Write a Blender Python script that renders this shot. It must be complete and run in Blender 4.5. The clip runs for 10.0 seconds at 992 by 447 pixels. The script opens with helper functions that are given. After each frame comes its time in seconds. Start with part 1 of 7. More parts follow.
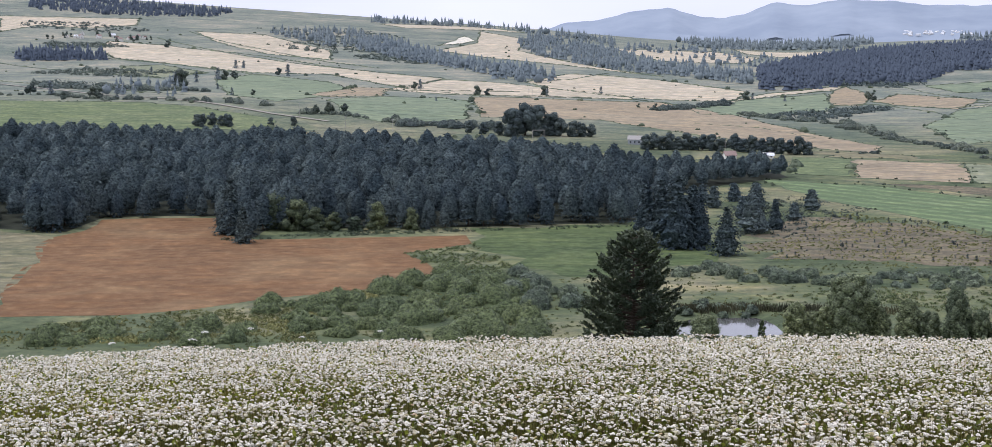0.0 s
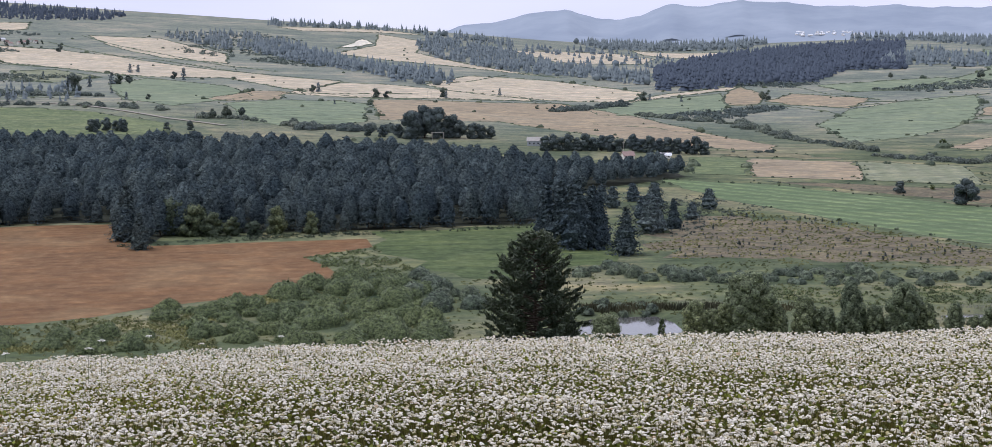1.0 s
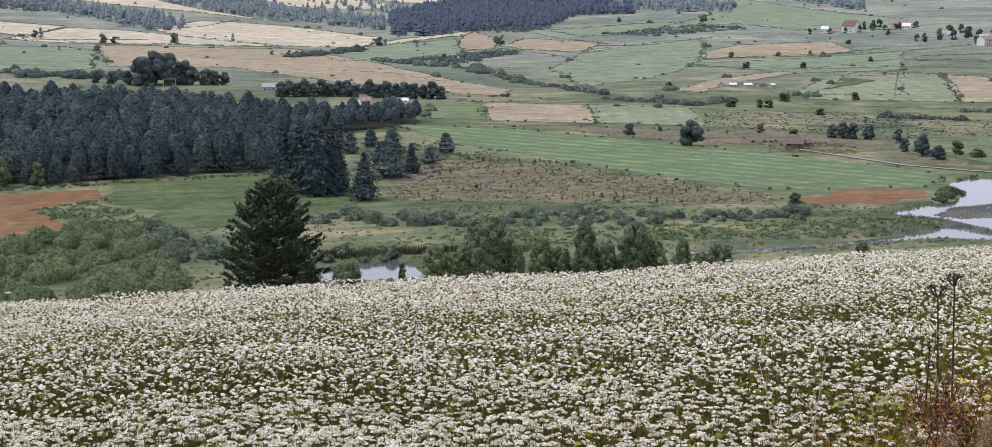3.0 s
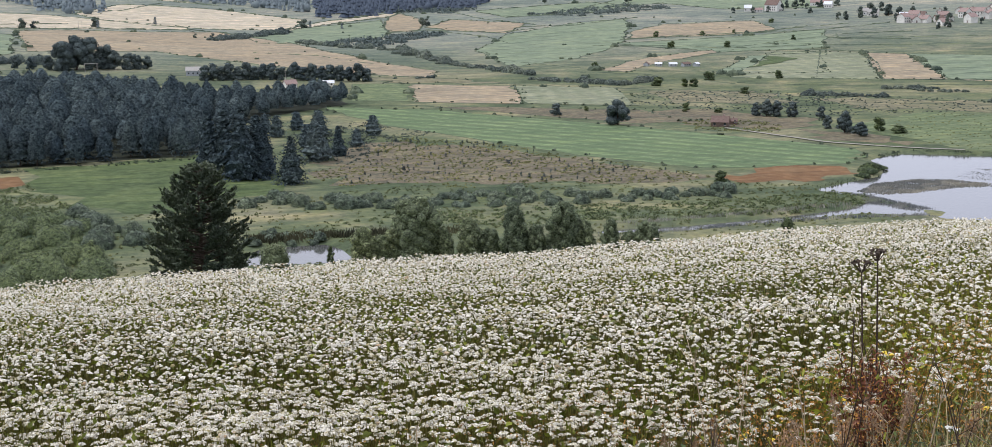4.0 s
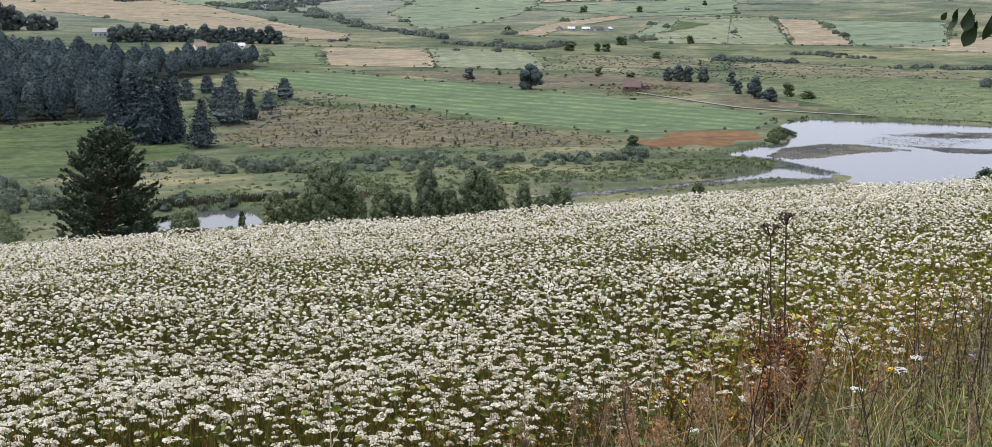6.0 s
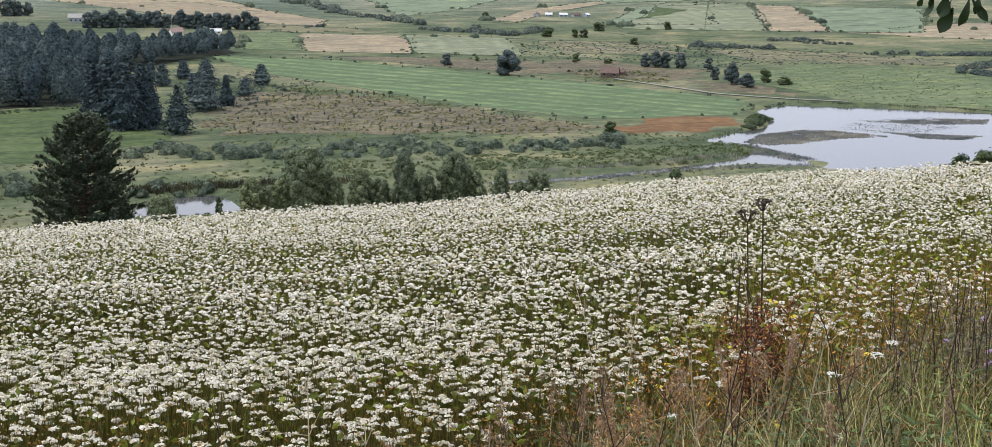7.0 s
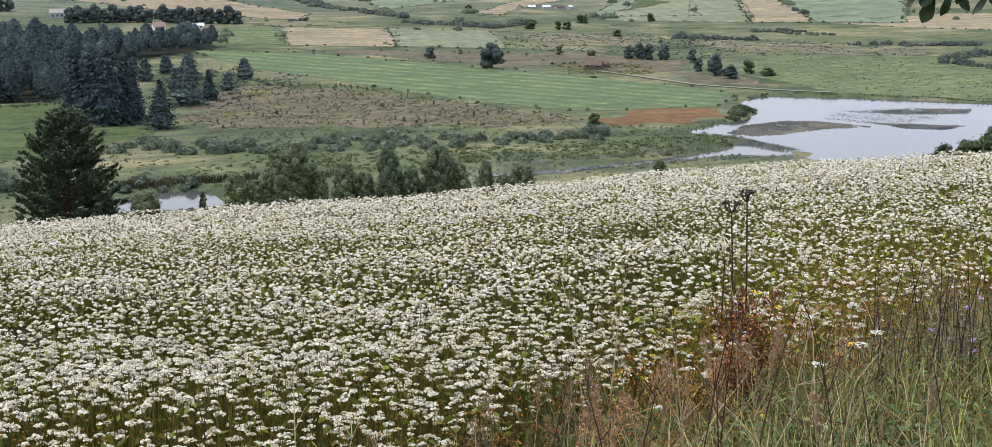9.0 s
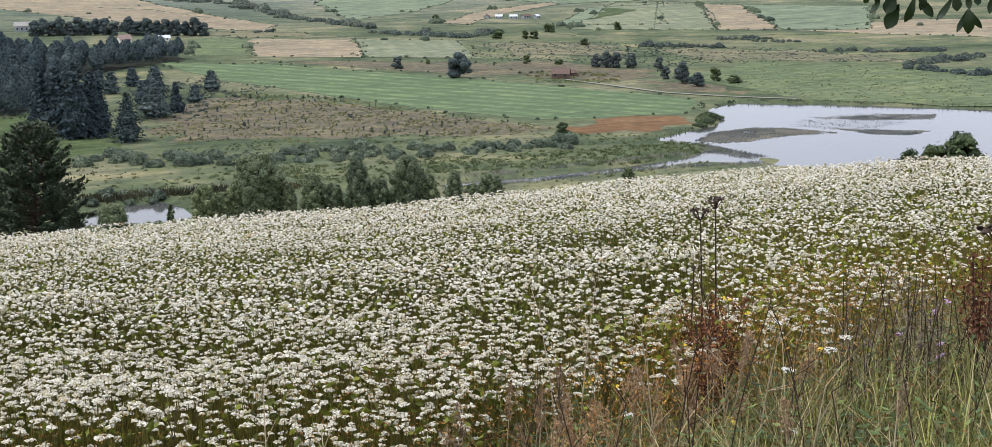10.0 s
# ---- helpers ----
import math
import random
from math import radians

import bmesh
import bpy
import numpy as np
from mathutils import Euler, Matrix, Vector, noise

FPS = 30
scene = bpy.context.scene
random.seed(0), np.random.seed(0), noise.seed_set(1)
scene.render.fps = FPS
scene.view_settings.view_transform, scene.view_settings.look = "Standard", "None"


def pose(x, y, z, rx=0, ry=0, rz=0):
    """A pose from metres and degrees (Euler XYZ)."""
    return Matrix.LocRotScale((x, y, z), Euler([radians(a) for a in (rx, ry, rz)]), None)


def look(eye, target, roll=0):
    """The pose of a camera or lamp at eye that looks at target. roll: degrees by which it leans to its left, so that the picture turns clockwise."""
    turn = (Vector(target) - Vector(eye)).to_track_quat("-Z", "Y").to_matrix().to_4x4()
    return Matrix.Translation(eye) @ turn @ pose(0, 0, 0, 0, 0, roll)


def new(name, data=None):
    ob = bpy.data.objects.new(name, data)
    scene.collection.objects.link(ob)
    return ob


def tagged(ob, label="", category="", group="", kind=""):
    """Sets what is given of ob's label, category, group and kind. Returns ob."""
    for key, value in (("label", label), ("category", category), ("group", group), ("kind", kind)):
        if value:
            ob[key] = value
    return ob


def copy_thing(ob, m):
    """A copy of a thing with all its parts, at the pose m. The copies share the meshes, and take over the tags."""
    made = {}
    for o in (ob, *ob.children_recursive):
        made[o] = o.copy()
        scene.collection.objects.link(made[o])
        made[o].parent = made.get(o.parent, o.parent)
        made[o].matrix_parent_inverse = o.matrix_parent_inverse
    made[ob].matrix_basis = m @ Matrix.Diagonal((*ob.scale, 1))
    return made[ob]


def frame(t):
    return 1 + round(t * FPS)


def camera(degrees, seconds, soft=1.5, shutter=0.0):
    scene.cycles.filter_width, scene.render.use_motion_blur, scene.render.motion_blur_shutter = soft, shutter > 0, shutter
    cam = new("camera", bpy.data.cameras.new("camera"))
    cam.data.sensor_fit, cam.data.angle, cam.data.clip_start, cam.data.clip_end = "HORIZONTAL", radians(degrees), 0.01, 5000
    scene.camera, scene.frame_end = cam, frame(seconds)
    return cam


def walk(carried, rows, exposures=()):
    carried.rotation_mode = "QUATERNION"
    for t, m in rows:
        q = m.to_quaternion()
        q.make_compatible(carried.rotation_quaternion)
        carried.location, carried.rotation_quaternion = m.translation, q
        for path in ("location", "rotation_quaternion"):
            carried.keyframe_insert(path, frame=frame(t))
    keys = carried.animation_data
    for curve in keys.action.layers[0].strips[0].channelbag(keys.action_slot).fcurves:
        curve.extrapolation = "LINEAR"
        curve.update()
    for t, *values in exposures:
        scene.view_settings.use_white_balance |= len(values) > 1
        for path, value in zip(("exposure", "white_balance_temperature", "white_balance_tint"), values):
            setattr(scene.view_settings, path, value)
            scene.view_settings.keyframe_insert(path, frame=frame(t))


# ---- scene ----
cam = camera(36.85, 10.0, soft=0.25)
PATH = [
    (0.0, pose(0, 0, 70, 82.800, 0.000, 0.000)),
    (0.5, pose(0, 0, 70, 82.844, 0.011, -1.760)),
    (1.0, pose(0, 0, 70, 82.876, 0.269, -3.886)),
    (1.5, pose(0, 0, 70, 82.846, 0.490, -5.849)),
    (2.0, pose(0, 0, 70, 82.610, 0.683, -7.111)),
    (2.5, pose(0, 0, 70, 81.466, 0.206, -10.832)),
    (3.0, pose(0, 0, 70, 80.755, 0.025, -13.974)),
    (3.2, pose(0, 0, 70, 80.637, -0.007, -15.149)),
    (4.3, pose(0, 0, 70, 79.850, 0.430, -16.950)),
    (4.5, pose(0, 0, 70, 79.743, 0.479, -16.993)),
    (5.0, pose(0, 0, 70, 79.418, 0.441, -17.031)),
    (5.5, pose(0, 0, 70, 79.027, 0.476, -17.181)),
    (6.0, pose(0, 0, 70, 78.649, -0.244, -20.115)),
    (6.2, pose(0, 0, 70, 78.535, -0.290, -20.339)),
    (7.3, pose(0, 0, 70, 77.986, -0.330, -21.147)),
    (7.5, pose(0, 0, 70, 77.902, -0.300, -21.162)),
    (8.0, pose(0, 0, 70, 77.761, -0.282, -21.159)),
    (8.5, pose(0, 0, 70, 77.738, -0.219, -21.339)),
    (9.0, pose(0, 0, 70, 77.848, -0.061, -21.635)),
    (9.5, pose(0, 0, 70, 78.023, 0.036, -22.460)),
    (10.0, pose(0, 0, 70, 78.207, 0.305, -22.920)),
]
EXPOSURES = [  # the camera's own brightness and white balance: seconds, stops, kelvin, tint
    (0.0, -0.27, 5880, 17), (1.0, -0.43, 5880, 18), (2.0, -0.46, 5880, 17), (3.0, -0.27, 5990, 15), (4.5, -0.24, 6040, 12), (6.0, -0.21, 6080, 10), (10.0, -0.18, 6080, 9)]
walk(cam, PATH, EXPOSURES)

# ---- light: a bright overcast sky and a wide, soft sun ----
SUN_HIGH, SUN_ROUND = 60.0, 285.0  # degrees: height, and bearing from the first view
world = bpy.data.worlds.new("overcast_sky")
scene.world = world
world.use_nodes = True
wt = world.node_tree
wt.nodes.clear()
sky = wt.nodes.new("ShaderNodeTexSky")
sky.sky_type, sky.sun_disc = "NISHITA", False
sky.sun_elevation, sky.sun_rotation = radians(SUN_HIGH), radians(SUN_ROUND)
sky.air_density, sky.dust_density, sky.ozone_density = 1.0, 3.0, 1.0
cloud_noise = wt.nodes.new("ShaderNodeTexNoise")
cloud_noise.inputs["Scale"].default_value = 2.4
cloud_noise.inputs["Detail"].default_value = 6.0
cloud_ramp = wt.nodes.new("ShaderNodeValToRGB")
cloud_ramp.color_ramp.elements[0].position, cloud_ramp.color_ramp.elements[1].position = 0.3, 0.72
cloud_ramp.color_ramp.elements[0].color = (0.86, 0.89, 1.0, 1)
cloud_ramp.color_ramp.elements[1].color = (1.08, 1.09, 1.12, 1)
cover = wt.nodes.new("ShaderNodeMixRGB")
cover.inputs[0].default_value = 0.94
background = wt.nodes.new("ShaderNodeBackground")
background.inputs["Strength"].default_value = 0.062
world_out = wt.nodes.new("ShaderNodeOutputWorld")
sky_way = wt.nodes.new("ShaderNodeTexCoord")
sky_stretch = wt.nodes.new("ShaderNodeMapping")
sky_stretch.inputs["Scale"].default_value = (1, 1, 3)
wt.links.new(sky_way.outputs["Generated"], sky_stretch.inputs[0])
wt.links.new(sky_stretch.outputs[0], cloud_noise.inputs["Vector"])
wt.links.new(cloud_noise.outputs["Fac"], cloud_ramp.inputs[0])
wt.links.new(sky.outputs[0], cover.inputs[1])
height_of = wt.nodes.new("ShaderNodeSeparateXYZ")
wt.links.new(sky_way.outputs["Generated"], height_of.inputs[0])
swell = wt.nodes.new("ShaderNodeValToRGB")  # the cloud layer: dimmer in the haze, brightest overhead
swell.color_ramp.elements[0].position, swell.color_ramp.elements[1].position = 0.0, 0.7
swell.color_ramp.elements[0].color = (19.5, 19.3, 19.9, 1)
swell.color_ramp.elements[1].color = (17.8, 17.8, 18.2, 1)
high = swell.color_ramp.elements.new(0.16)
high.color = (21.0, 20.9, 21.2, 1)
layer = wt.nodes.new("ShaderNodeMixRGB")
layer.blend_type = "MULTIPLY"
layer.inputs[0].default_value = 1.0
wt.links.new(height_of.outputs["Z"], swell.inputs[0])
wt.links.new(cloud_ramp.outputs[0], layer.inputs[1])
wt.links.new(swell.outputs[0], layer.inputs[2])
wt.links.new(layer.outputs[0], cover.inputs[2])
wt.links.new(cover.outputs[0], background.inputs["Color"])
wt.links.new(background.outputs[0], world_out.inputs["Surface"])

sun = new("sun", bpy.data.lights.new("sun", "SUN"))
sun.data.energy, sun.data.angle, sun.data.color = 2.3, radians(9), (1.0, 0.96, 0.9)
sun_way = Vector((math.sin(radians(SUN_ROUND)) * math.cos(radians(SUN_HIGH)), math.cos(radians(SUN_ROUND)) * math.cos(radians(SUN_HIGH)), math.sin(radians(SUN_HIGH))))
sun.matrix_world = look(sun_way * 900, (0, 0, 0))

# ---- the lie of the land: metres above the lake, by bearing (degrees east of the first view) and distance ----
BEARINGS = np.array([-18.0, -9, 0, 9, 18, 27, 36, 48])
CREST = np.array([11.63, 11.58, 11.5, 11.27, 10.93, 10.05, 9.15, 8.0])  # fall of the line of sight over the brow of the field
FAR_R = np.array([322.0, 420, 560, 728, 910, 1120, 1400, 1820, 2380, 3080, 3920, 5040])
FAR_Z = np.array([
    [1, 1, 1.1, 2.1, 7, 21, 28, 39.2, 72.8, 126, 175, 154],
    [1, 1, 1.1, 2.1, 7, 21, 26.6, 36.4, 61.6, 105, 137.2, 126],
    [1, 1, 1.1, 1.4, 4.2, 11.9, 16.8, 28, 47.6, 81.2, 92.4, 56],
    [1, 1, 1, 1.1, 1.3, 2.8, 5.3, 18.2, 26.6, 43.4, 50.4, 42],
    [1, 1, 1, 1.1, 1.3, 2.2, 11.2, 25.2, 42, 61.6, 56, 42],
    [1, 1, 1, 1.1, 1.3, 4.2, 14, 28, 37.8, 44.8, 56, 56],
    [1, 1, 1, 1.1, 1.7, 5.6, 18.2, 33.6, 53.2, 77, 84, 70],
    [1, 1, 1, 1.1, 2.1, 7, 21, 39.2, 61.6, 84, 98, 84]])
LAKE = [(227.0, 407.1), (238.7, 413.7), (251.0, 420.5), (259.7, 424.6), (267.3, 434.7), (273.5, 447.8), (278.0, 460.8), (286.8, 468.5), (298.5, 473.2), (323.7, 457.1), (341.3, 442.8), (368.6, 418.1), (409.6, 376.6), (313.7, 286.7), (265.6, 316.2), (232.4, 349.5), (240.9, 357.6), (236.8, 364.4), (236.0, 380.4), (233.3, 392.7), (226.7, 398.6)]
POND = [(42.5, 344.0), (47.6, 362.8), (56.2, 365.3), (64.8, 365.3), (67.1, 357.9), (67.6, 342.5)]
STREAM = [(229.6, 380.7), (233.5, 371.1), (233.9, 358.3), (230.7, 355.0), (212.9, 363.2), (193.2, 360.5), (159.9, 355.1), (135.5, 357.0), (137.2, 361.3), (162.3, 360.3), (193.6, 365.0), (217.3, 370.9)]


def spline(p, q, r, s, t):
    return q + 0.5 * t * (r - p + t * (2 * p - 5 * q + 4 * r - s + t * (3 * (q - r) + s - p)))


def lane(knots, v):
    i = np.clip(np.searchsorted(knots, v, side="right") - 1, 0, len(knots) - 2)
    return i, np.clip((v - knots[i]) / (knots[i + 1] - knots[i]), 0, 1)


def pick(table, i, j):
    return table[np.clip(i, 0, table.shape[0] - 1), np.clip(j, 0, table.shape[1] - 1)]


def bilerp(table, rows, cols, a, b):
    i, u = lane(rows, a)
    j, v = lane(cols, b)
    band = [spline(*(pick(table, i + k, j + m) for m in (-1, 0, 1, 2)), v) for k in (-1, 0, 1, 2)]
    return spline(*band, u)


def edge_distance(poly, x, y):
    """Metres inside (positive) or outside (negative) a polygon."""
    best = np.full(x.shape, 1e9)
    inside = np.zeros(x.shape, bool)
    for (ax, ay), (bx, by) in zip(poly, poly[1:] + poly[:1]):
        dx, dy = bx - ax, by - ay
        t = np.clip(((x - ax) * dx + (y - ay) * dy) / max(dx * dx + dy * dy, 1e-9), 0, 1)
        best = np.minimum(best, np.hypot(x - ax - t * dx, y - ay - t * dy))
        cross = ((ay > y) != (by > y)) & (x < ax + (y - ay) * dx / (dy if abs(dy) > 1e-9 else 1e-9))
        inside ^= cross
    return np.where(inside, best, -best)


NEAR_R = np.array([0.0, 4, 8, 12, 16, 20, 26, 40, 90, 150, 220, 322])
NEAR_DROP = np.array([0, 0, 0, 0, 0, 0, 0.25, 1.6, 5.0, 8.5, 9.0, 0])


def ground_height(x, y):
    """Height of the bare ground, for arrays of x and y."""
    x, y = np.asarray(x, float), np.asarray(y, float)
    r, a = np.hypot(x, y), np.degrees(np.arctan2(x, y))
    b = np.clip(a, BEARINGS[0], BEARINGS[-1])
    sight = np.tan(np.radians(np.interp(b, BEARINGS, CREST)))
    tops = 0.75 + np.clip(r, 0, 20) * (20 * sight - 0.75) / 20 + np.clip(r - 20, 0, None) * sight
    near = 70 - 0.75 - tops - np.interp(r, NEAR_R, NEAR_DROP)
    foot = np.clip((r - 185) / 145, 0, 1)
    foot = foot * foot * (3 - 2 * foot)
    far = bilerp(FAR_Z, BEARINGS, FAR_R, b, np.clip(r, 322, 5030))
    z = near * (1 - foot) + far * foot
    turn = np.clip((np.abs((a - 12 + 180) % 360 - 180) - 60) / 60, 0, 1)
    z = z + turn * turn * (3 - 2 * turn) * (68.5 + 0.1 * np.clip(r, 0, 400) - z)
    shore = np.maximum(edge_distance(LAKE, x, y), edge_distance(POND, x, y))
    shore = np.maximum(shore, edge_distance(STREAM, x, y) - 0.2)
    return z - 2.2 * np.clip((shore + 4) / 7, 0, 1)


# ---- end of the land

# ---- materials ----
def shader(name, rough=0.8, spec=0.25):
    m = bpy.data.materials.new(name)
    m.use_nodes = True
    t = m.node_tree
    b = t.nodes["Principled BSDF"]
    b.inputs["Roughness"].default_value = rough
    b.inputs["Specular IOR Level"].default_value = spec
    return m, t, b


def add(t, kind, **sockets):
    n = t.nodes.new(kind)
    for key, value in sockets.items():
        n.inputs[key.replace("_", " ")].default_value = value
    return n


def ramp(t, source, stops):
    n = t.nodes.new("ShaderNodeValToRGB")
    el = n.color_ramp.elements
    el[0].position, el[0].color = stops[0][0], (*stops[0][1], 1)
    el[1].position, el[1].color = stops[-1][0], (*stops[-1][1], 1)
    for p, c in stops[1:-1]:
        e = el.new(p)
        e.color = (*c, 1)
    t.links.new(source, n.inputs[0])
    return n.outputs[0]


def blend(t, fac, a, b, mode="MIX"):
    n = t.nodes.new("ShaderNodeMixRGB")
    n.blend_type = mode
    for socket, value in zip(n.inputs, (fac, a, b)):
        if isinstance(value, (int, float)):
            socket.default_value = value
        elif isinstance(value, tuple):
            socket.default_value = (*value, 1)
        else:
            t.links.new(value, socket)
    return n.outputs[0]


def place(t, scale=(1, 1, 1), turn=0.0):
    g = t.nodes.new("ShaderNodeNewGeometry")
    m = t.nodes.new("ShaderNodeMapping")
    m.inputs["Scale"].default_value = scale
    m.inputs["Rotation"].default_value = (0, 0, radians(turn))
    t.links.new(g.outputs["Position"], m.inputs[0])
    return m.outputs[0]


def cloud(t, where, scale, detail=4.0, rough=0.55, warp=0.0):
    n = add(t, "ShaderNodeTexNoise", Scale=scale, Detail=detail, Roughness=rough, Distortion=warp)
    t.links.new(where, n.inputs["Vector"])
    return n.outputs["Fac"]


def relief(t, b, height, strength, depth):
    n = add(t, "ShaderNodeBump", Strength=strength, Distance=depth)
    t.links.new(height, n.inputs["Height"])
    t.links.new(n.outputs[0], b.inputs["Normal"])


def sward(name, dark, mid, light, coarse=0.012, fine=0.5, rows=0.0, turn=0.0, row_size=0.25, row_col=None, relief_m=0.3, tufts=0.55, streaks=0.8, streak_turn=12):
    """A grassy or cropped surface: broad stains, tufts, and rows where it is worked."""
    m, t, b = shader(name, 0.9, 0.1)
    p = place(t)
    broad = cloud(t, p, coarse, 5, 0.6, 0.6)
    tuft = cloud(t, p, fine, 6, 0.7)
    col = ramp(t, broad, [(0.34, dark), (0.5, mid), (0.66, light)])
    col = blend(t, tufts, col, ramp(t, tuft, [(0.3, tuple(0.45 * c for c in mid)), (0.5, mid), (0.72, tuple(min(1, 1.5 * c) for c in light))]))
    patch = cloud(t, p, 4 * coarse + 0.01, 6, 0.65, 0.8)
    col = blend(t, 0.6, col, ramp(t, patch, [(0.32, (0.68, 0.70, 0.72)), (0.5, (1, 1, 1)), (0.68, (1.3, 1.22, 1.1))]), "MULTIPLY")
    streak = cloud(t, place(t, (0.22, 1, 1), streak_turn), 0.16, 5, 0.6, 0.5)
    col = blend(t, streaks, col, ramp(t, streak, [(0.36, (0.66, 0.70, 0.72)), (0.5, (1, 1, 1)), (0.64, (1.3, 1.24, 1.1))]), "MULTIPLY")
    if rows:
        w = add(t, "ShaderNodeTexWave", Scale=row_size, Distortion=3.0, Detail=3.0, Detail_Scale=0.4)
        t.links.new(place(t, (1, 1, 1), turn), w.inputs["Vector"])
        n = t.nodes.new("ShaderNodeMath")
        n.operation, n.inputs[1].default_value = "MULTIPLY", rows
        t.links.new(w.outputs["Fac"], n.inputs[0])
        col = blend(t, n.outputs[0], col, row_col or dark)
    t.links.new(col, b.inputs["Base Color"])
    relief(t, b, tuft, 0.8, relief_m)
    return m


def leafage(name, dark, light, rough=0.6, spec=0.25, through_light=0.12, vary=1.0, grain=0.0):
    """Foliage: every clump its own tone, every tree too."""
    m, t, b = shader(name, rough, spec)
    g = t.nodes.new("ShaderNodeNewGeometry")
    o = t.nodes.new("ShaderNodeObjectInfo")
    col = ramp(t, g.outputs["Random Per Island"], [(0.0, dark), (0.75, tuple((a + c) / 2 for a, c in zip(dark, light))), (1.0, light)])
    tone = ramp(t, o.outputs["Random"], [(0.0, (0.78, 0.82, 0.85)), (1.0, (1.2, 1.15, 1.0))])
    big = ramp(t, cloud(t, place(t), 0.035, 3), [(0.3, (0.75, 0.8, 0.85)), (0.7, (1.25, 1.2, 1.1))])
    cell = t.nodes.new("ShaderNodeTexVoronoi")
    cell.voronoi_dimensions = "2D"
    cell.inputs["Scale"].default_value = 0.14
    t.links.new(place(t), cell.inputs["Vector"])
    big = blend(t, vary, big, ramp(t, cell.outputs["Color"], [(0.1, (0.68, 0.72, 0.75)), (0.9, (1.35, 1.3, 1.2))]), "MULTIPLY")
    col = blend(t, vary, blend(t, vary, col, tone, "MULTIPLY"), big, "MULTIPLY")
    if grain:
        # Noise paints shaded gaps and lighter sprays onto the solid crowns, following the bump.
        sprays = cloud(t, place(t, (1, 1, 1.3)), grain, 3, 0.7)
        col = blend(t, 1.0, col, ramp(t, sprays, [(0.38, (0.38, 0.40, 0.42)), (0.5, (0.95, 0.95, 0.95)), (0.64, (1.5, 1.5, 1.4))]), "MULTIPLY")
        relief(t, b, sprays, 1.0, 1.2 / grain)
    t.links.new(col, b.inputs["Base Color"])
    if through_light:
        thin = t.nodes.new("ShaderNodeBsdfTranslucent")
        t.links.new(col, thin.inputs["Color"])
        mix = t.nodes.new("ShaderNodeMixShader")
        mix.inputs[0].default_value = through_light
        t.links.new(b.outputs[0], mix.inputs[1])
        t.links.new(thin.outputs[0], mix.inputs[2])
        t.links.new(mix.outputs[0], t.nodes["Material Output"].inputs["Surface"])
    return m


def plain(name, dark, light, scale=3.0, rough=0.8, bump=0.01, spec=0.2):
    m, t, b = shader(name, rough, spec)
    f = cloud(t, place(t), scale, 6, 0.65)
    t.links.new(ramp(t, f, [(0.3, dark), (0.7, light)]), b.inputs["Base Color"])
    relief(t, b, f, 0.5, bump)
    return m


# Distance haze is mixed into both sets, which pales and blues the hills.
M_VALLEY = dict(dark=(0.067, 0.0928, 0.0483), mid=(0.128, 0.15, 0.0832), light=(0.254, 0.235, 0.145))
M_HAZED_HILL = dict(dark=(0.143, 0.173, 0.146), mid=(0.204, 0.225, 0.187), light=(0.314, 0.302, 0.242))


def open_ground(name):
    """Wet valley grass that gives way with distance to hill pasture, paled by painted haze."""
    m, t, b = shader(name, 0.9, 0.1)
    p = place(t)
    tuft = cloud(t, p, 0.35, 6, 0.7)
    cols = []
    for c, coarse in ((M_VALLEY, 0.014), (M_HAZED_HILL, 0.007)):
        broad = cloud(t, p, coarse, 5, 0.6, 0.6)
        cols.append(ramp(t, broad, [(0.34, c["dark"]), (0.5, c["mid"]), (0.66, c["light"])]))
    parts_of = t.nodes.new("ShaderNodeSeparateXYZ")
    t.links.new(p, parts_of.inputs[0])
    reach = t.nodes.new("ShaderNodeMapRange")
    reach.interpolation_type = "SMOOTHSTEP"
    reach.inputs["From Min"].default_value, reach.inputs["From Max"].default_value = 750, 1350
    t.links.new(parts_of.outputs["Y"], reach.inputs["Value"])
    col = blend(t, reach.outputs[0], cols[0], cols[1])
    patch = cloud(t, p, 0.055, 6, 0.65, 0.8)
    col = blend(t, 0.8, col, ramp(t, patch, [(0.32, (0.62, 0.66, 0.68)), (0.5, (1, 1, 1)), (0.68, (1.35, 1.22, 1.05))]), "MULTIPLY")
    col = blend(t, 0.75, col, ramp(t, tuft, [(0.3, (0.5, 0.52, 0.55)), (0.5, (1, 1, 1)), (0.7, (1.4, 1.35, 1.2))]), "MULTIPLY")
    streak = cloud(t, place(t, (0.2, 1, 1), 10), 0.11, 5, 0.6, 0.6)
    col = blend(t, 0.9, col, ramp(t, streak, [(0.34, (0.68, 0.74, 0.74)), (0.5, (1, 1, 1)), (0.66, (1.3, 1.22, 1.1))]), "MULTIPLY")
    t.links.new(col, b.inputs["Base Color"])
    relief(t, b, tuft, 0.8, 0.3)
    return m


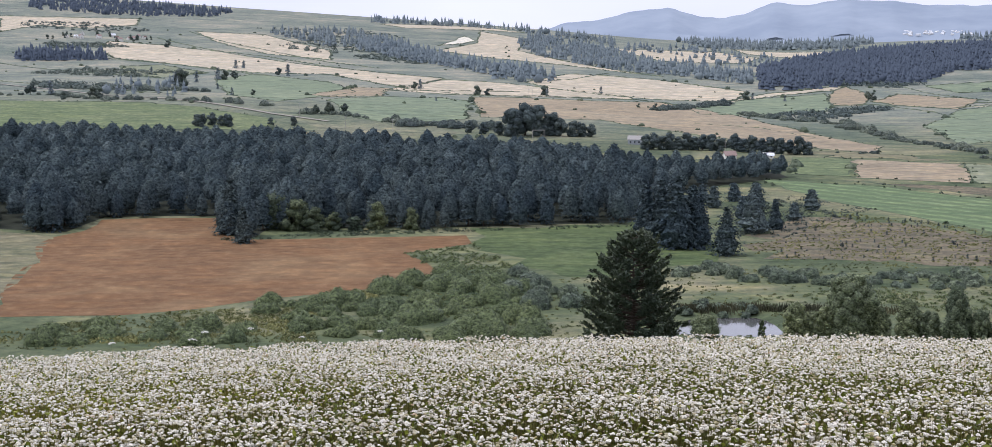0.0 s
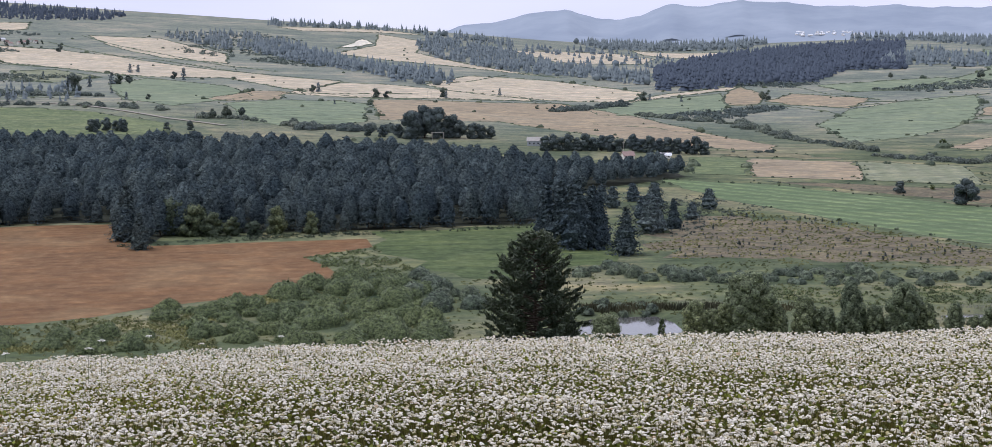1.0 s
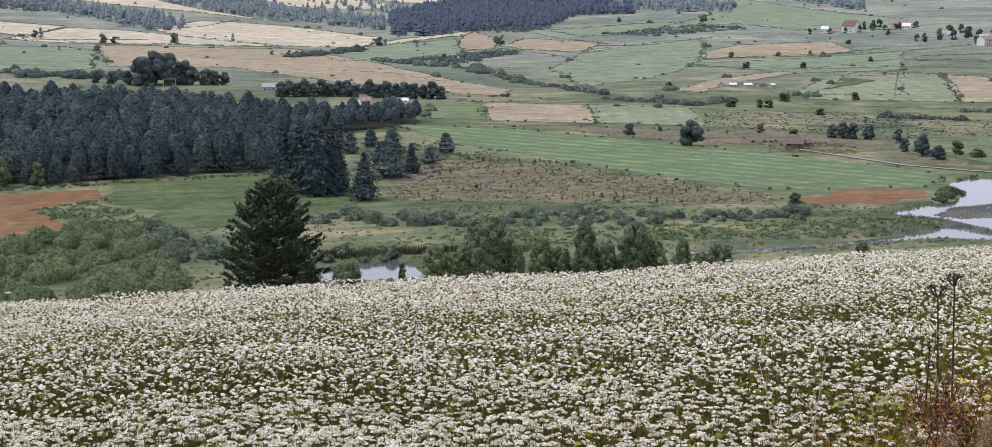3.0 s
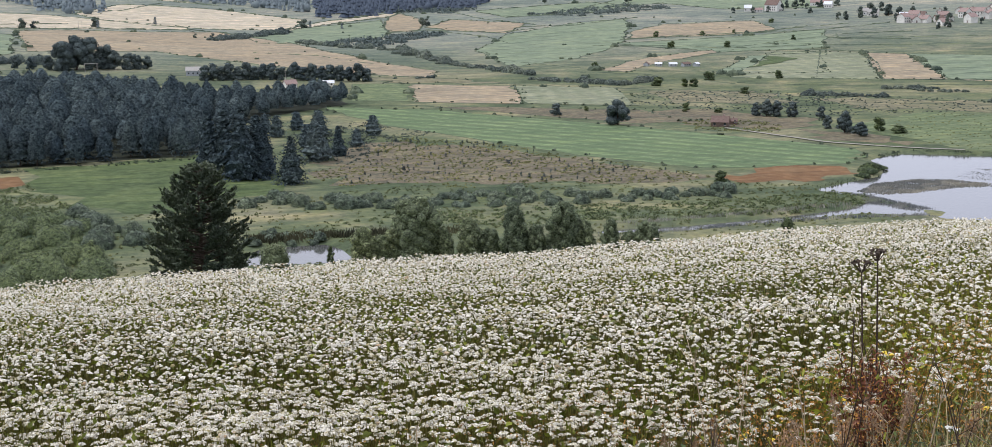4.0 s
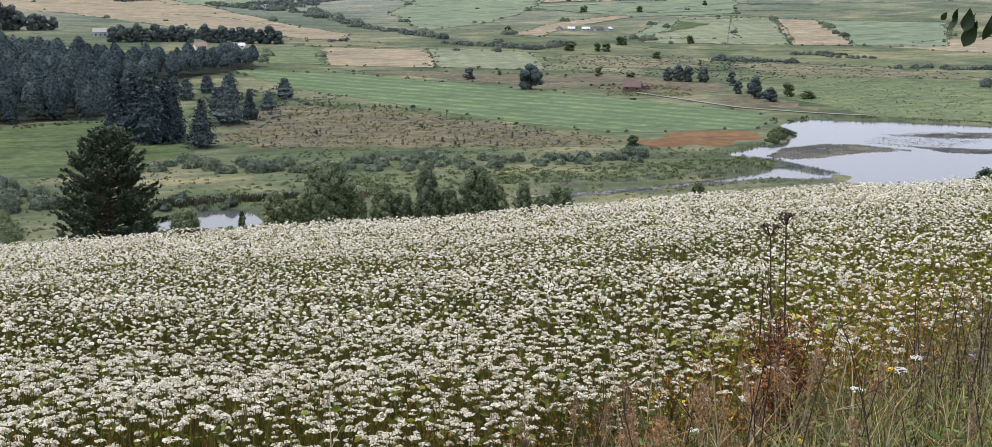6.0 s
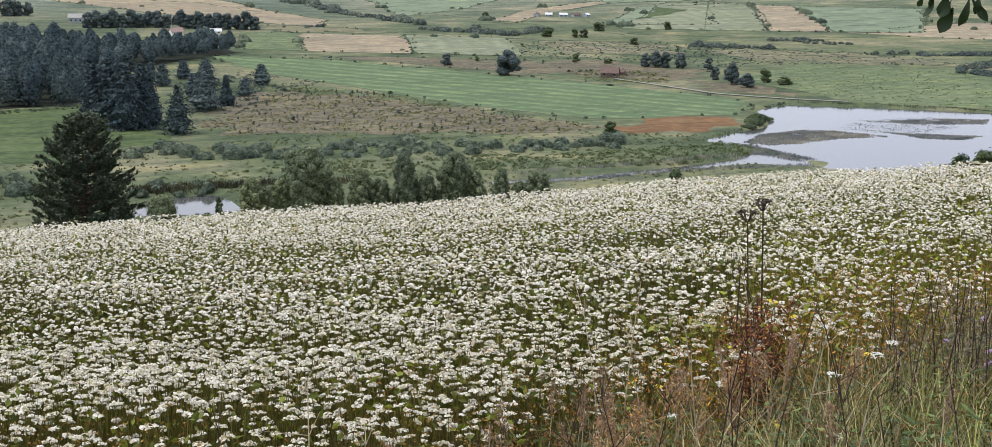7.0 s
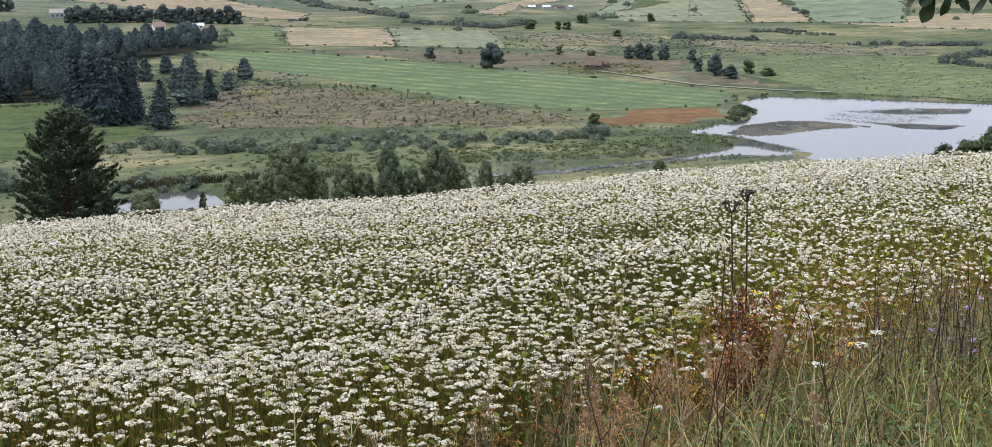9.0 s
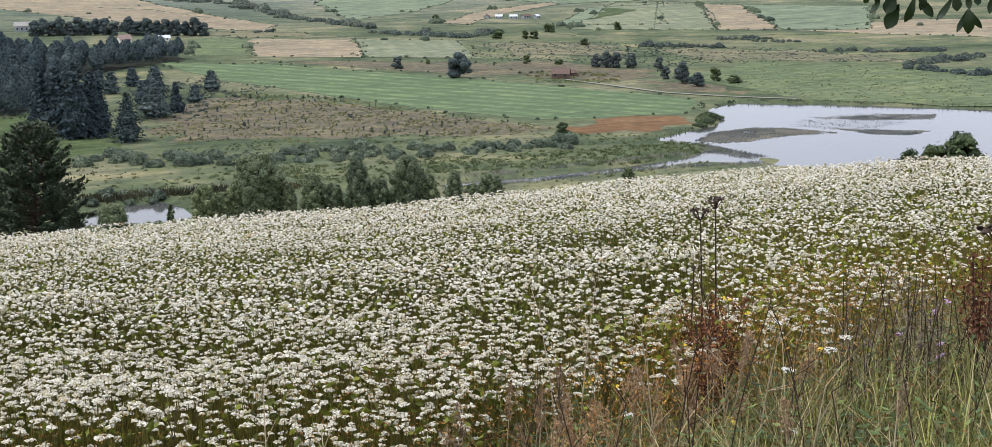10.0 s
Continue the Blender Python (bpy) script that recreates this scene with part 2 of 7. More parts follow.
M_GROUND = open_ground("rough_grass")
# Several field colours below have distance haze mixed in as extra blue.
M_MEADOW = sward("shaded_meadow", (0.0679, 0.0955, 0.0402), (0.0869, 0.119, 0.0502), (0.119, 0.146, 0.0682), 0.03, 0.3)
M_LUSH = sward("lush_meadow", (0.115, 0.152, 0.0762), (0.151, 0.187, 0.0952), (0.208, 0.23, 0.129), 0.02, 0.3, 0.3, 62, 0.05, (0.0978, 0.135, 0.0666))
M_GREEN = sward("hill_pasture", (0.142, 0.184, 0.119), (0.177, 0.22, 0.144), (0.235, 0.267, 0.176), 0.008, 0.12, 0.4, 70, 0.012, (0.231, 0.268, 0.176))
M_PALE = sward("mown_meadow", (0.182, 0.198, 0.123), (0.227, 0.243, 0.16), (0.278, 0.281, 0.193), 0.015, 0.25, 0.4, 15, 0.03, (0.169, 0.194, 0.114))
M_STRIPED = sward("striped_meadow", (0.128, 0.181, 0.0896), (0.155, 0.216, 0.106), (0.208, 0.261, 0.139), 0.03, 0.3, 0.8, -34, 0.03, (0.106, 0.142, 0.0739))
# Straw colour is raised to stand in for sunlight on the far hay fields.
M_STRAW = sward("sunlit_dry_hay", (0.366, 0.328, 0.238), (0.492, 0.421, 0.315), (0.597, 0.508, 0.392), 0.012, 0.1, 0.4, 78, 0.008, (0.377, 0.359, 0.266))
M_TAN = sward("stubble", (0.259, 0.21, 0.145), (0.314, 0.256, 0.179), (0.359, 0.303, 0.213), 0.01, 0.2, 0.3, 20, 0.06, (0.275, 0.236, 0.149))
M_BROWN = sward("ripe_brown_crop", (0.154, 0.0828, 0.0396), (0.184, 0.103, 0.0515), (0.253, 0.166, 0.0873), 0.022, 0.25, 0.14, 78, 0.05, (0.253, 0.163, 0.0836), 0.12, 0.4, streaks=0.4, streak_turn=38)
M_HEATH = sward("heath", (0.0952, 0.116, 0.063), (0.153, 0.13, 0.0913), (0.186, 0.174, 0.105), 0.07, 0.45, tufts=0.75)
M_WHITE = sward("bleached_field", (0.60, 0.55, 0.45), (0.68, 0.63, 0.52), (0.74, 0.70, 0.59), 0.02, 0.2)
M_DRY = sward("dry_valley_grass", (0.135, 0.148, 0.082), (0.18, 0.172, 0.107), (0.23, 0.201, 0.131), 0.03, 0.2)
M_ROAD = plain("gravel_track", (0.27, 0.245, 0.20), (0.38, 0.35, 0.30), 0.8, 0.95, 0.02)
M_BARK = plain("bark", (0.05, 0.038, 0.03), (0.12, 0.09, 0.07), 4.0, 0.9, 0.02)
# Distance haze is mixed into pine, fir, grove and hedge colours as blue.
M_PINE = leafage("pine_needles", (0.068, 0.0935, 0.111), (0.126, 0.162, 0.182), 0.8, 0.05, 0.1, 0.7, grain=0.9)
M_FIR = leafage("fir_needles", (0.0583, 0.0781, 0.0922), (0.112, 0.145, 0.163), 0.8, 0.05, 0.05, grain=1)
M_LONE = leafage("black_pine_needles", (0.0411, 0.0563, 0.0386), (0.104, 0.129, 0.0832), 0.55, 0.25, 0.05)
# Distance haze is painted into both spruce colours; M_SHADY is darker, as in shade.
M_HAZED = leafage("hazed_spruce_needles", (0.155, 0.188, 0.205), (0.205, 0.24, 0.25), 0.8, 0.1, 0.0, 0.3)
M_SHADY = leafage("hazed_shady_spruce_needles", (0.080, 0.099, 0.130), (0.092, 0.113, 0.145), 0.85, 0.05, 0.0, 0.1)
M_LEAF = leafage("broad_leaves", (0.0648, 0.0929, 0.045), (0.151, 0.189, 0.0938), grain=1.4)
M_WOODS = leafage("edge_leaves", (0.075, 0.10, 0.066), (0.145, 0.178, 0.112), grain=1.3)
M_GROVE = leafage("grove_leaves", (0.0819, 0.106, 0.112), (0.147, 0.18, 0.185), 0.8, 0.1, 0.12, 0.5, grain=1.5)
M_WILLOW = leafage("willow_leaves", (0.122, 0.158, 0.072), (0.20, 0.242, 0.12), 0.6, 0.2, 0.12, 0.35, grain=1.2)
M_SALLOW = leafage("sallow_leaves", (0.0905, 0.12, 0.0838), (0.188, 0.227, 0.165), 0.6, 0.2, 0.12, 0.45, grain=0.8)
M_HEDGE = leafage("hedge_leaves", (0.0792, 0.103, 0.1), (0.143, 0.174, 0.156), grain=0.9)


# ---- mesh helpers ----
def mesh_of(name, verts, faces, mat, smooth=False):
    """A mesh from an array of corners and an array of faces of one size."""
    verts, faces = np.asarray(verts, np.float32).reshape(-1, 3), np.asarray(faces, np.int32)
    me = bpy.data.meshes.new(name)
    n, k = faces.shape
    me.vertices.add(len(verts))
    me.vertices.foreach_set("co", verts.ravel())
    me.loops.add(n * k)
    me.loops.foreach_set("vertex_index", faces.ravel())
    me.polygons.add(n)
    me.polygons.foreach_set("loop_start", np.arange(0, n * k, k, dtype=np.int32))
    me.polygons.foreach_set("use_smooth", np.full(n, smooth))
    me.update(calc_edges=True)
    me.materials.append(mat)
    return me


def part(name, me, parent, label=""):
    ob = new(name, me)
    ob.parent = parent
    return tagged(ob, label)


def stack(pieces):
    """Joins (verts, faces) pieces of one face size."""
    vs, fs, n = [], [], 0
    for v, f in pieces:
        v = np.asarray(v, float).reshape(-1, 3)
        vs.append(v)
        fs.append(np.asarray(f) + n)
        n += len(v)
    return np.concatenate(vs), np.concatenate(fs)


def unit(v):
    return v / np.maximum(np.linalg.norm(v, axis=-1, keepdims=True), 1e-9)


def cards(rng, c, n, wide, long, along=None, loose=0.27):
    """Leaf clumps: bent four-cornered blades at c that face n; along: the way in which they point."""
    k = len(c)
    a = rng.normal(size=(k, 3)) if along is None else along + rng.normal(size=(k, 3)) * 0.35
    n = unit(unit(n) + rng.normal(size=(k, 3)) * loose)
    a = unit(a - n * (a * n).sum(1, keepdims=True))
    b = np.cross(n, a)
    w, l = (np.broadcast_to(q, (k,))[:, None] * rng.uniform(0.6, 1.4, (k, 1)) for q in (wide, long))
    v = np.stack([c - a * l, c + b * w - n * 0.2 * w, c + a * l, c - b * w - n * 0.2 * w], 1)
    return v.reshape(-1, 3), np.arange(4 * k).reshape(k, 4)


def tube(path, radii, sides=6):
    """Quads round a line of points."""
    path = np.asarray(path, float)
    ways = unit(np.gradient(path, axis=0))
    side = unit(np.cross(ways, np.where(np.abs(ways[:, 2:3]) > 0.9, [[1.0, 0, 0]], [[0, 0, 1.0]])))
    up = np.cross(side, ways)
    ang = np.linspace(0, 2 * math.pi, sides, endpoint=False)
    v = path[:, None] + np.asarray(radii)[:, None, None] * (side[:, None] * np.cos(ang)[None, :, None] + up[:, None] * np.sin(ang)[None, :, None])
    i = np.arange(len(path) - 1)[:, None] * sides
    j, k = np.arange(sides)[None], (np.arange(sides)[None] + 1) % sides
    f = np.stack([i + j, i + k, i + k + sides, i + j + sides], -1).reshape(-1, 4)
    return v.reshape(-1, 3), f


def ground_at(x, y):
    return float(ground_height(np.array([x]), np.array([y]))[0])


# ---- ground: one sheet to the horizon ----
def make_ground():
    a = np.concatenate([np.linspace(-180, -26, 40), np.linspace(-25, 50, 230), np.linspace(52, 180, 36)])[:-1]
    r = np.concatenate([[0.0], np.geomspace(0.8, 30, 46), np.geomspace(32, 300, 26), np.linspace(305, 760, 110), np.geomspace(770, 6500, 90)])
    rr, aa = np.meshgrid(r, np.radians(a), indexing="ij")
    x, y = rr * np.sin(aa), rr * np.cos(aa)
    z = ground_height(x, y)
    n = len(a)
    i, j = np.meshgrid(np.arange(len(r) - 1), np.arange(n), indexing="ij")
    k = (j + 1) % n
    f = np.stack([i * n + j, (i + 1) * n + j, (i + 1) * n + k, i * n + k], -1).reshape(-1, 4)[:, ::-1]
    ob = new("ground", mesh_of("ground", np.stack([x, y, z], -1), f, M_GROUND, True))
    tagged(ob, "rough grassy hillside, marshy valley floor and far pasture hills", "ground", kind="structure")


make_ground()


def inside(poly, x, y):
    return edge_distance(poly, x, y) > 0


FIELD_LINES = []


def sheet(name, poly, mat, label, category, lift=0.12, step=0.0, kind="structure"):
    """A field laid on the land: its outline cut into cells and draped."""
    px, py = zip(*poly)
    if category == "field" and sum(py) / len(py) > 540:
        FIELD_LINES.append(list(poly))
    size = max(max(px) - min(px), max(py) - min(py))
    step = step or max(6.0, size / 26)
    bm = bmesh.new()
    bm.faces.new([bm.verts.new((x, y, 0)) for x, y in poly])
    for axis, lo, hi in ((0, min(px), max(px)), (1, min(py), max(py))):
        v = lo + step * 0.5
        while v < hi:
            co, no = [0, 0, 0], [0, 0, 0]
            co[axis], no[axis] = v, 1
            bmesh.ops.bisect_plane(bm, geom=bm.verts[:] + bm.edges[:] + bm.faces[:], plane_co=co, plane_no=no)
            v += step
    bmesh.ops.triangulate(bm, faces=[f for f in bm.faces if len(f.verts) > 4])
    co = np.array([v.co[:] for v in bm.verts])
    hz = ground_height(co[:, 0], co[:, 1])
    for v, h in zip(bm.verts, hz):
        v.co.z = h + lift
    if bm.faces and sum(f.normal.z * f.calc_area() for f in bm.faces) < 0:
        bmesh.ops.reverse_faces(bm, faces=bm.faces[:])
    me = bpy.data.meshes.new(name)
    bm.to_mesh(me)
    bm.free()
    me.materials.append(mat)
    for q in me.polygons:
        q.use_smooth = True
    return tagged(new(name, me), label, category, kind=kind)


def ragged(poly, amount=1.5, every=14.0, seed=3):
    """The same outline with the uneven edge of a real field."""
    rng = np.random.default_rng(seed + len(poly) + int(abs(poly[0][0])))
    out = []
    for (ax, ay), (bx, by) in zip(poly, poly[1:] + poly[:1]):
        n = max(1, min(9, int(math.hypot(bx - ax, by - ay) / every)))
        for i in range(n):
            j = rng.normal(size=2) * (amount if i else amount * 0.4)
            out.append((ax + (bx - ax) * i / n + j[0], ay + (by - ay) * i / n + j[1]))
    return out



# ---- fields ----
sheet("ripe_field", ragged([(-129, 363), (-135, 410), (-153, 508), (-147, 524), (-149, 556), (-105, 561), (-92, 510), (-83, 503), (-10, 513), (-8, 492), (-29, 470), (-17, 430), (-32, 405), (-64, 385), (-92, 364), (-122, 361)]), M_BROWN, "reddish-brown ripe crop field beside the pine forest", "field", 0.05)
sheet("hay_strip", ragged([(-143, 385), (-129, 385), (-153, 509), (-176, 523), (-195, 526)]), M_DRY, "pale freshly mown hay strip beside the brown field", "field", 0.05)
sheet("meadow", ragged([(-9, 530), (50, 542), (64, 582), (76, 471), (39, 421), (22, 421), (7, 444), (-4, 477)], 3.5, 9.0), M_MEADOW, "lush green meadow before the forest edge", "field", 0.05)
sheet("long_meadow", ragged([(130, 714), (180, 677), (237, 582), (286, 485), (280, 465), (261, 450), (210, 458), (182, 505), (145, 608), (130, 669)]), M_STRIPED, "long bright green meadow with mowing lines", "field", 0.05)
sheet("rusty_field", ragged([(206, 434), (239, 454), (258, 441), (252, 427), (228, 416), (207, 422)], 3.0, 6.0), M_BROWN, "small rust-brown field beside the lake", "field", 0.05)
sheet("heath", ragged([(82, 490), (110, 567), (135, 564), (158, 538), (178, 495), (200, 457), (206, 434), (176, 432), (121, 455), (84, 454)], 5.0, 9.0), M_HEATH, "reddish-brown heath dotted with young pines", "field", 0.05)
sheet("stubble_field", ragged([(202, 830), (250, 799), (224, 696), (176, 724)]), M_TAN, "pinkish tan stubble field in the valley", "field", 0.21)
sheet("stubble_strip", ragged([(252, 798), (299, 770), (273, 666), (226, 696)]), M_PALE, "pale green cut strip with furrows", "field", 0.22)
sheet("garden_plot", ragged([(169, 844), (199, 831), (175, 728), (149, 742)]), M_LUSH, "green fenced garden plot by the farmstead", "field", 0.24)
sheet("fallow_strip", ragged([(173, 703), (265, 649), (273, 595), (245, 592), (189, 677)]), M_HEATH, "brown fallow strip along the meadow", "field", 0.05)
sheet("hay_field", ragged([(-878, 2660), (-795, 2683), (-656, 2764), (-622, 2594), (-675, 2449), (-755, 2475), (-760, 2300)]), M_STRAW, "dry straw-coloured hay field on the far hillside", "field", 0.15)
sheet("hay_field", ragged([(-503, 2516), (-387, 2522), (-239, 2173), (-213, 1930), (-313, 2038), (-430, 2295)]), M_STRAW, "dry straw-coloured hay field on the far hillside", "field", 0.16)
sheet("hay_field", ragged([(-568, 2193), (-475, 2149), (-376, 2050), (-231, 1801), (-131, 1681), (-57, 1613), (-85, 1388), (-177, 1600), (-258, 1591), (-390, 1762), (-471, 1847), (-533, 2022)]), M_STRAW, "dry straw-coloured hay field on the far hillside", "field", 0.18)
sheet("mown_field", ragged([(-424, 1687), (-382, 1725), (-302, 1571), (-323, 1457), (-378, 1506)]), M_PALE, "pale green mown field on the far slope", "field", 0.19)
sheet("pasture", ragged([(-269, 1432), (-251, 1547), (-159, 1438), (-123, 1295), (-134, 1208), (-163, 1119), (-211, 1175)]), M_GREEN, "soft green pasture on the far hillside", "field", 0.20)
sheet("tan_field", ragged([(-153, 1209), (-130, 1368), (-96, 1378), (-97, 1246), (-134, 1197)]), M_TAN, "pinkish tan stubble field on the far slope", "field", 0.21)
sheet("green_field", ragged([(-394, 1102), (-255, 1087), (-202, 1051), (-152, 1009), (-143, 953), (-333, 928)]), M_LUSH, "green meadow strip behind the forest", "field", 0.22)
sheet("pasture", ragged([(-129, 1166), (-96, 1237), (-45, 1274), (-24, 1248), (-21, 1062), (-41, 1034), (-79, 1017), (-108, 1043)]), M_GREEN, "soft green pasture on the far hillside", "field", 0.24)
sheet("tan_field", ragged([(-23, 1307), (9, 1336), (67, 1356), (155, 1396), (197, 1270), (224, 1023), (242, 925), (221, 871), (187, 925), (117, 1050), (78, 1110), (-11, 1081)]), M_TAN, "pinkish tan stubble field on the far slope", "field", 0.14)
sheet("hay_field", ragged([(-56, 1587), (-16, 1581), (11, 1565), (49, 1519), (134, 1459), (129, 1411), (38, 1372), (-47, 1332), (-100, 1354)]), M_STRAW, "dry straw-coloured hay field on the far hillside", "field", 0.15)
sheet("mown_field", ragged([(31, 1603), (88, 1798), (133, 1791), (193, 1741), (264, 1576), (230, 1444), (159, 1434), (103, 1460), (55, 1515)]), M_STRAW, "dry straw-coloured mown field on the far slope", "field", 0.16)
sheet("hay_field", ragged([(-30, 2931), (53, 2755), (36, 2383), (104, 2130), (173, 1895), (202, 1820), (99, 2014), (-4, 2131), (-90, 2278), (-32, 2551)]), M_STRAW, "dry straw-coloured hay field on the far hillside", "field", 0.18)
sheet("bleached_field", ragged([(-93, 2423), (-57, 2741), (-35, 2605), (-67, 2483)]), M_WHITE, "bleached whitish field on the hilltop", "field", 0.19)
sheet("hay_field", ragged([(-235, 3038), (-33, 3226), (58, 3016), (-30, 2989), (-177, 2923)]), M_STRAW, "dry straw-coloured hay field on the far hillside", "field", 0.20)
sheet("hay_field", ragged([(210, 2680), (310, 2757), (411, 2815), (447, 2546), (392, 2344), (259, 2336)]), M_STRAW, "dry straw-coloured hay field on the far hillside", "field", 0.21)
sheet("hay_field", ragged([(467, 2940), (532, 2761), (629, 2632), (501, 2490), (454, 2716)]), M_STRAW, "dry straw-coloured hay field on the far hillside", "field", 0.22)
sheet("tan_field", ragged([(348, 1548), (375, 1604), (373, 1526), (361, 1440), (330, 1346), (306, 1349), (320, 1436)]), M_TAN, "pinkish tan stubble field on the far slope", "field", 0.24)
sheet("pasture", ragged([(172, 1339), (238, 1459), (336, 1525), (303, 1350), (281, 1277), (227, 1257), (172, 1252)]), M_GREEN, "soft green pasture on the far hillside", "field", 0.14)
sheet("hay_field", ragged([(182, 1368), (278, 1540), (363, 1614), (377, 1614), (349, 1558), (270, 1495)]), M_STRAW, "dry straw-coloured hay field on the far hillside", "field", 0.15)
sheet("tan_field", ragged([(349, 1388), (396, 1471), (440, 1357), (392, 1264), (357, 1323)]), M_TAN, "pinkish tan stubble field on the far slope", "field", 0.16)
sheet("pasture", ragged([(452, 1571), (603, 1628), (622, 1542), (556, 1464), (451, 1454)]), M_GREEN, "soft green pasture on the far hillside", "field", 0.18)
sheet("hay_field", ragged([(990, 2461), (964, 2189), (871, 1696), (859, 1542), (771, 1384), (682, 1436), (668, 1564), (547, 1515), (714, 1751), (821, 2062)]), M_GREEN, "soft green pasture below the far village", "field", 0.19)
sheet("pasture", ragged([(388, 1251), (473, 1327), (547, 1365), (455, 1143), (411, 1067), (355, 996), (299, 947), (317, 1103)]), M_GREEN, "soft green pasture on the far hillside", "field", 0.20)
sheet("tan_field", ragged([(495, 1226), (545, 1275), (634, 1268), (606, 1166), (544, 1145), (492, 1151), (465, 1158)]), M_TAN, "pinkish tan stubble field on the far slope", "field", 0.21)
sheet("pasture", ragged([(436, 1119), (534, 1123), (639, 1145), (557, 996), (477, 1003), (455, 1064)]), M_GREEN, "soft green pasture on the far hillside", "field", 0.22)
sheet("hay_field", ragged([(336, 894), (414, 990), (476, 1021), (471, 1000), (404, 945), (347, 869)]), M_TAN, "pinkish tan stubble strip on the far hillside", "field", 0.24)
sheet("pasture", ragged([(395, 837), (477, 962), (539, 964), (458, 818)]), M_GREEN, "soft green pasture on the far hillside", "field", 0.14)
sheet("mown_field", ragged([(390, 809), (513, 990), (560, 949), (464, 765)]), M_PALE, "pale green mown field on the far slope", "field", 0.15)
sheet("tan_field", ragged([(561, 948), (581, 925), (498, 748), (465, 764)]), M_TAN, "pinkish tan stubble field on the far slope", "field", 0.16)
sheet("pasture", ragged([(582, 924), (651, 869), (544, 725), (499, 748)]), M_GREEN, "soft green pasture on the far hillside", "field", 0.18)
sheet("tan_field", ragged([(501, 741), (611, 772), (676, 731), (589, 636), (533, 694)]), M_TAN, "pinkish tan stubble field on the far slope", "field", 0.05)
sheet("lake_meadow", ragged([(315, 554), (385, 595), (471, 507), (382, 410), (326, 460), (321, 477), (323, 504)]), M_LUSH, "bright green meadow behind the lake", "field", 0.05)

sheet("rank_patch", ragged([(487, 956), (499, 928), (464, 896), (435, 873), (455, 899)], 2.0, 8.0), M_MEADOW, "darker green patch in the mown field", "meadow", 0.4)
sheet("yard_ground", ragged([(241, 643), (294, 641), (323, 581), (287, 547), (266, 574)], 4.0, 8.0), M_HEATH, "rough brownish ground around the cottage", "field", 0.04)
sheet("dry_meadow", ragged([(309, 748), (364, 722), (352, 651), (290, 670)], 4.0, 10.0), M_DRY, "dry pale meadow in the valley", "field", 0.05)
sheet("dry_meadow", ragged([(367, 686), (439, 622), (458, 550), (410, 580), (366, 621)], 5.0, 10.0), M_DRY, "dry pale meadow in the valley", "field", 0.05)
sheet("dry_meadow", ragged([(181, 889), (219, 883), (255, 816), (200, 836)], 4.0, 10.0), M_DRY, "dry pale meadow in the valley", "field", 0.1)
sheet("roadside", ragged([(297, 554), (316, 521), (312, 488), (289, 514)], 3.0, 7.0), M_HEATH, "rough brownish verge beside the gravel road", "field", 0.04)


def strip(name, line, width, mat, label, category, lift=0.3):
    """A track draped along a line."""
    p = np.array(line, float)
    s = np.concatenate([[0], np.cumsum(np.hypot(*np.diff(p, axis=0).T))])
    q = np.linspace(0, s[-1], int(s[-1] / 5) + 2)
    x, y = np.interp(q, s, p[:, 0]), np.interp(q, s, p[:, 1])
    t = unit(np.stack([np.gradient(x), np.gradient(y)], 1))
    v = []
    for k in (-0.5, -0.17, 0.17, 0.5):
        sx, sy = x - t[:, 1] * width * k, y + t[:, 0] * width * k
        v.append(np.stack([sx, sy, ground_height(sx, sy) + lift], 1))
    n = len(x)
    f = [(k * n + i, k * n + i + 1, (k + 1) * n + i + 1, (k + 1) * n + i) for k in range(3) for i in range(n - 1)]
    return tagged(new(name, mesh_of(name, np.concatenate(v), f, mat, True)), label, category, kind="structure")


strip("road", [(270, 564), (276, 542), (285, 506), (300, 486), (310, 476), (320, 468)], 2.0, M_ROAD, "pale gravel road running behind the lake", "road")
strip("hill_track", [(-435, 1312), (-371, 1244), (-308, 1165), (-256, 1130), (-209, 1088), (-155, 1033), (-113, 1004)], 3.5, M_ROAD, "pale track between the pastures behind the forest", "track", 0.45)


# ---- water ----
def make_water():
    m, t, b = shader("lake_water", 0.07, 0.5)
    b.inputs["Base Color"].default_value = (0.11, 0.11, 0.105, 1)
    b.inputs["IOR"].default_value = 1.33
    b.inputs["Coat Weight"].default_value = 0.35
    ripple = cloud(t, place(t, (1, 0.25, 1), 20), 0.9, 4, 0.6)
    relief(t, b, ripple, 0.6, 0.07)
    for name, line, label in (("lake", LAKE, "wide still lake mirroring the white sky"), ("pond", POND, "small grey pond beside the dark pine"), ("stream", STREAM, "narrow stream between the reed beds")):
        px, py = zip(*line)
        grow = 9
        x0, x1, y0, y1 = min(px) - grow, max(px) + grow, min(py) - grow, max(py) + grow
        me = mesh_of(name, [(x0, y0, 0), (x1, y0, 0), (x1, y1, 0), (x0, y1, 0)], [(0, 1, 2, 3)], m)
        ob = tagged(new(name, me), label, "water", kind="structure")
        ob.location.z = {"lake": 0.0, "pond": 0.0, "stream": -0.02}[name]


make_water()


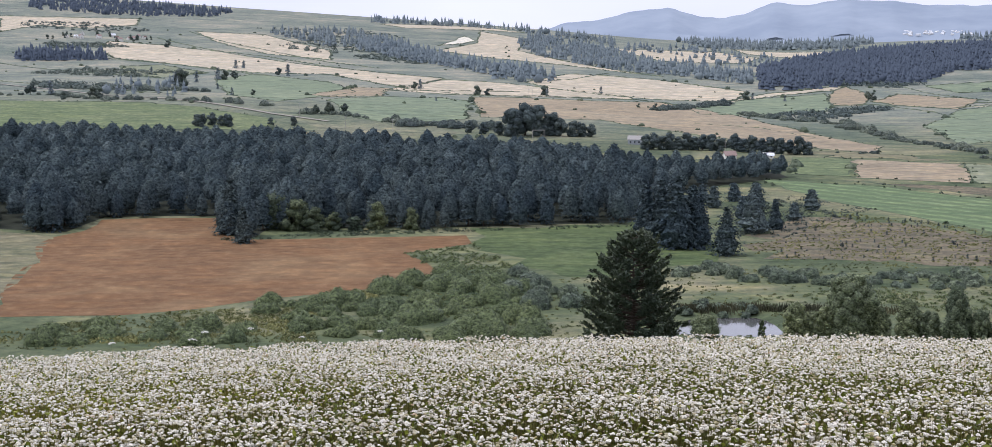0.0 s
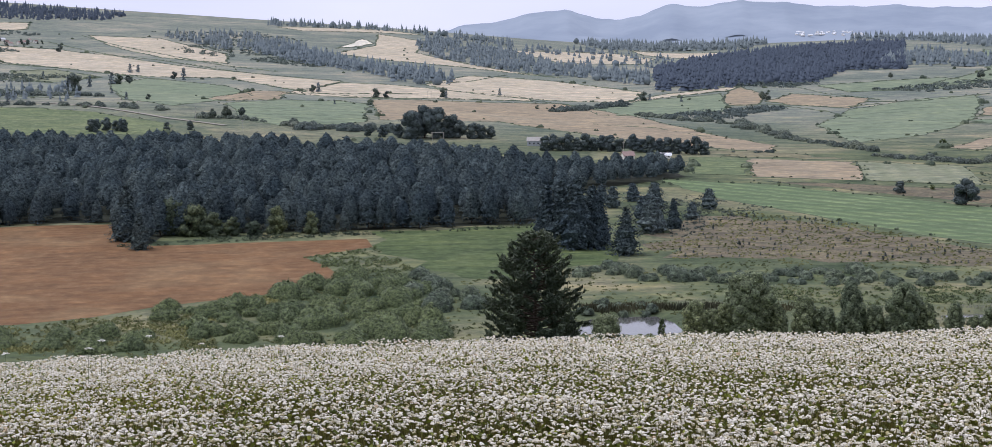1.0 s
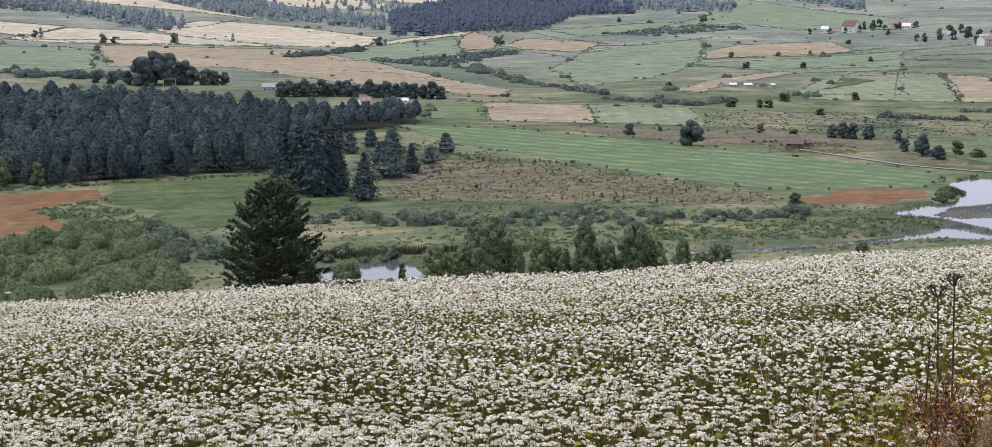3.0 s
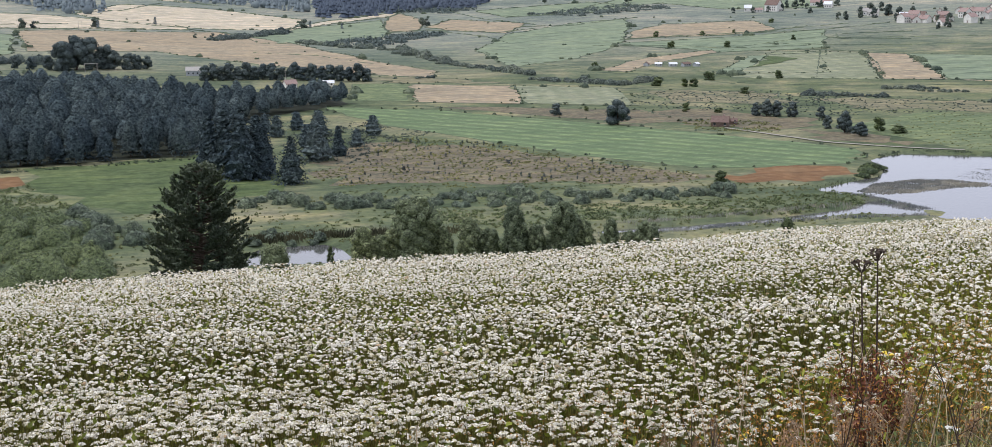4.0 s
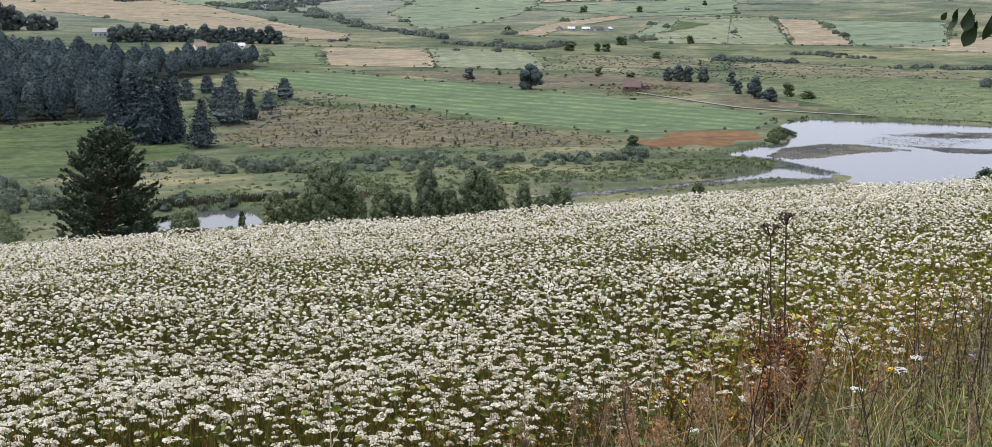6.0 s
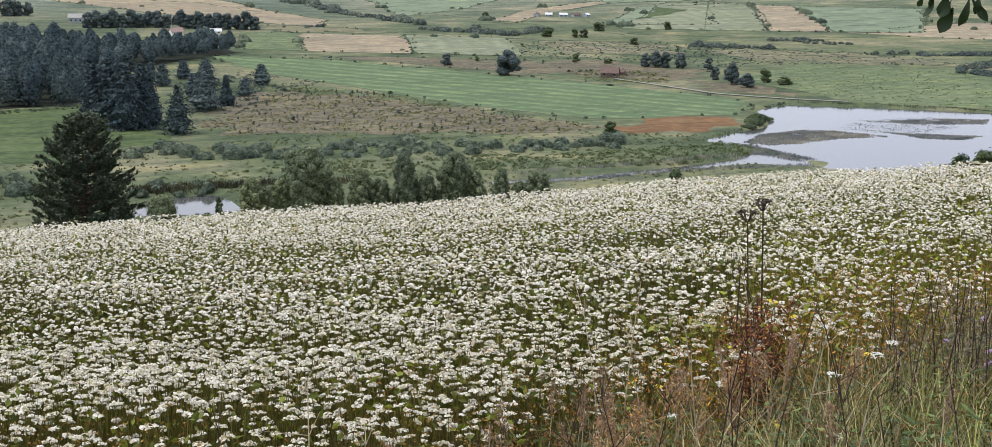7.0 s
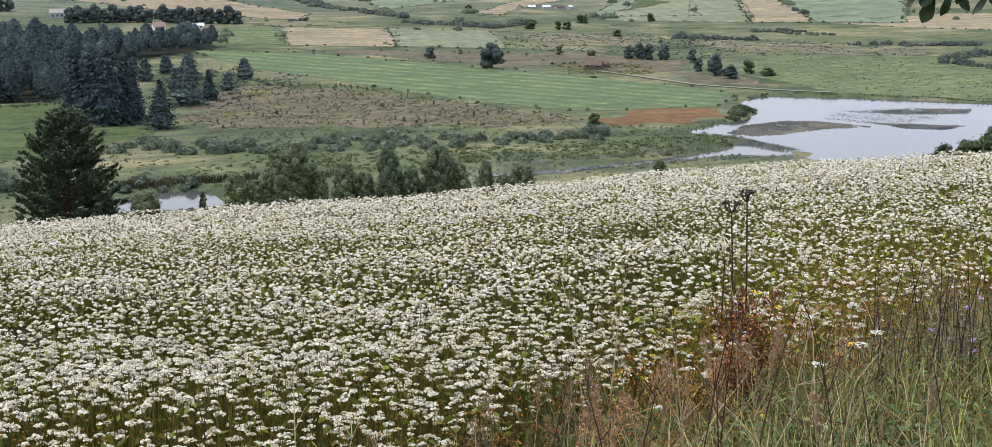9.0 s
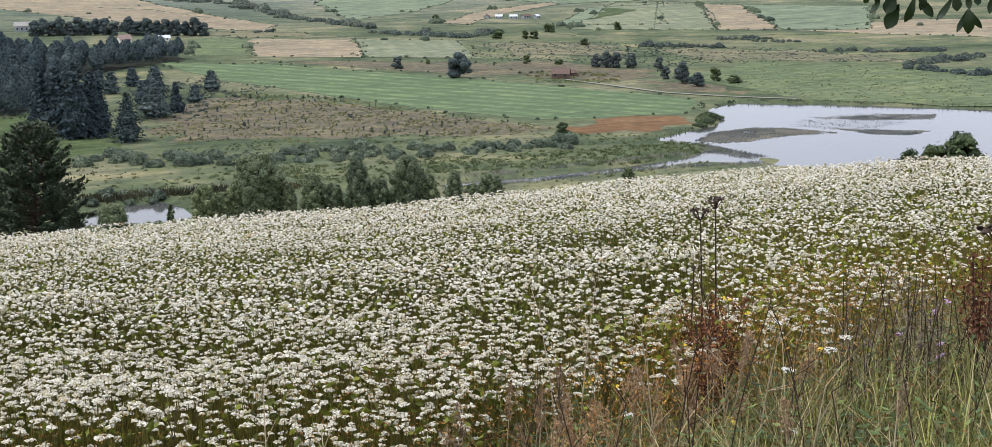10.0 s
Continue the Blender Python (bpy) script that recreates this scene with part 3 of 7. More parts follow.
# ---- the far mountains: a plain backdrop, so far that it does not shift ----
def make_mountains():
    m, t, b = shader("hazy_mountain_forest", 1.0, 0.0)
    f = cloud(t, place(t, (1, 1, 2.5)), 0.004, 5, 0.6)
    # Air haze is painted as blue-grey colour, plus a weak glow of its own.
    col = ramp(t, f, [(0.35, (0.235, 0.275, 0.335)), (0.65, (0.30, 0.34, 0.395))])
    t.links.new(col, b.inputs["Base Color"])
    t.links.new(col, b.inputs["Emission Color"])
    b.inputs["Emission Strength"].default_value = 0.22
    ridges = (("mountain_ridge", 4700, [(-30, 0.3), (-7, 0.3), (-4, 0.45), (-3, 0.5), (-1.5, 0.3), (1.7, 0.15), (2.8, 0.5), (4.2, 0.62), (5.3, 0.95), (6.6, 1.02), (7.6, 0.75), (8.5, 0.62), (9.3, 0.78), (10.4, 1.22), (11.5, 1.12), (13.2, 1.34), (15, 1.22), (16.6, 1.08), (18.5, 1.12), (21, 1.0), (25, 1.2), (30, 0.9), (36, 1.2), (48, 1.0), (70, 0.9)]),
              ("foothill_ridge", 4350, [(-30, -0.4), (0, -0.4), (3, 0.0), (6, 0.1), (8, 0.0), (10, -0.05), (12, 0.1), (14, 0.25), (17, 0.2), (20, 0.3), (24, 0.35), (30, 0.3), (40, 0.5), (70, 0.4)]))
    for name, far, knots in ridges:
        a = np.linspace(-30, 70, 420)
        top = np.interp(a, *zip(*knots)) + 0.025 * np.sin(a * 3.1) + 0.015 * np.sin(a * 7.7 + 1) + 0.008 * np.sin(a * 23)
        rows = []
        for k in np.linspace(0, 1, 14):
            r = far - 420 * (1 - k) + 12 * np.sin(a * 2.3 + 5 * k) * (1 - k)
            lift = -1.3 * (1 - k ** 0.8)
            z = 70 + far * np.tan(np.radians(top + lift)) + 1.5 * np.sin(a * 5 + 9 * k) * (1 - k)
            rows.append(np.stack([r * np.sin(np.radians(a)), r * np.cos(np.radians(a)), z], 1))
        n = len(a)
        f = [(k * n + i, k * n + i + 1, (k + 1) * n + i + 1, (k + 1) * n + i) for k in range(13) for i in range(n - 1)]
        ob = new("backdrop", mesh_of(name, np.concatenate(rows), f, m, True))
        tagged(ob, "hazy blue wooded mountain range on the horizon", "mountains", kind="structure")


make_mountains()


# ---- the flowering field in front ----
def meadow_edge(x):
    """Where the sown field ends and the wild margin begins."""
    return np.interp(x, [-8, 0, 1.1, 1.6, 2.05, 2.7, 3.4, 4.5, 6.4, 14], [1.2, 3.1, 3.85, 4.15, 4.6, 4.8, 5.15, 5.7, 6.7, 10.2])


def patchy(x, y, size, seed=0.0):
    """Smooth uneven values between 0 and 1."""
    s, out = 1.0 / size, 0
    for k, (fx, fy, ph) in enumerate(((1.0, 0.7, 0.3), (-0.8, 1.1, 1.9), (1.7, 0.4, 4.1), (0.5, -1.9, 2.2), (2.3, 1.6, 0.9))):
        out = out + np.sin((x * fx + y * fy) * s * 2.1 + ph + seed * (k + 1))
    return np.clip(0.5 + out / 6, 0, 1)


def polar_points(rng, n, r0, r1, a0, a1):
    r = np.sqrt(rng.uniform(r0 * r0, r1 * r1, n))
    a = np.radians(rng.uniform(a0, a1, n))
    return r * np.sin(a), r * np.cos(a), r


def domes(rng, c, size, tilt, sides=6):
    """Small round flower heads: a raised middle and a ragged rim."""
    k = len(c)
    n = unit(np.array([0, 0, 1.0]) + rng.normal(size=(k, 3)) * tilt)
    a = unit(np.cross(n, rng.normal(size=(k, 3))))
    b = np.cross(n, a)
    w = np.arange(sides) * 2 * math.pi / sides
    rim = size[:, None, None] * rng.uniform(0.75, 1.25, (k, sides, 1)) * (a[:, None] * np.cos(w)[None, :, None] + b[:, None] * np.sin(w)[None, :, None])
    rim = rim + c[:, None] - n[:, None] * size[:, None, None] * rng.uniform(0.15, 0.7, (k, sides, 1))
    v = np.concatenate([(c + n * size[:, None] * 0.35)[:, None], rim], 1)
    base = np.arange(k)[:, None, None] * (sides + 1)
    f = np.stack([np.zeros(sides, int), 1 + np.arange(sides), 1 + (np.arange(sides) + 1) % sides], -1)[None] + base
    return v.reshape(-1, 3), f.reshape(-1, 3)


def heads(rng, c, size, sides):
    """Flower heads: lumpy rounded caps, each one closed piece with an uneven rim."""
    k = len(c)
    n = unit(np.array([0, 0, 1.0]) + rng.normal(size=(k, 3)) * 0.2)
    a = unit(np.cross(n, rng.normal(size=(k, 3))))
    b = np.cross(n, a)
    w = np.arange(sides) * 2 * math.pi / sides
    rings = []
    for out, up, rough in ((1.0, -0.28, 0.35), (0.7, 0.2, 0.3)):
        ang = w + (0.5 * math.pi / sides if up > 0 else 0)
        reach = size[:, None, None] * out * rng.uniform(1 - rough, 1 + rough, (k, sides, 1))
        rings.append(c[:, None] + reach * (a[:, None] * np.cos(ang)[None, :, None] + b[:, None] * np.sin(ang)[None, :, None]) + n[:, None] * size[:, None, None] * (up + rng.uniform(-0.16, 0.16, (k, sides, 1))))
    v = np.concatenate([(c + n * size[:, None] * 0.36)[:, None], *rings], 1)
    i = np.arange(sides)
    j = (i + 1) % sides
    f = np.concatenate([np.stack([0 * i, 1 + sides + i, 1 + sides + j], 1), np.stack([1 + i, 1 + j, 1 + sides + i], 1), np.stack([1 + j, 1 + sides + j, 1 + sides + i], 1)])
    return v.reshape(-1, 3), (f[None] + (np.arange(k) * (2 * sides + 1))[:, None, None]).reshape(-1, 3)


def make_flower_field():
    rng = np.random.default_rng(11)
    m, t, b = shader("buckwheat_blossom", 0.75, 0.15)
    g = t.nodes.new("ShaderNodeNewGeometry")
    col = ramp(t, g.outputs["Random Per Island"], [(0.0, (0.40, 0.345, 0.16)), (0.22, (0.585, 0.535, 0.385)), (0.5, (0.77, 0.722, 0.612)), (0.95, (0.87, 0.817, 0.715)), (1.0, (0.50, 0.36, 0.20))])
    grain = ramp(t, cloud(t, place(t), 160.0, 2), [(0.36, (0.58, 0.56, 0.45)), (0.56, (1, 1, 1))])
    t.links.new(blend(t, 0.7, col, grain, "MULTIPLY"), b.inputs["Base Color"])
    leaf = leafage("buckwheat_leaf", (0.05, 0.066, 0.006), (0.33, 0.36, 0.045), 0.55, 0.3, 0.2)
    stem = leafage("buckwheat_stem", (0.15, 0.12, 0.02), (0.36, 0.30, 0.06), 0.6, 0.3, 0.0)
    far_part, near_part = polar_points(rng, 92000, 3.0, 21.6, -22, 45), polar_points(rng, 27000, 3.0, 10.0, -22, 45)
    x, y, r = (np.concatenate(q) for q in zip(far_part, near_part))
    bare = patchy(x, y, 1.6) * 0.6 + patchy(x, y, 0.45, 2.0) * 0.4
    bare = np.clip(bare + 0.48 * np.exp(-(((r - 7.6) / 1.4) ** 2)) - 0.22 * np.exp(-(((r - 5.4) / 0.55) ** 2)) + 0.45 * np.clip((4.9 - r) / 0.6, 0, 1), 0, 1)  # a thin green belt, then a dense white one
    keep = (y > meadow_edge(x) + 0.35 * (patchy(x, y, 0.5, 5) - 0.5)) & (rng.random(len(x)) < np.clip(np.interp(r, [9, 14], [1.0, 1.14]) - np.interp(r, [9, 14], [0.66, 0.45]) * bare, 0.1, 1))
    fringe = y - meadow_edge(x)
    keep &= rng.random(len(x)) < np.clip(0.3 + fringe * 1.4, 0, 1)
    x, y, r, bare, fringe = (q[keep] for q in (x, y, r, bare, fringe))
    h = 0.75 - 0.08 * bare + 0.10 * (patchy(x, y, 0.8, 9) - 0.5) - 0.25 * rng.beta(1.1, 2.6, len(x)) - 0.15 * np.clip(1 - fringe, 0, 1)
    z0 = ground_height(x, y)
    c = np.stack([x, y, z0 + h], 1)
    # Soil colour is set very dark, also standing in for shade between stems.
    soil = plain("dark_soil", (0.028, 0.023, 0.011), (0.06, 0.05, 0.022), 9.0, 0.95, 0.02)
    edge = [(-1.6, 3.7), (0, 3.2), (2, 2.9), (4, 3.1), (8, 5.4), (16, 9.6)]
    sheet("field_soil", ragged(edge + [(22, 14), (20, 22), (10, 26), (0, 27), (-9, 26), (-10, 21)], 0.3, 2.0), soil, "dark soil under the flowers and wild grass, deepening their shade", "soil", 0.03, 1.2)
    field = tagged(new("flower_field"), "white-flowering buckwheat field covering the slope in front", "flower field", kind="stuff")
    near, brow = r < 7.4, r > 14.5
    mid = ~near & ~brow
    pieces = []
    big = rng.uniform(0.62, 1.12, near.sum())
    for k in range(7):  # each head is a small cushion of florets
        d = 0.0148 * math.sqrt((k + 0.3) / 7) * big * rng.uniform(0.8, 1.2, len(big))
        a = k * 2.4 + rng.uniform(0, 0.6, len(big))
        cc = c[near] + np.stack([d * np.cos(a), d * np.sin(a), 0.008 * big - 22 * d * d / big], 1)
        pieces.append(domes(rng, cc, rng.uniform(0.0064, 0.0104, len(cc)) * big, 0.4, 4))
    pieces.append(heads(rng, c[mid], rng.uniform(0.0095, 0.018, mid.sum()), 4))
    pieces.append(domes(rng, c[brow], rng.uniform(0.0125, 0.0205, brow.sum()), 0.3, 5))
    part("blossom", mesh_of("blossom", *stack(pieces), m, False), field, "small cream-white flower clusters")
    # stems under the flower heads
    pick_ = rng.random(len(c)) < np.where(r < 12, 0.9, 0.25)
    top = c[pick_]
    k = len(top)
    foot = top - np.stack([rng.normal(0, 0.05, k), rng.normal(0, 0.05, k), np.minimum(0.6, h[pick_] - 0.03)], 1)
    side = unit(np.stack([rng.normal(size=k), rng.normal(size=k), np.zeros(k)], 1)) * 0.0022
    v = np.stack([foot - side, foot + side, top + side * 0.6, top - side * 0.6], 1)
    part("stem", mesh_of("stem", v, np.arange(4 * k).reshape(k, 4), stem), field, "thin reddish-green stems")
    # leaves below the heads
    x, y, r = polar_points(rng, 100000, 3.0, 19.0, -22, 45)
    keep = (y > meadow_edge(x) - 0.1) & (rng.random(len(x)) < np.where(r < 12, 1, 0.75))
    x, y = x[keep], y[keep]
    c = np.stack([x, y, ground_height(x, y) + rng.uniform(0.2, np.where(rng.random(len(x)) < 0.45, 0.74, 0.6))], 1)
    up = rng.normal(size=(len(c), 3)) * [1, 1, 0.6]
    part("leaf", mesh_of("leaf", *cards(rng, c, up, 0.010, 0.019, None, 0.8), leaf), field, "heart-shaped green leaves")


make_flower_field()


# ---- the wild margin ----
def blades(rng, x, y, tall, wide, lean):
    """Bent grass blades, three joints each."""
    k = len(x)
    z = ground_height(x, y)
    foot = np.stack([x, y, z - 0.01], 1)
    way = unit(np.stack([rng.normal(size=k), rng.normal(size=k), np.zeros(k)], 1))
    side = np.stack([-way[:, 1], way[:, 0], np.zeros(k)], 1) * (wide * rng.uniform(0.6, 1.3, k))[:, None]
    bend = (lean * rng.uniform(0.2, 1.6, k) * tall)[:, None]
    rows = []
    for s, w in ((0.0, 1.0), (0.45, 0.85), (0.8, 0.5), (1.0, 0.08)):
        p = foot + np.array([0, 0, 1.0]) * (tall * (s - 0.12 * s * s * lean * 3))[:, None] + way * bend * s * s
        rows += [p - side * w, p + side * w]
    v = np.stack(rows, 1)
    f = np.concatenate([np.arange(k)[:, None] * 8 + np.array([[i, i + 1, i + 3, i + 2]]) for i in (0, 2, 4)])
    return v.reshape(-1, 3), f


def make_margin():
    rng = np.random.default_rng(5)
    green = leafage("meadow_grass", (0.045, 0.06, 0.014), (0.47, 0.48, 0.165), 0.55, 0.25, 0.15)
    dry = leafage("dry_grass", (0.075, 0.058, 0.03), (0.62, 0.53, 0.33), 0.7, 0.15, 0.05)
    rust = leafage("rusty_herbs", (0.085, 0.045, 0.024), (0.34, 0.19, 0.09), 0.7, 0.15, 0.05)
    herb = leafage("meadow_herbs", (0.03, 0.055, 0.014), (0.20, 0.27, 0.075), 0.55, 0.3, 0.1)
    margin = tagged(new("wild_grass"), "tall wild grass margin with dry and rusty stalks", "grass", kind="stuff")

    def spots(n, spread=0.0, clump=0, size=0.07):
        """Places in the margin; clump: how many share one tussock."""
        k = n // clump if clump else n
        wide, close = polar_points(rng, k // 5, 0.9, 11, -60, 80), polar_points(rng, k - k // 5, 2.6, 8.2, -4, 50)
        x, y, r = (np.concatenate(q) for q in zip(wide, close))
        keep = y < meadow_edge(x) + spread * rng.normal(size=k)
        x, y = x[keep], y[keep]
        tone = rng.random(len(x))
        if clump:
            x, y, tone = np.repeat(x, clump), np.repeat(y, clump), np.repeat(tone, clump)
            x, y = x + rng.normal(0, size, len(x)), y + rng.normal(0, size, len(x))
        return x, y, tone

    x, y, tone = spots(74000, 0.3, 40, 0.07)
    part("grass_blade", mesh_of("grass_blade", *blades(rng, x, y, (0.2 + 0.34 * tone) * rng.uniform(0.6, 1.2, len(x)), 0.0034, 0.35), green), margin, "green grass blades")
    x, y, tone = spots(26000, 0.35, 22, 0.06)
    part("dry_blade", mesh_of("dry_blade", *blades(rng, x, y, (0.3 + 0.36 * tone) * rng.uniform(0.6, 1.2, len(x)), 0.0026, 0.4), dry), margin, "dry straw-coloured blades")
    x, y, tone = spots(45000, 0.45, 90, 0.085)
    c = np.stack([x, y, ground_height(x, y) + rng.uniform(0.1, 0.36 + 0.26 * tone)], 1)
    part("rusty_stalk", mesh_of("rusty_stalk", *cards(rng, c, rng.normal(size=(len(c), 3)), 0.0035, 0.011), rust), margin, "rust-brown seeding herbs")
    x, y, tone = spots(42000, 0.25, 70, 0.11)
    c = np.stack([x, y, ground_height(x, y) + rng.uniform(0.03, 0.28 + 0.26 * tone)], 1)
    part("herb_leaf", mesh_of("herb_leaf", *cards(rng, c, np.tile([0, 0, 1.0], (len(c), 1)), 0.007, 0.024), herb), margin, "dark green herb leaves")

    x, y, tone = spots(7000, 0.3)
    keep = patchy(x, y, 1.1, 21) > 0.4
    x, y = x[keep], y[keep]
    part("straw", mesh_of("straw", *blades(rng, x, y, rng.uniform(0.35, 0.68, len(x)), 0.0024, 0.7), dry), margin, "bent and fallen straw stalks")
    seed = leafage("seeding_buckwheat", (0.24, 0.10, 0.03), (0.64, 0.36, 0.10), 0.75, 0.1, 0.1)
    x, y, r = polar_points(rng, 170000, 2.5, 8.5, -22, 48)
    band = y - meadow_edge(x)
    keep = (band > -0.6) & ((band < 1.0) | (r < 4.9)) & (patchy(x, y, 0.55, 13) > 0.47)
    x, y = x[keep], y[keep]
    c = np.stack([x, y, ground_height(x, y) + rng.uniform(0.25, 0.70, len(x))], 1)
    part("seed_head", mesh_of("seed_head", *cards(rng, c, rng.normal(size=(len(c), 3)), 0.0028, 0.0062), seed), margin, "orange-brown ripening seed heads")


make_margin()


# ---- trees ----
def lump(rng, mid, rad, sides=7, rings=4, low=-0.9, rough=0.16):
    """A lumpy leaf mass: an uneven ball, cut off at low."""
    s = np.linspace(math.asin(low), 1.45, rings + 1)[:, None]
    a = np.linspace(0, 2 * math.pi, sides, endpoint=False)[None] + rng.uniform(0, 6)
    k = rng.uniform(1 - rough, 1 + rough, (rings + 1, sides))
    v = np.stack([np.cos(s) * np.cos(a) * k * rad[0] + mid[0], np.cos(s) * np.sin(a) * k * rad[1] + mid[1], np.sin(s) * k * rad[2] + mid[2] + 0 * a], -1)
    i, j = np.meshgrid(np.arange(rings), np.arange(sides), indexing="ij")
    n = (j + 1) % sides
    return v.reshape(-1, 3), np.stack([i * sides + j, i * sides + n, (i + 1) * sides + n, (i + 1) * sides + j], -1).reshape(-1, 4)


def cone_lump(rng, h, w, bare, power, rings=8, sides=8):
    """A pine's dense inner crown: an uneven cone with layered edges."""
    s = np.linspace(bare, 0.985, rings + 1)[:, None]
    a = np.linspace(0, 2 * math.pi, sides, endpoint=False)[None] + rng.uniform(0, 6)
    k = rng.uniform(0.72, 1.2, (rings + 1, sides)) * np.where(np.arange(rings + 1) % 2, 0.84, 1.08)[:, None]
    r = 0.5 * w * np.clip(1 - s, 0.01, 1) ** power * k
    r[0] *= 0.5
    v = np.stack([r * np.cos(a), r * np.sin(a), (s + rng.uniform(-0.02, 0.02, r.shape)) * h], -1)
    i, j = np.meshgrid(np.arange(rings), np.arange(sides), indexing="ij")
    n = (j + 1) % sides
    return v.reshape(-1, 3), np.stack([i * sides + j, i * sides + n, (i + 1) * sides + n, (i + 1) * sides + j], -1).reshape(-1, 4)


def pine_crown(rng, h, w, whorls, limbs, tufts, card, bare=0.12, taper=1.0, lift=0.25, vary=(0.55, 1.2), core=0.0, broad_tuft=0.62):
    """Limbs in whorls with tufts of needles along them. Returns crown and limb pieces."""
    c, n, al, sticks = [], [], [], []
    for i in range(whorls):
        s = bare + (1 - bare) * (i + rng.uniform(-0.3, 0.3)) / whorls
        reach = w * 0.5 * (1 - max(s, 0.02)) ** (0.62 * taper) * rng.uniform(0.8, 1.1)
        if s < 0.28 and bare > 0.05:
            reach *= 0.72 + s
        for j in range(limbs):
            a = 2 * math.pi * (j + rng.uniform(-0.35, 0.35)) / limbs + i * 1.1
            l = reach * rng.uniform(*vary)
            way = np.array([math.cos(a), math.sin(a), 0])
            foot = np.array([0, 0, s * h])
            tip = foot + way * l + np.array([0, 0, l * lift * rng.uniform(0.2, 1.4)])
            sticks.append((foot, tip))
            q = rng.uniform(0.25, 1.05, tufts) ** 0.8
            p = foot + (tip - foot) * q[:, None] + rng.normal(size=(tufts, 3)) * card * [0.8, 0.8, 0.4]
            c.append(p)
            n.append(np.tile([0, 0, 0.8], (tufts, 1)) + way * 0.8)
            al.append(np.tile(unit(tip - foot), (tufts, 1)))
    top = np.array([[0, 0, h - card * k * 0.5] for k in range(4)])
    c.append(top + rng.normal(size=top.shape) * card * 0.25)
    n.append(np.tile([0.3, 0, 1.0], (4, 1)))
    al.append(np.tile([0, 0, 1.0], (4, 1)))
    c, n, al = np.concatenate(c), np.concatenate(n), np.concatenate(al)
    leaves = cards(rng, c, n, card * broad_tuft, card, al)
    if core:
        leaves = stack([leaves, cone_lump(rng, h, w * core, bare, 0.62 * taper)])
    return leaves, sticks


def forest_crown(rng, h, w, whorls, limbs, tufts, card, bare=0.12, full=0.42, core=0.6, droop=0.05):
    """A round-shouldered forest pine: tiers of spreading limbs with needle tufts on top of them."""
    c, n, al = [], [], []
    for i in range(whorls):
        s = bare + (1 - bare) * (i + rng.uniform(-0.2, 0.2)) / whorls
        reach = 0.5 * w * float(np.interp(s, [0, bare, full, 0.7, 0.87, 1.0], [0.6, 0.8, 1.0, 0.74, 0.42, 0.08]))
        for j in range(limbs):
            a = 2 * math.pi * (j + rng.uniform(-0.4, 0.4)) / limbs + i * 1.1
            l = reach * rng.uniform(0.7, 1.15)
            way = np.array([math.cos(a), math.sin(a), 0])
            q = rng.uniform(0.45, 1.05, tufts)[:, None]
            lift = (0.34 * s - droop) * l
            c.append(np.array([0, 0, s * h]) + way * l * q + np.array([0, 0, 1.0]) * lift * q * q + rng.normal(size=(tufts, 3)) * card * [0.55, 0.55, 0.22])
            n.append(np.tile(way * 0.9 + [0, 0, 0.3 + 0.8 * s], (tufts, 1)))
            al.append(np.tile(way + [0, 0, 0.35 * s], (tufts, 1)))
    top = np.array([[0, 0, h - card * k * 0.6] for k in range(3)])
    c.append(top), n.append(np.tile([0.4, 0.2, 0.8], (3, 1))), al.append(np.tile([0, 0, 1.0], (3, 1)))
    leaves = cards(rng, np.concatenate(c), np.concatenate(n), card * 0.55, card, np.concatenate(al))
    rings, sides = 8, 8
    s = np.linspace(max(bare, 0.2), 0.97, rings + 1)[:, None]
    a = np.linspace(0, 2 * math.pi, sides, endpoint=False)[None] + rng.uniform(0, 6)
    r = 0.5 * w * core * np.interp(s, [0, full, 0.7, 0.87, 0.95, 1.0], [0.6, 1.0, 0.78, 0.46, 0.26, 0.02]) * rng.uniform(0.82, 1.16, (rings + 1, sides)) * np.where(np.arange(rings + 1) % 2, 0.9, 1.06)[:, None]
    v = np.stack([r * np.cos(a), r * np.sin(a), (s + 0 * a) * h], -1)
    i, j = np.meshgrid(np.arange(rings), np.arange(sides), indexing="ij")
    k = (j + 1) % sides
    return stack([leaves, (v.reshape(-1, 3), np.stack([i * sides + j, i * sides + k, (i + 1) * sides + k, (i + 1) * sides + j], -1).reshape(-1, 4))])


def leaf_crown(rng, h, w, lobes, leaves, card, low=0.06):
    """Round lobes of leaf clumps with gaps between them."""
    c, n, solid = [], [], []
    for i in range(lobes):
        s = rng.uniform(low, 0.9)
        out = math.sqrt(max(0.05, 1 - (2 * s - 0.75) ** 2 * 0.85)) * 0.5 * w
        a, d = rng.uniform(0, 2 * math.pi), math.sqrt(rng.random()) * 0.68
        mid = np.array([math.cos(a) * d * out, math.sin(a) * d * out, s * h])
        rad = rng.uniform(0.17, 0.28) * w * min(1.35, (16 / lobes) ** 0.33)
        k = int(leaves / lobes)
        solid.append(lump(rng, mid, (rad * 0.74, rad * 0.74, rad * 0.66)))
        way = unit(rng.normal(size=(k, 3)) + [0, 0, 0.35])
        c.append(mid + way * rad * rng.uniform(0.7, 1.1, (k, 1)) * [1, 1, 0.85])
        n.append(way)
    c, n = np.concatenate(c), np.concatenate(n)
    c[:, 2] = np.clip(c[:, 2], 0.03 * h, h)
    return stack([cards(rng, c, n, card * 0.7, card), *solid])


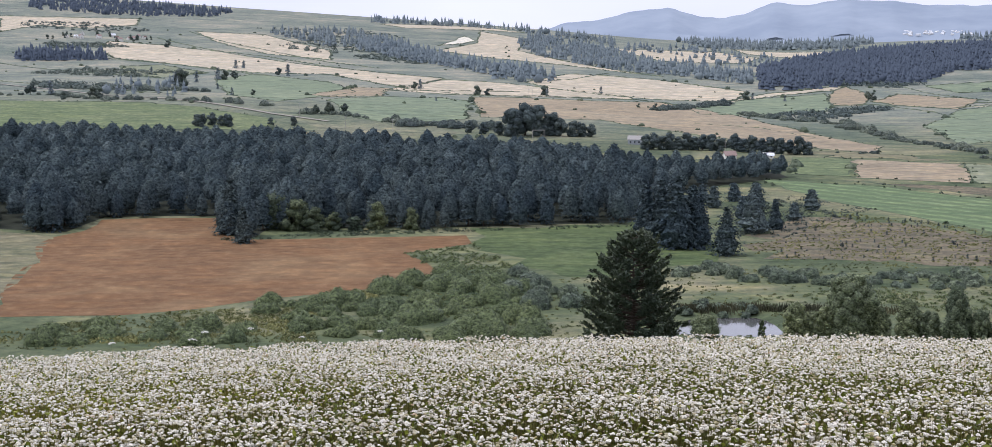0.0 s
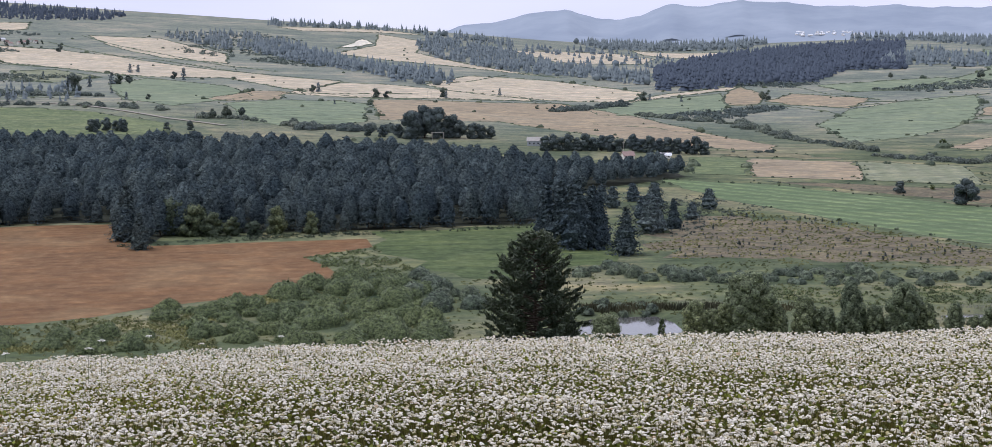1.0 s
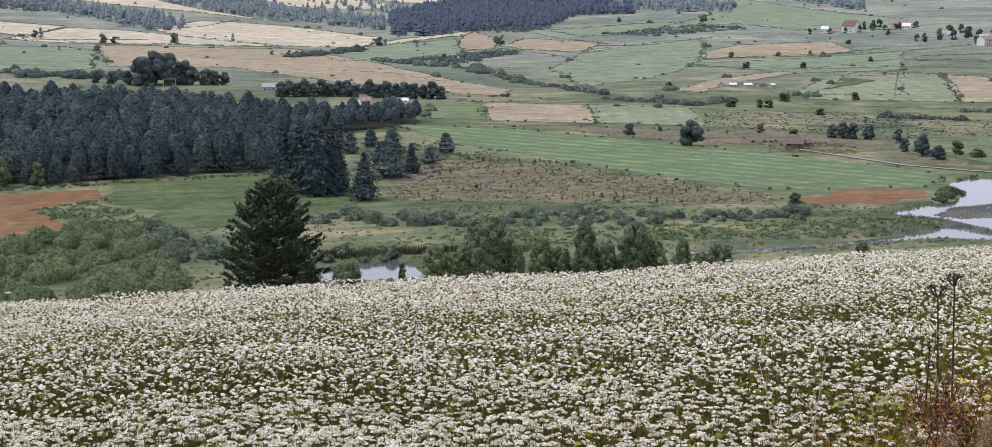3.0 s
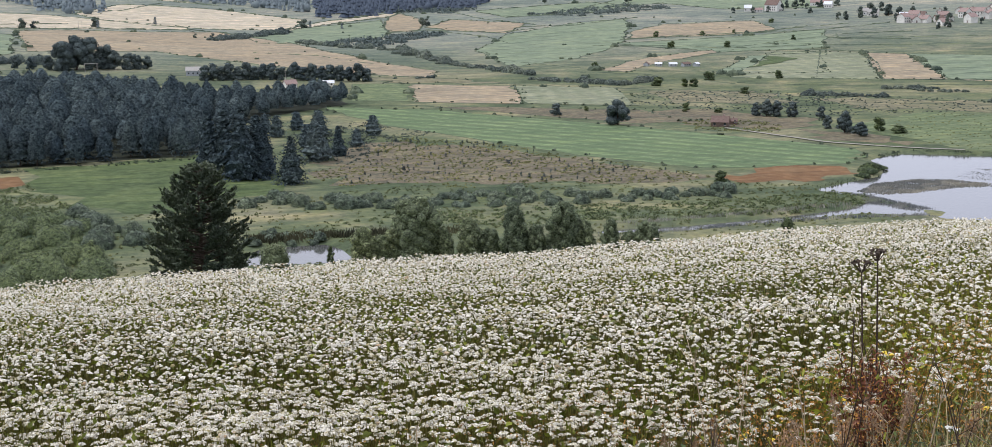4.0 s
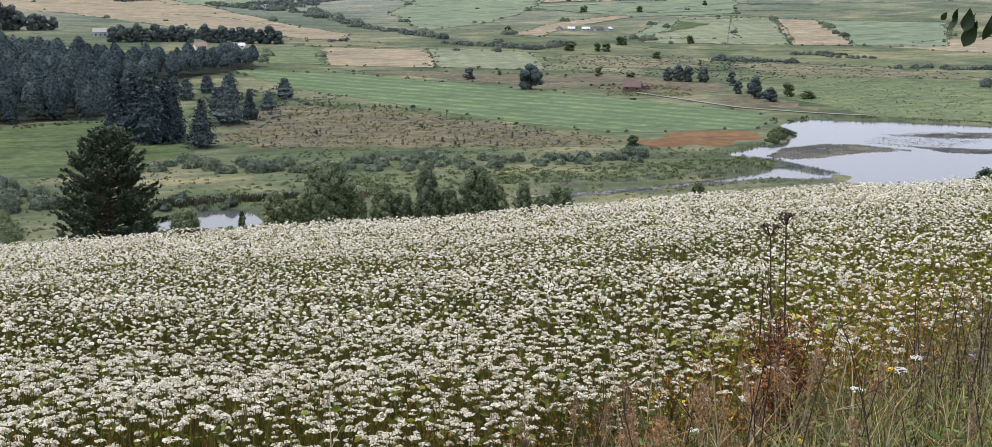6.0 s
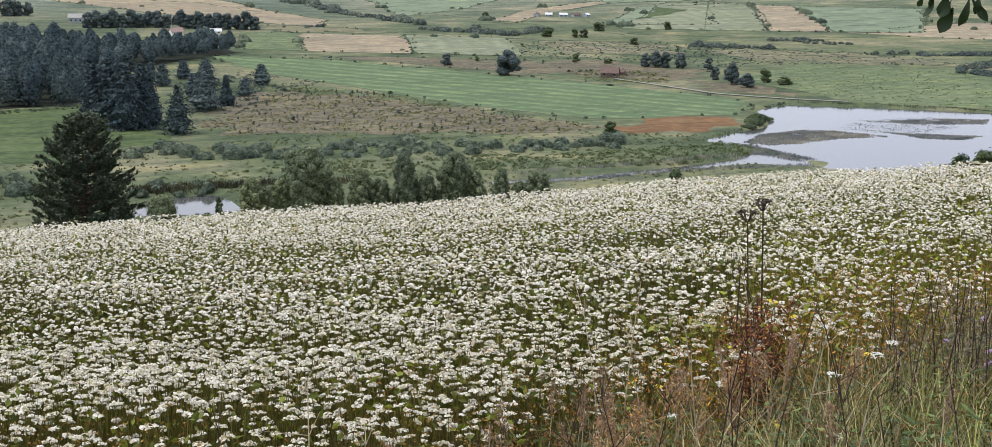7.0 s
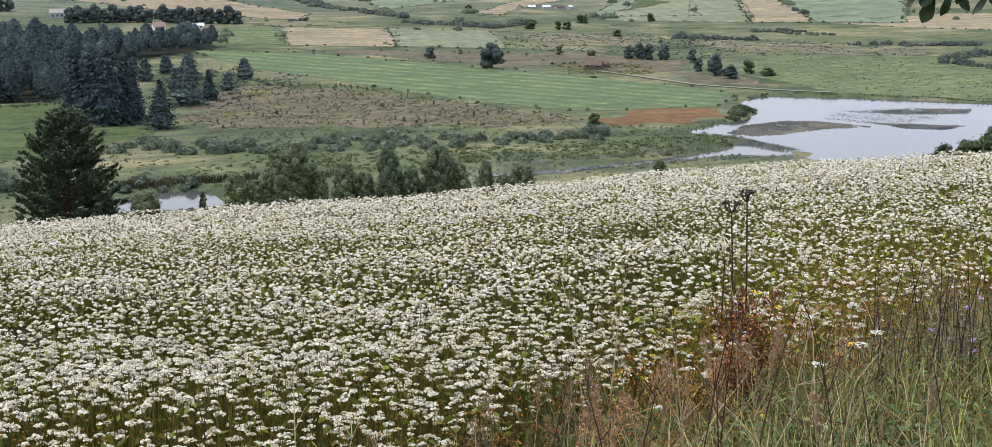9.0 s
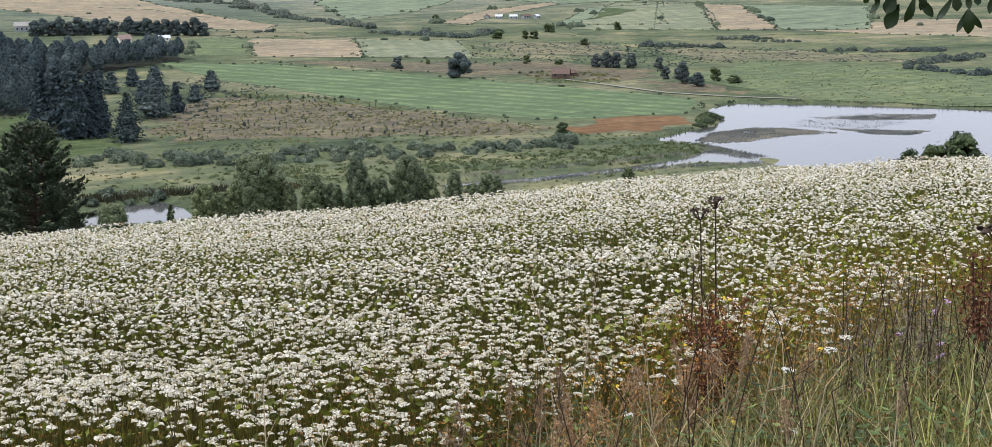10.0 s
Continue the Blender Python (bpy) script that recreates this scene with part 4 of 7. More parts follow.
def birch_crown(rng, h, w, lobes, leaves, card, narrow=0.5):
    """An upright leafy crown down to the ground: many small lobes round a leader, widest below the middle."""
    c, n, solid = [], [], []
    for i in range(lobes):
        s = 0.06 + 0.88 * ((i + rng.uniform(-0.4, 0.4)) / lobes)
        out = rng.uniform(0.72, 1.15) * 0.5 * w * float(np.interp(s, [0, 0.15, 0.4, 0.7, 0.9, 1.0], [0.72, 0.9, 1.0, 0.9 - 0.35 * narrow, 0.55 - 0.25 * narrow, 0.12]))
        rad = w * rng.uniform(0.11, 0.17) * (0.6 + 0.4 * out / (0.5 * w))
        a, d = i * 2.39996, max(0.0, out - rad) * math.sqrt(rng.uniform(0.25, 1))
        mid = np.array([math.cos(a) * d, math.sin(a) * d, s * h])
        solid.append(lump(rng, mid, (rad * 0.8, rad * 0.8, rad * 0.9), 6, 3))
        k = int(leaves / lobes)
        way = unit(rng.normal(size=(k, 3)) + [0, 0, 0.3])
        c.append(mid + way * rad * rng.uniform(0.75, 1.35, (k, 1)) * [1, 1, 1.15])
        n.append(way)
    c, n = np.concatenate(c), np.concatenate(n)
    c[:, 2] = np.clip(c[:, 2], 0.02 * h, h)
    return stack([cards(rng, c, n, card * 0.6, card), *solid])


def mound_crown(rng, h, w, lobes, leaves, card, core=True):
    """A willow bush: low overlapping domes down to the ground."""
    c, n, solid = [], [], []
    for i in range(lobes):
        a, d = rng.uniform(0, 2 * math.pi), math.sqrt(rng.random()) * 0.33 * w
        rad, tall = rng.uniform(0.2, 0.34) * w, h * rng.uniform(0.6, 1.0) * (1 - 0.5 * (d / (0.34 * w)) ** 2)
        tall = min(tall, 1.15 * rad)
        k = int(leaves / lobes)
        way = unit(rng.normal(size=(k, 3)))
        way[:, 2] = np.abs(way[:, 2])
        if core:
            solid.append(lump(rng, (math.cos(a) * d, math.sin(a) * d, 0), (rad * 0.86, rad * 0.86, tall * 0.87), *((11, 6) if leaves > 500 else (7, 3)), 0.0, 0.12))
        c.append(np.array([math.cos(a) * d, math.sin(a) * d, 0]) + way * [rad, rad, tall] * rng.uniform(0.88, 1.06, (k, 1)))
        n.append(way)
    c, n = np.concatenate(c), np.concatenate(n)
    side = np.stack([-n[:, 1], n[:, 0], np.zeros(len(n))], 1)
    return stack([cards(rng, c, n, card * 0.55, card, unit(np.cross(side, n) + [0, 0, 0.2]), 0.14), *solid])


def trunk_mesh(name, rng, h, thick, sticks=(), stick_thick=0.05):
    s = np.linspace(0, 1, 7)
    line = np.stack([np.cumsum(rng.normal(0, 0.01 * h, 7)), np.cumsum(rng.normal(0, 0.01 * h, 7)), s * h], 1)
    line[0, :2] = 0
    line[:, 2] -= 0.3
    pieces = [tube(line, thick * (1.15 - s) + 0.01, 7)]
    for a, b in sticks:
        pieces.append(tube([a, (a + b) / 2 + [0, 0, -0.03 * np.linalg.norm(b - a)], b], np.array([1, 0.6, 0.2]) * stick_thick, 4))
    return mesh_of(name, *stack(pieces), M_BARK, True)


class Stand:
    """A few tree shapes, set out as things of their own."""

    def __init__(self, name, label, category, group, shapes):
        self.protos, self.used = [], set()
        self.rng = np.random.default_rng(len(name) * 7 + len(label))
        for trunk, crown in shapes:
            e = tagged(new(name), label, category, group)
            part("trunk", trunk, e)
            part("crown", crown, e)
            self.protos.append(e)

    def put(self, x, y, tall, wide=None, which=None, sink=0.15, label=""):
        """tall, wide: factors on the shape's own size."""
        i = int(self.rng.integers(len(self.protos))) if which is None else which
        m = pose(x, y, ground_at(x, y) - sink, 0, 0, float(self.rng.uniform(0, 360))) @ Matrix.Diagonal((wide or tall, wide or tall, tall, 1))
        e = self.protos[i]
        if i in self.used:
            e = copy_thing(e, m @ Matrix.Diagonal((1 / e.scale[0], 1 / e.scale[1], 1 / e.scale[2], 1)))
        else:
            self.used.add(i)
            e.matrix_basis = m
        return tagged(e, label)

    def done(self):
        for i, e in enumerate(self.protos):
            if i not in self.used:
                for o in (*e.children_recursive, e):
                    bpy.data.objects.remove(o)


def pine_shapes(count, seed, h, w, mat, whorls=11, limbs=6, tufts=5, card=0.55, **more):
    out = []
    for k in range(count):
        rng = np.random.default_rng(seed + k)
        crown, sticks = pine_crown(rng, h, w * rng.uniform(0.88, 1.12), whorls, limbs, tufts, card, **more)
        out.append((trunk_mesh("trunk", rng, h * 0.92, h * 0.016), mesh_of("crown", *crown, mat)))
    return out


def leaf_shapes(count, seed, h, w, mat, lobes=16, leaves=1100, card=0.4, mound=False):
    out = []
    for k in range(count):
        rng = np.random.default_rng(seed + k)
        crown = mound_crown(rng, h, w, lobes, leaves, card) if mound else leaf_crown(rng, h, w, lobes, leaves, card)
        out.append((trunk_mesh("trunk", rng, h * (0.35 if mound else 0.7), h * 0.025), mesh_of("crown", *crown, mat, True)))
    return out


# the dark pine beside the pond
def make_lone_pine(x, y, top):
    """A broad old pine: limbs that sweep up at their ends, each with brushes of needles."""
    rng = np.random.default_rng(21)
    base = ground_at(x, y) - 0.2
    h = top - base
    e = tagged(new("lone_pine"), "dark bushy pine standing alone beside the pond", "pine tree")
    sticks, c, along = [], [], []
    for i in range(230):
        s = 0.22 + 0.77 * (i + rng.uniform(-0.4, 0.4)) / 230
        reach = float(np.interp(s, [0.1, 0.35, 0.5, 0.62, 0.76, 0.88, 0.95, 1.0], [8.6, 10.2, 9.9, 8.8, 7.3, 5.2, 3.4, 1.0]))
        l = reach * rng.uniform(0.62, 1.08)
        a = i * 2.39996 + rng.uniform(-0.3, 0.3)
        out, up = np.array([math.cos(a), math.sin(a), 0.0]), np.array([0, 0, 1.0])
        foot = up * (s * h - 0.28 * l)
        q = np.linspace(0, 1, 5)[:, None]
        line = foot + out * l * q + up * l * (0.10 * q + 0.30 * q * q)
        sticks.append(tube(line, 0.13 * (1.1 - q[:, 0]) * (0.5 + l / 14), 4))
        for k in range(int(7 + 1.5 * l)):
            t = rng.uniform(0.3, 1.0) ** 0.75
            side = np.cross(out, up) * rng.normal(0, 0.75)
            way = unit(out * 0.75 + side + up * rng.uniform(0.15, 0.85))
            root = foot + out * l * t + up * l * (0.10 * t + 0.30 * t * t)
            long = rng.uniform(0.7, 1.7) * (1.2 - 0.4 * t)
            n = 9
            p = root + way * long * rng.uniform(0.15, 1.0, (n, 1)) + rng.normal(size=(n, 3)) * 0.13
            c.append(p)
            along.append(np.tile(way + up * 0.35, (n, 1)))
    c, along = np.concatenate(c), np.concatenate(along)
    leaves = cards(rng, c, rng.normal(size=c.shape) * 0.7 + [0, 0, 0.7], 0.15, 0.44, along)
    s = np.linspace(0, 1, 8)
    bole = np.stack([0.3 * np.sin(s * 4), 0.2 * np.sin(s * 3 + 1), s * h * 0.97], 1)
    part("trunk", mesh_of("trunk", *tube(bole, 0.5 * (1.08 - s), 8), M_BARK, True), e)
    part("limb", mesh_of("limb", *stack(sticks), M_BARK, True), e)
    part("crown", mesh_of("crown", *leaves, M_LONE), e)
    e.location = (x, y, base)


make_lone_pine(25.6, 273.8, 34.0)

# single firs and pines between the forest and the meadows: x, y, height
firs = Stand("fir_tree", "dark conical fir at the meadow's edge", "fir tree", "firs", pine_shapes(3, 40, 10.0, 6.4, M_FIR, 17, 10, 6, 0.3, bare=0.0, taper=1.5, lift=-0.1, vary=(0.85, 1.06), core=0.7))
for x, y, h in ((59.2, 481.9, 24.3), (55.1, 492.2, 21.8), (64.7, 485.0, 20.9), (72.9, 466.5, 15.7), (100.2, 530.0, 11.4), (-84.6, 494.0, 12.6), (-92.7, 516.3, 20.0), (-25.4, 529.5, 7.5), (51, 500, 20), (68, 493, 17)):
    firs.put(x, y, h / 10, h / 10 * 1.25)
meadow_pines = Stand("pine_tree", "dark green pine standing free on the heath", "pine tree", "pines on the heath", pine_shapes(3, 50, 10.0, 8.5, M_PINE, 11, 8, 7, 0.45, bare=0.02, taper=0.85, vary=(0.75, 1.1), core=0.72))
for x, y, h in ((90.4, 519.7, 14), (105, 597.3, 10.5), (99.7, 620.1, 8), (125.6, 588.5, 8.6), (87.8, 597, 9), (85.8, 615.3, 7.9), (94, 560, 9), (80, 600, 9), (112, 555, 7)):
    meadow_pines.put(x, y, h / 10, h / 10 * 1.3)

# the pine forest: the front rows as trees, the depth as one mass
FOREST = [(-197, 533), (-177, 526), (-152, 519), (-150, 551), (-149, 562), (-107, 565), (-93, 513), (-83, 506), (-82, 526), (-51, 530), (-10, 533), (50, 546), (62, 592), (87, 666), (143, 722), (142, 752), (100, 742), (68, 760), (38, 780), (5, 799), (-64, 814), (-174, 844), (-287, 863), (-360, 868), (-330, 560)]


def make_forest():
    rng = np.random.default_rng(31)
    shapes = []
    for k in range(8):
        r2 = np.random.default_rng(60 + k)
        crown = forest_crown(r2, 10.0, r2.uniform(6.0, 7.6), 12, 9, 7, 0.31, r2.uniform(0.03, 0.14), 0.34, 0.76, 0.12)
        shapes.append((trunk_mesh("trunk", r2, 9.2, 0.16), mesh_of("crown", *crown, M_PINE, True)))
    trees = Stand("forest_pine", "tall dark pine in the front rows of the forest", "pine tree", "forest front", shapes)
    x, y = rng.uniform(-340, 145, 9000), rng.uniform(505, 870, 9000)
    d = edge_distance(FOREST, x, y)
    ok = (d > 0.5) & (x > -0.4 * y)
    x, y, d = x[ok], y[ok], d[ok]
    kept = []
    grid = {}
    for i in range(len(x)):
        gap = 5.6 if d[i] < 12 else 8.2 if y[i] < 700 else 7.2
        cell = (int(x[i] // 6), int(y[i] // 6))
        near = [q for a in (-1, 0, 1) for b in (-1, 0, 1) for q in grid.get((cell[0] + a, cell[1] + b), ())]
        if all((x[i] - x[q]) ** 2 + (y[i] - y[q]) ** 2 > gap * gap for q in near):
            grid.setdefault(cell, []).append(i)
            kept.append(i)
    front = np.array([y[i] < 600 and d[i] < 14 and -215 < x[i] < 75 for i in kept])
    mass = []
    low = []
    for k in range(6):
        r2 = np.random.default_rng(80 + k)
        low.append(forest_crown(r2, 10.0, 7.4, 9, 8, 4, 0.40, 0.28, 0.5, 0.82))
    far_low = [forest_crown(np.random.default_rng(90 + k), 10.0, 7.6, 6, 7, 3, 0.46, 0.4, 0.55, 0.86) for k in range(6)]
    for i, f in zip(kept, front):
        h = rng.triangular(9.5, 15.0, 19.5) * (0.82 + 0.18 * min(1, d[i] / 10)) * (1 - 0.25 * np.clip((x[i] - 30) / 50, 0, 1))
        if f:
            trees.put(x[i], y[i], h / 10, h / 10 * rng.uniform(0.85, 1.1))
            continue
        v, q = (far_low if y[i] > 650 and x[i] < 40 else low)[int(rng.integers(6))]
        a = rng.uniform(0, 6.28)
        w = h / 10 * rng.uniform(0.85, 1.1)
        vx, vy = v[:, 0] * math.cos(a) - v[:, 1] * math.sin(a), v[:, 0] * math.sin(a) + v[:, 1] * math.cos(a)
        mass.append((np.stack([x[i] + vx * w, y[i] + vy * w, ground_at(x[i], y[i]) + v[:, 2] * h / 10], 1), q))
    trees.done()
    ob = tagged(new("pine_forest"), "dense dark green pine forest across the valley", "forest", kind="stuff")
    part("crown", mesh_of("crown", *stack(mass), M_PINE, True), ob)
    # Litter colour is darkened to stand in for shade between the trunks.
    litter = plain("shaded_needle_litter", (0.022, 0.027, 0.018), (0.045, 0.05, 0.032), 0.4, 0.95, 0.05)
    sheet("forest_floor", [(a, b + 3) for a, b in FOREST], litter, "needle litter under the pines, darkened for forest shade", "ground", 0.08, 12)


make_forest()

# groves and single broad trees in the valley: x, y, height, width
broad = Stand("broad_tree", "round-crowned dark leafy tree in the valley", "tree", "valley trees", leaf_shapes(4, 100, 10.0, 9.5, M_LEAF, 18, 520, 0.45))
for x, y, h, w in ( (323.5, 533, 5.8, 6), (327.7, 524.2, 3.6, 7.5), (282.8, 632.8, 4.3, 5), (295.5, 624.5, 2.5, 5), (202.1, 423.9, 4, 6), (240.9, 652.6, 2.4, 3),
                   
                   (370.2, 796.7, 5.6, 8), (414.1, 794.5, 5.2, 6), (327.1, 771.8, 5.4, 8), (338.8, 760.5, 5, 5), (343.8, 759.4, 5, 6), (351, 710, 4, 6), (340, 905, 5, 5), (490, 1159, 5, 7), (461, 1061, 5.5, 7), (529, 1153, 4, 6), (499, 1042, 5, 7), (572, 1075, 4, 5), (560, 1157, 3.5, 4), (637, 1239, 4, 6)):
    broad.put(x, y, h / 10, w / 9.5)
groves = Stand("grove_tree", "dark tall tree of a valley grove", "tree", "groves", leaf_shapes(3, 120, 10.0, 9.0, M_GROVE, 24, 800, 0.36) + pine_shapes(2, 130, 10.0, 7.5, M_FIR, 8, 6, 4, 0.7, core=0.8))
for x, y, h in ((10, 960, 19), (18.9, 967, 21), (27, 968, 20), (35.6, 972.8, 16), (42, 970, 12), (49.9, 969, 11), (56, 972, 10), (62.5, 973, 8.5), (2, 965, 9), (-8, 968, 8), (-18, 975, 8), (-190, 960, 9), (-193, 962, 8), (-184, 967, 8.6), (-173, 963, 9), (-178, 965, 7), (-147, 974, 5.5), (-133, 978, 6.5)):
    groves.put(x, y, h / 10, h / 10 * 1.1, which=int(y) % 3)
for x, y, h, w in ((232.8, 591.7, 10.8, 12.5), (221.3, 638.7, 5.5, 6.5), (304.8, 605.8, 6, 6), (307.9, 601.4, 7.8, 7), (312.2, 599.5, 7.5, 7), (317.3, 594.8, 7, 6.5), (326.5, 585.2, 5.5, 5.5), (309.2, 548.7, 5.8, 5.5), (307.4, 532.1, 9, 7.5), (307.5, 520.1, 5.8, 7.5)):
    groves.put(x, y, h / 10, w / 9, which=int(x) % 3)
for i in range(19):
    groves.put(90 + i * 4.9 + (3 if i > 9 else 0), 894 - max(0, i - 7) * 2.8, 0.95 + 0.14 * math.sin(i * 2.7), 1.15, which=i % 3)


edge_trees = Stand("edge_tree", "light green leafy tree at the forest edge", "tree", "forest edge trees", leaf_shapes(2, 180, 10.0, 8.5, M_WOODS, 20, 900, 0.4))
for x, y, h, w in ((-79, 530, 15.5, 12), (-72, 527, 13, 12), (-65, 525, 9, 10), (-42, 527, 10.5, 9), (-58, 526, 7, 8), (-50, 526, 6, 7), (-30, 528, 8.5, 7)):
    edge_trees.put(x, y, h / 10, w / 8.5)
edge_trees.done()


# hedges and stream-side bushes: each line a row of bushes
def hedge(line, tall, gap, seed, name="hedge", label="grey-green bushes lining a field boundary"):
    rng = np.random.default_rng(seed)
    p = np.array(line, float)
    s = np.concatenate([[0], np.cumsum(np.hypot(*np.diff(p, axis=0).T))])
    pieces = []
    q = 0.0
    while q < s[-1]:
        x, y = np.interp(q, s, p[:, 0]) + rng.normal(0, gap * 0.35), np.interp(q, s, p[:, 1]) + rng.normal(0, gap * 0.35)
        h = tall * rng.uniform(0.5, 1.15)
        v, f = mound_crown(rng, h, h * rng.uniform(1.5, 2.6), 4, 150 if s[-1] < 60 else 80, 0.05 * tall + 0.14)
        pieces.append((v + [x, y, ground_at(x, y) - 0.1], f))
        q += gap * rng.uniform(0.6, 1.5)
    ob = tagged(new(name), label, "hedge", "hedges", "stuff")
    part("crown", mesh_of("crown", *stack(pieces), M_HEDGE), ob)


hedge([(275.6, 836.7), (309.7, 783.9)], 5.5, 5, 1)
hedge([(309.7, 783.9), (344, 812)], 6, 5, 2)
hedge([(373.4, 692.5), (408.2, 665.9)], 4.2, 3.5, 3)
hedge([(434.3, 708.9), (461, 697)], 4, 4, 4)
hedge([(444.6, 691.3), (461.2, 675.8)], 3.6, 4, 5)
hedge([(205.5, 1259), (265.5, 1136.5), (266.5, 988.2), (284.5, 863.9)], 7, 8, 6, "stream_bushes", "grey-green willow bushes along a valley stream")
hedge([(137.1, 1277.6), (217.5, 1407)], 8, 7, 7, "stream_bushes", "grey-green willow bushes along a valley stream")
hedge([(443.4, 627.9), (457.4, 620.8)], 4, 4, 8)
hedge([(461.7, 611.1), (499.2, 599.7)], 4.2, 4, 9)
hedge([(428.6, 539.5), (439.3, 499.5)], 5, 4, 10)
hedge([(462.5, 564.1), (500.1, 569.5)], 5, 4, 11)
hedge([(436, 552), (480, 560)], 4.5, 5, 111)
hedge([(-385.8, 1161.4), (-348.2, 1167.4), (-300.3, 1117.4), (-228.2, 1112.4), (-166.1, 1076.2)], 6.5, 9, 12)
hedge([(-337.8, 1258.1), (-233.6, 1215)], 9, 9, 13)
hedge([(-135, 1047), (-98, 1036), (-50, 1010)], 6, 8, 14)
hedge([(-60, 1000), (-36, 1004.8), (6.8, 1000.4)], 9, 8, 15)
hedge([(203, 876), (222, 875)], 3.5, 6, 16)


# ---- far woods ----
def spruces(rng, xs, ys, tall, slim=0.3, leafy=0.12):
    """Simple ragged spruces, three skirts each."""
    out_v, out_f = [], []
    n = 7
    for x, y in zip(xs, ys):
        h = tall * rng.uniform(0.4, 1.15)
        z0 = ground_at(x, y)
        w = h * slim * rng.uniform(0.8, 1.2)
        if rng.random() < leafy:
            v, f = lump(rng, (x, y, z0 + h * 0.3), (h * 0.38, h * 0.38, h * 0.36), 7, 3, -0.8, 0.22)
            out_v.append(v)
            out_f.append(np.concatenate([f[:, :3], f[:, [0, 2, 3]]]))
            continue
        for lo, hi, wide in ((0.06, 0.55, 1.0), (0.32, 0.8, 0.72), (0.6, 1.0, 0.42)):
            a = np.arange(n) * 6.283 / n + rng.uniform(0, 6)
            rr = w * 0.5 * wide * rng.uniform(0.7, 1.3, n) * 1.7
            v = np.concatenate([np.stack([x + rr * np.cos(a), y + rr * np.sin(a), z0 + h * (lo + rng.uniform(-0.05, 0.05, n))], 1), [[x, y, z0 + h * hi]]])
            out_v.append(v)
            out_f.append(np.stack([np.arange(n), (np.arange(n) + 1) % n, np.full(n, n)], 1))
    return stack(list(zip(out_v, out_f)))


def wood(poly, count, tall, seed, label, mat=None, slim=0.3):
    rng = np.random.default_rng(seed)
    px, py = zip(*poly)
    x, y = rng.uniform(min(px), max(px), count * 6), rng.uniform(min(py), max(py), count * 6)
    ok = edge_distance(poly, x, y) > -6
    x, y = x[ok][:count], y[ok][:count]
    ob = tagged(new("spruce_wood"), label, "forest", "far woods", "stuff")
    part("crown", mesh_of("crown", *spruces(rng, x, y, tall, slim), mat or M_HAZED, True), ob)


HILL = "haze-blue spruce wood on the far hillside"
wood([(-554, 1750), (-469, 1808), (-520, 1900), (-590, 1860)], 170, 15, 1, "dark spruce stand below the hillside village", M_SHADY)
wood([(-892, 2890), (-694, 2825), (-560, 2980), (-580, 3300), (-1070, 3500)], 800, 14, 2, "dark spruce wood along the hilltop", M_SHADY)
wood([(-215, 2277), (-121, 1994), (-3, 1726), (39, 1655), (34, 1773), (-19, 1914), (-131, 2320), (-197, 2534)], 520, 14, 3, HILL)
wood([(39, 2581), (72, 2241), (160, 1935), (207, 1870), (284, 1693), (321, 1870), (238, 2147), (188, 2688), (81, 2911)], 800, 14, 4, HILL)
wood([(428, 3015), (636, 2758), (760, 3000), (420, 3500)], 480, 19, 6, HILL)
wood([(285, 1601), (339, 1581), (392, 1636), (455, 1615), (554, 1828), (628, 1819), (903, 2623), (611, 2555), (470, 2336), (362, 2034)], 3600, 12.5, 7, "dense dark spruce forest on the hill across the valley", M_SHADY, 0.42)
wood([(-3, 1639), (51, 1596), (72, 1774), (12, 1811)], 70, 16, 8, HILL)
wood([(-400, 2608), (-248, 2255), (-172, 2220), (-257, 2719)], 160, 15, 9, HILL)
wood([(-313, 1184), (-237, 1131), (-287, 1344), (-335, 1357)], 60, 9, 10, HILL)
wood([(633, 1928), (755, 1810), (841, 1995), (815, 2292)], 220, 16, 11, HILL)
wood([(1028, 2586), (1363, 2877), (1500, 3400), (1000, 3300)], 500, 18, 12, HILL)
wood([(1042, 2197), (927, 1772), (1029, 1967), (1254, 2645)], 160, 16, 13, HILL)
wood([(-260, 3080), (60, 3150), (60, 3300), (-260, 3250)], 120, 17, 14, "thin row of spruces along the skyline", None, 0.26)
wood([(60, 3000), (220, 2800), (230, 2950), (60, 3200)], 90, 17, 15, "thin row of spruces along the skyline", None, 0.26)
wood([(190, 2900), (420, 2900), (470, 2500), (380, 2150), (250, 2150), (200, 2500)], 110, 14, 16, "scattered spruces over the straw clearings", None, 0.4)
hill_trees = Stand("hill_tree", "single dark tree on the far pastures", "tree", "hill trees", leaf_shapes(3, 160, 10.0, 9.0, M_HEDGE, 8, 160, 0.8) + pine_shapes(2, 170, 10.0, 4.5, M_HAZED, 8, 6, 3, 0.9, bare=0.04, taper=1.3))
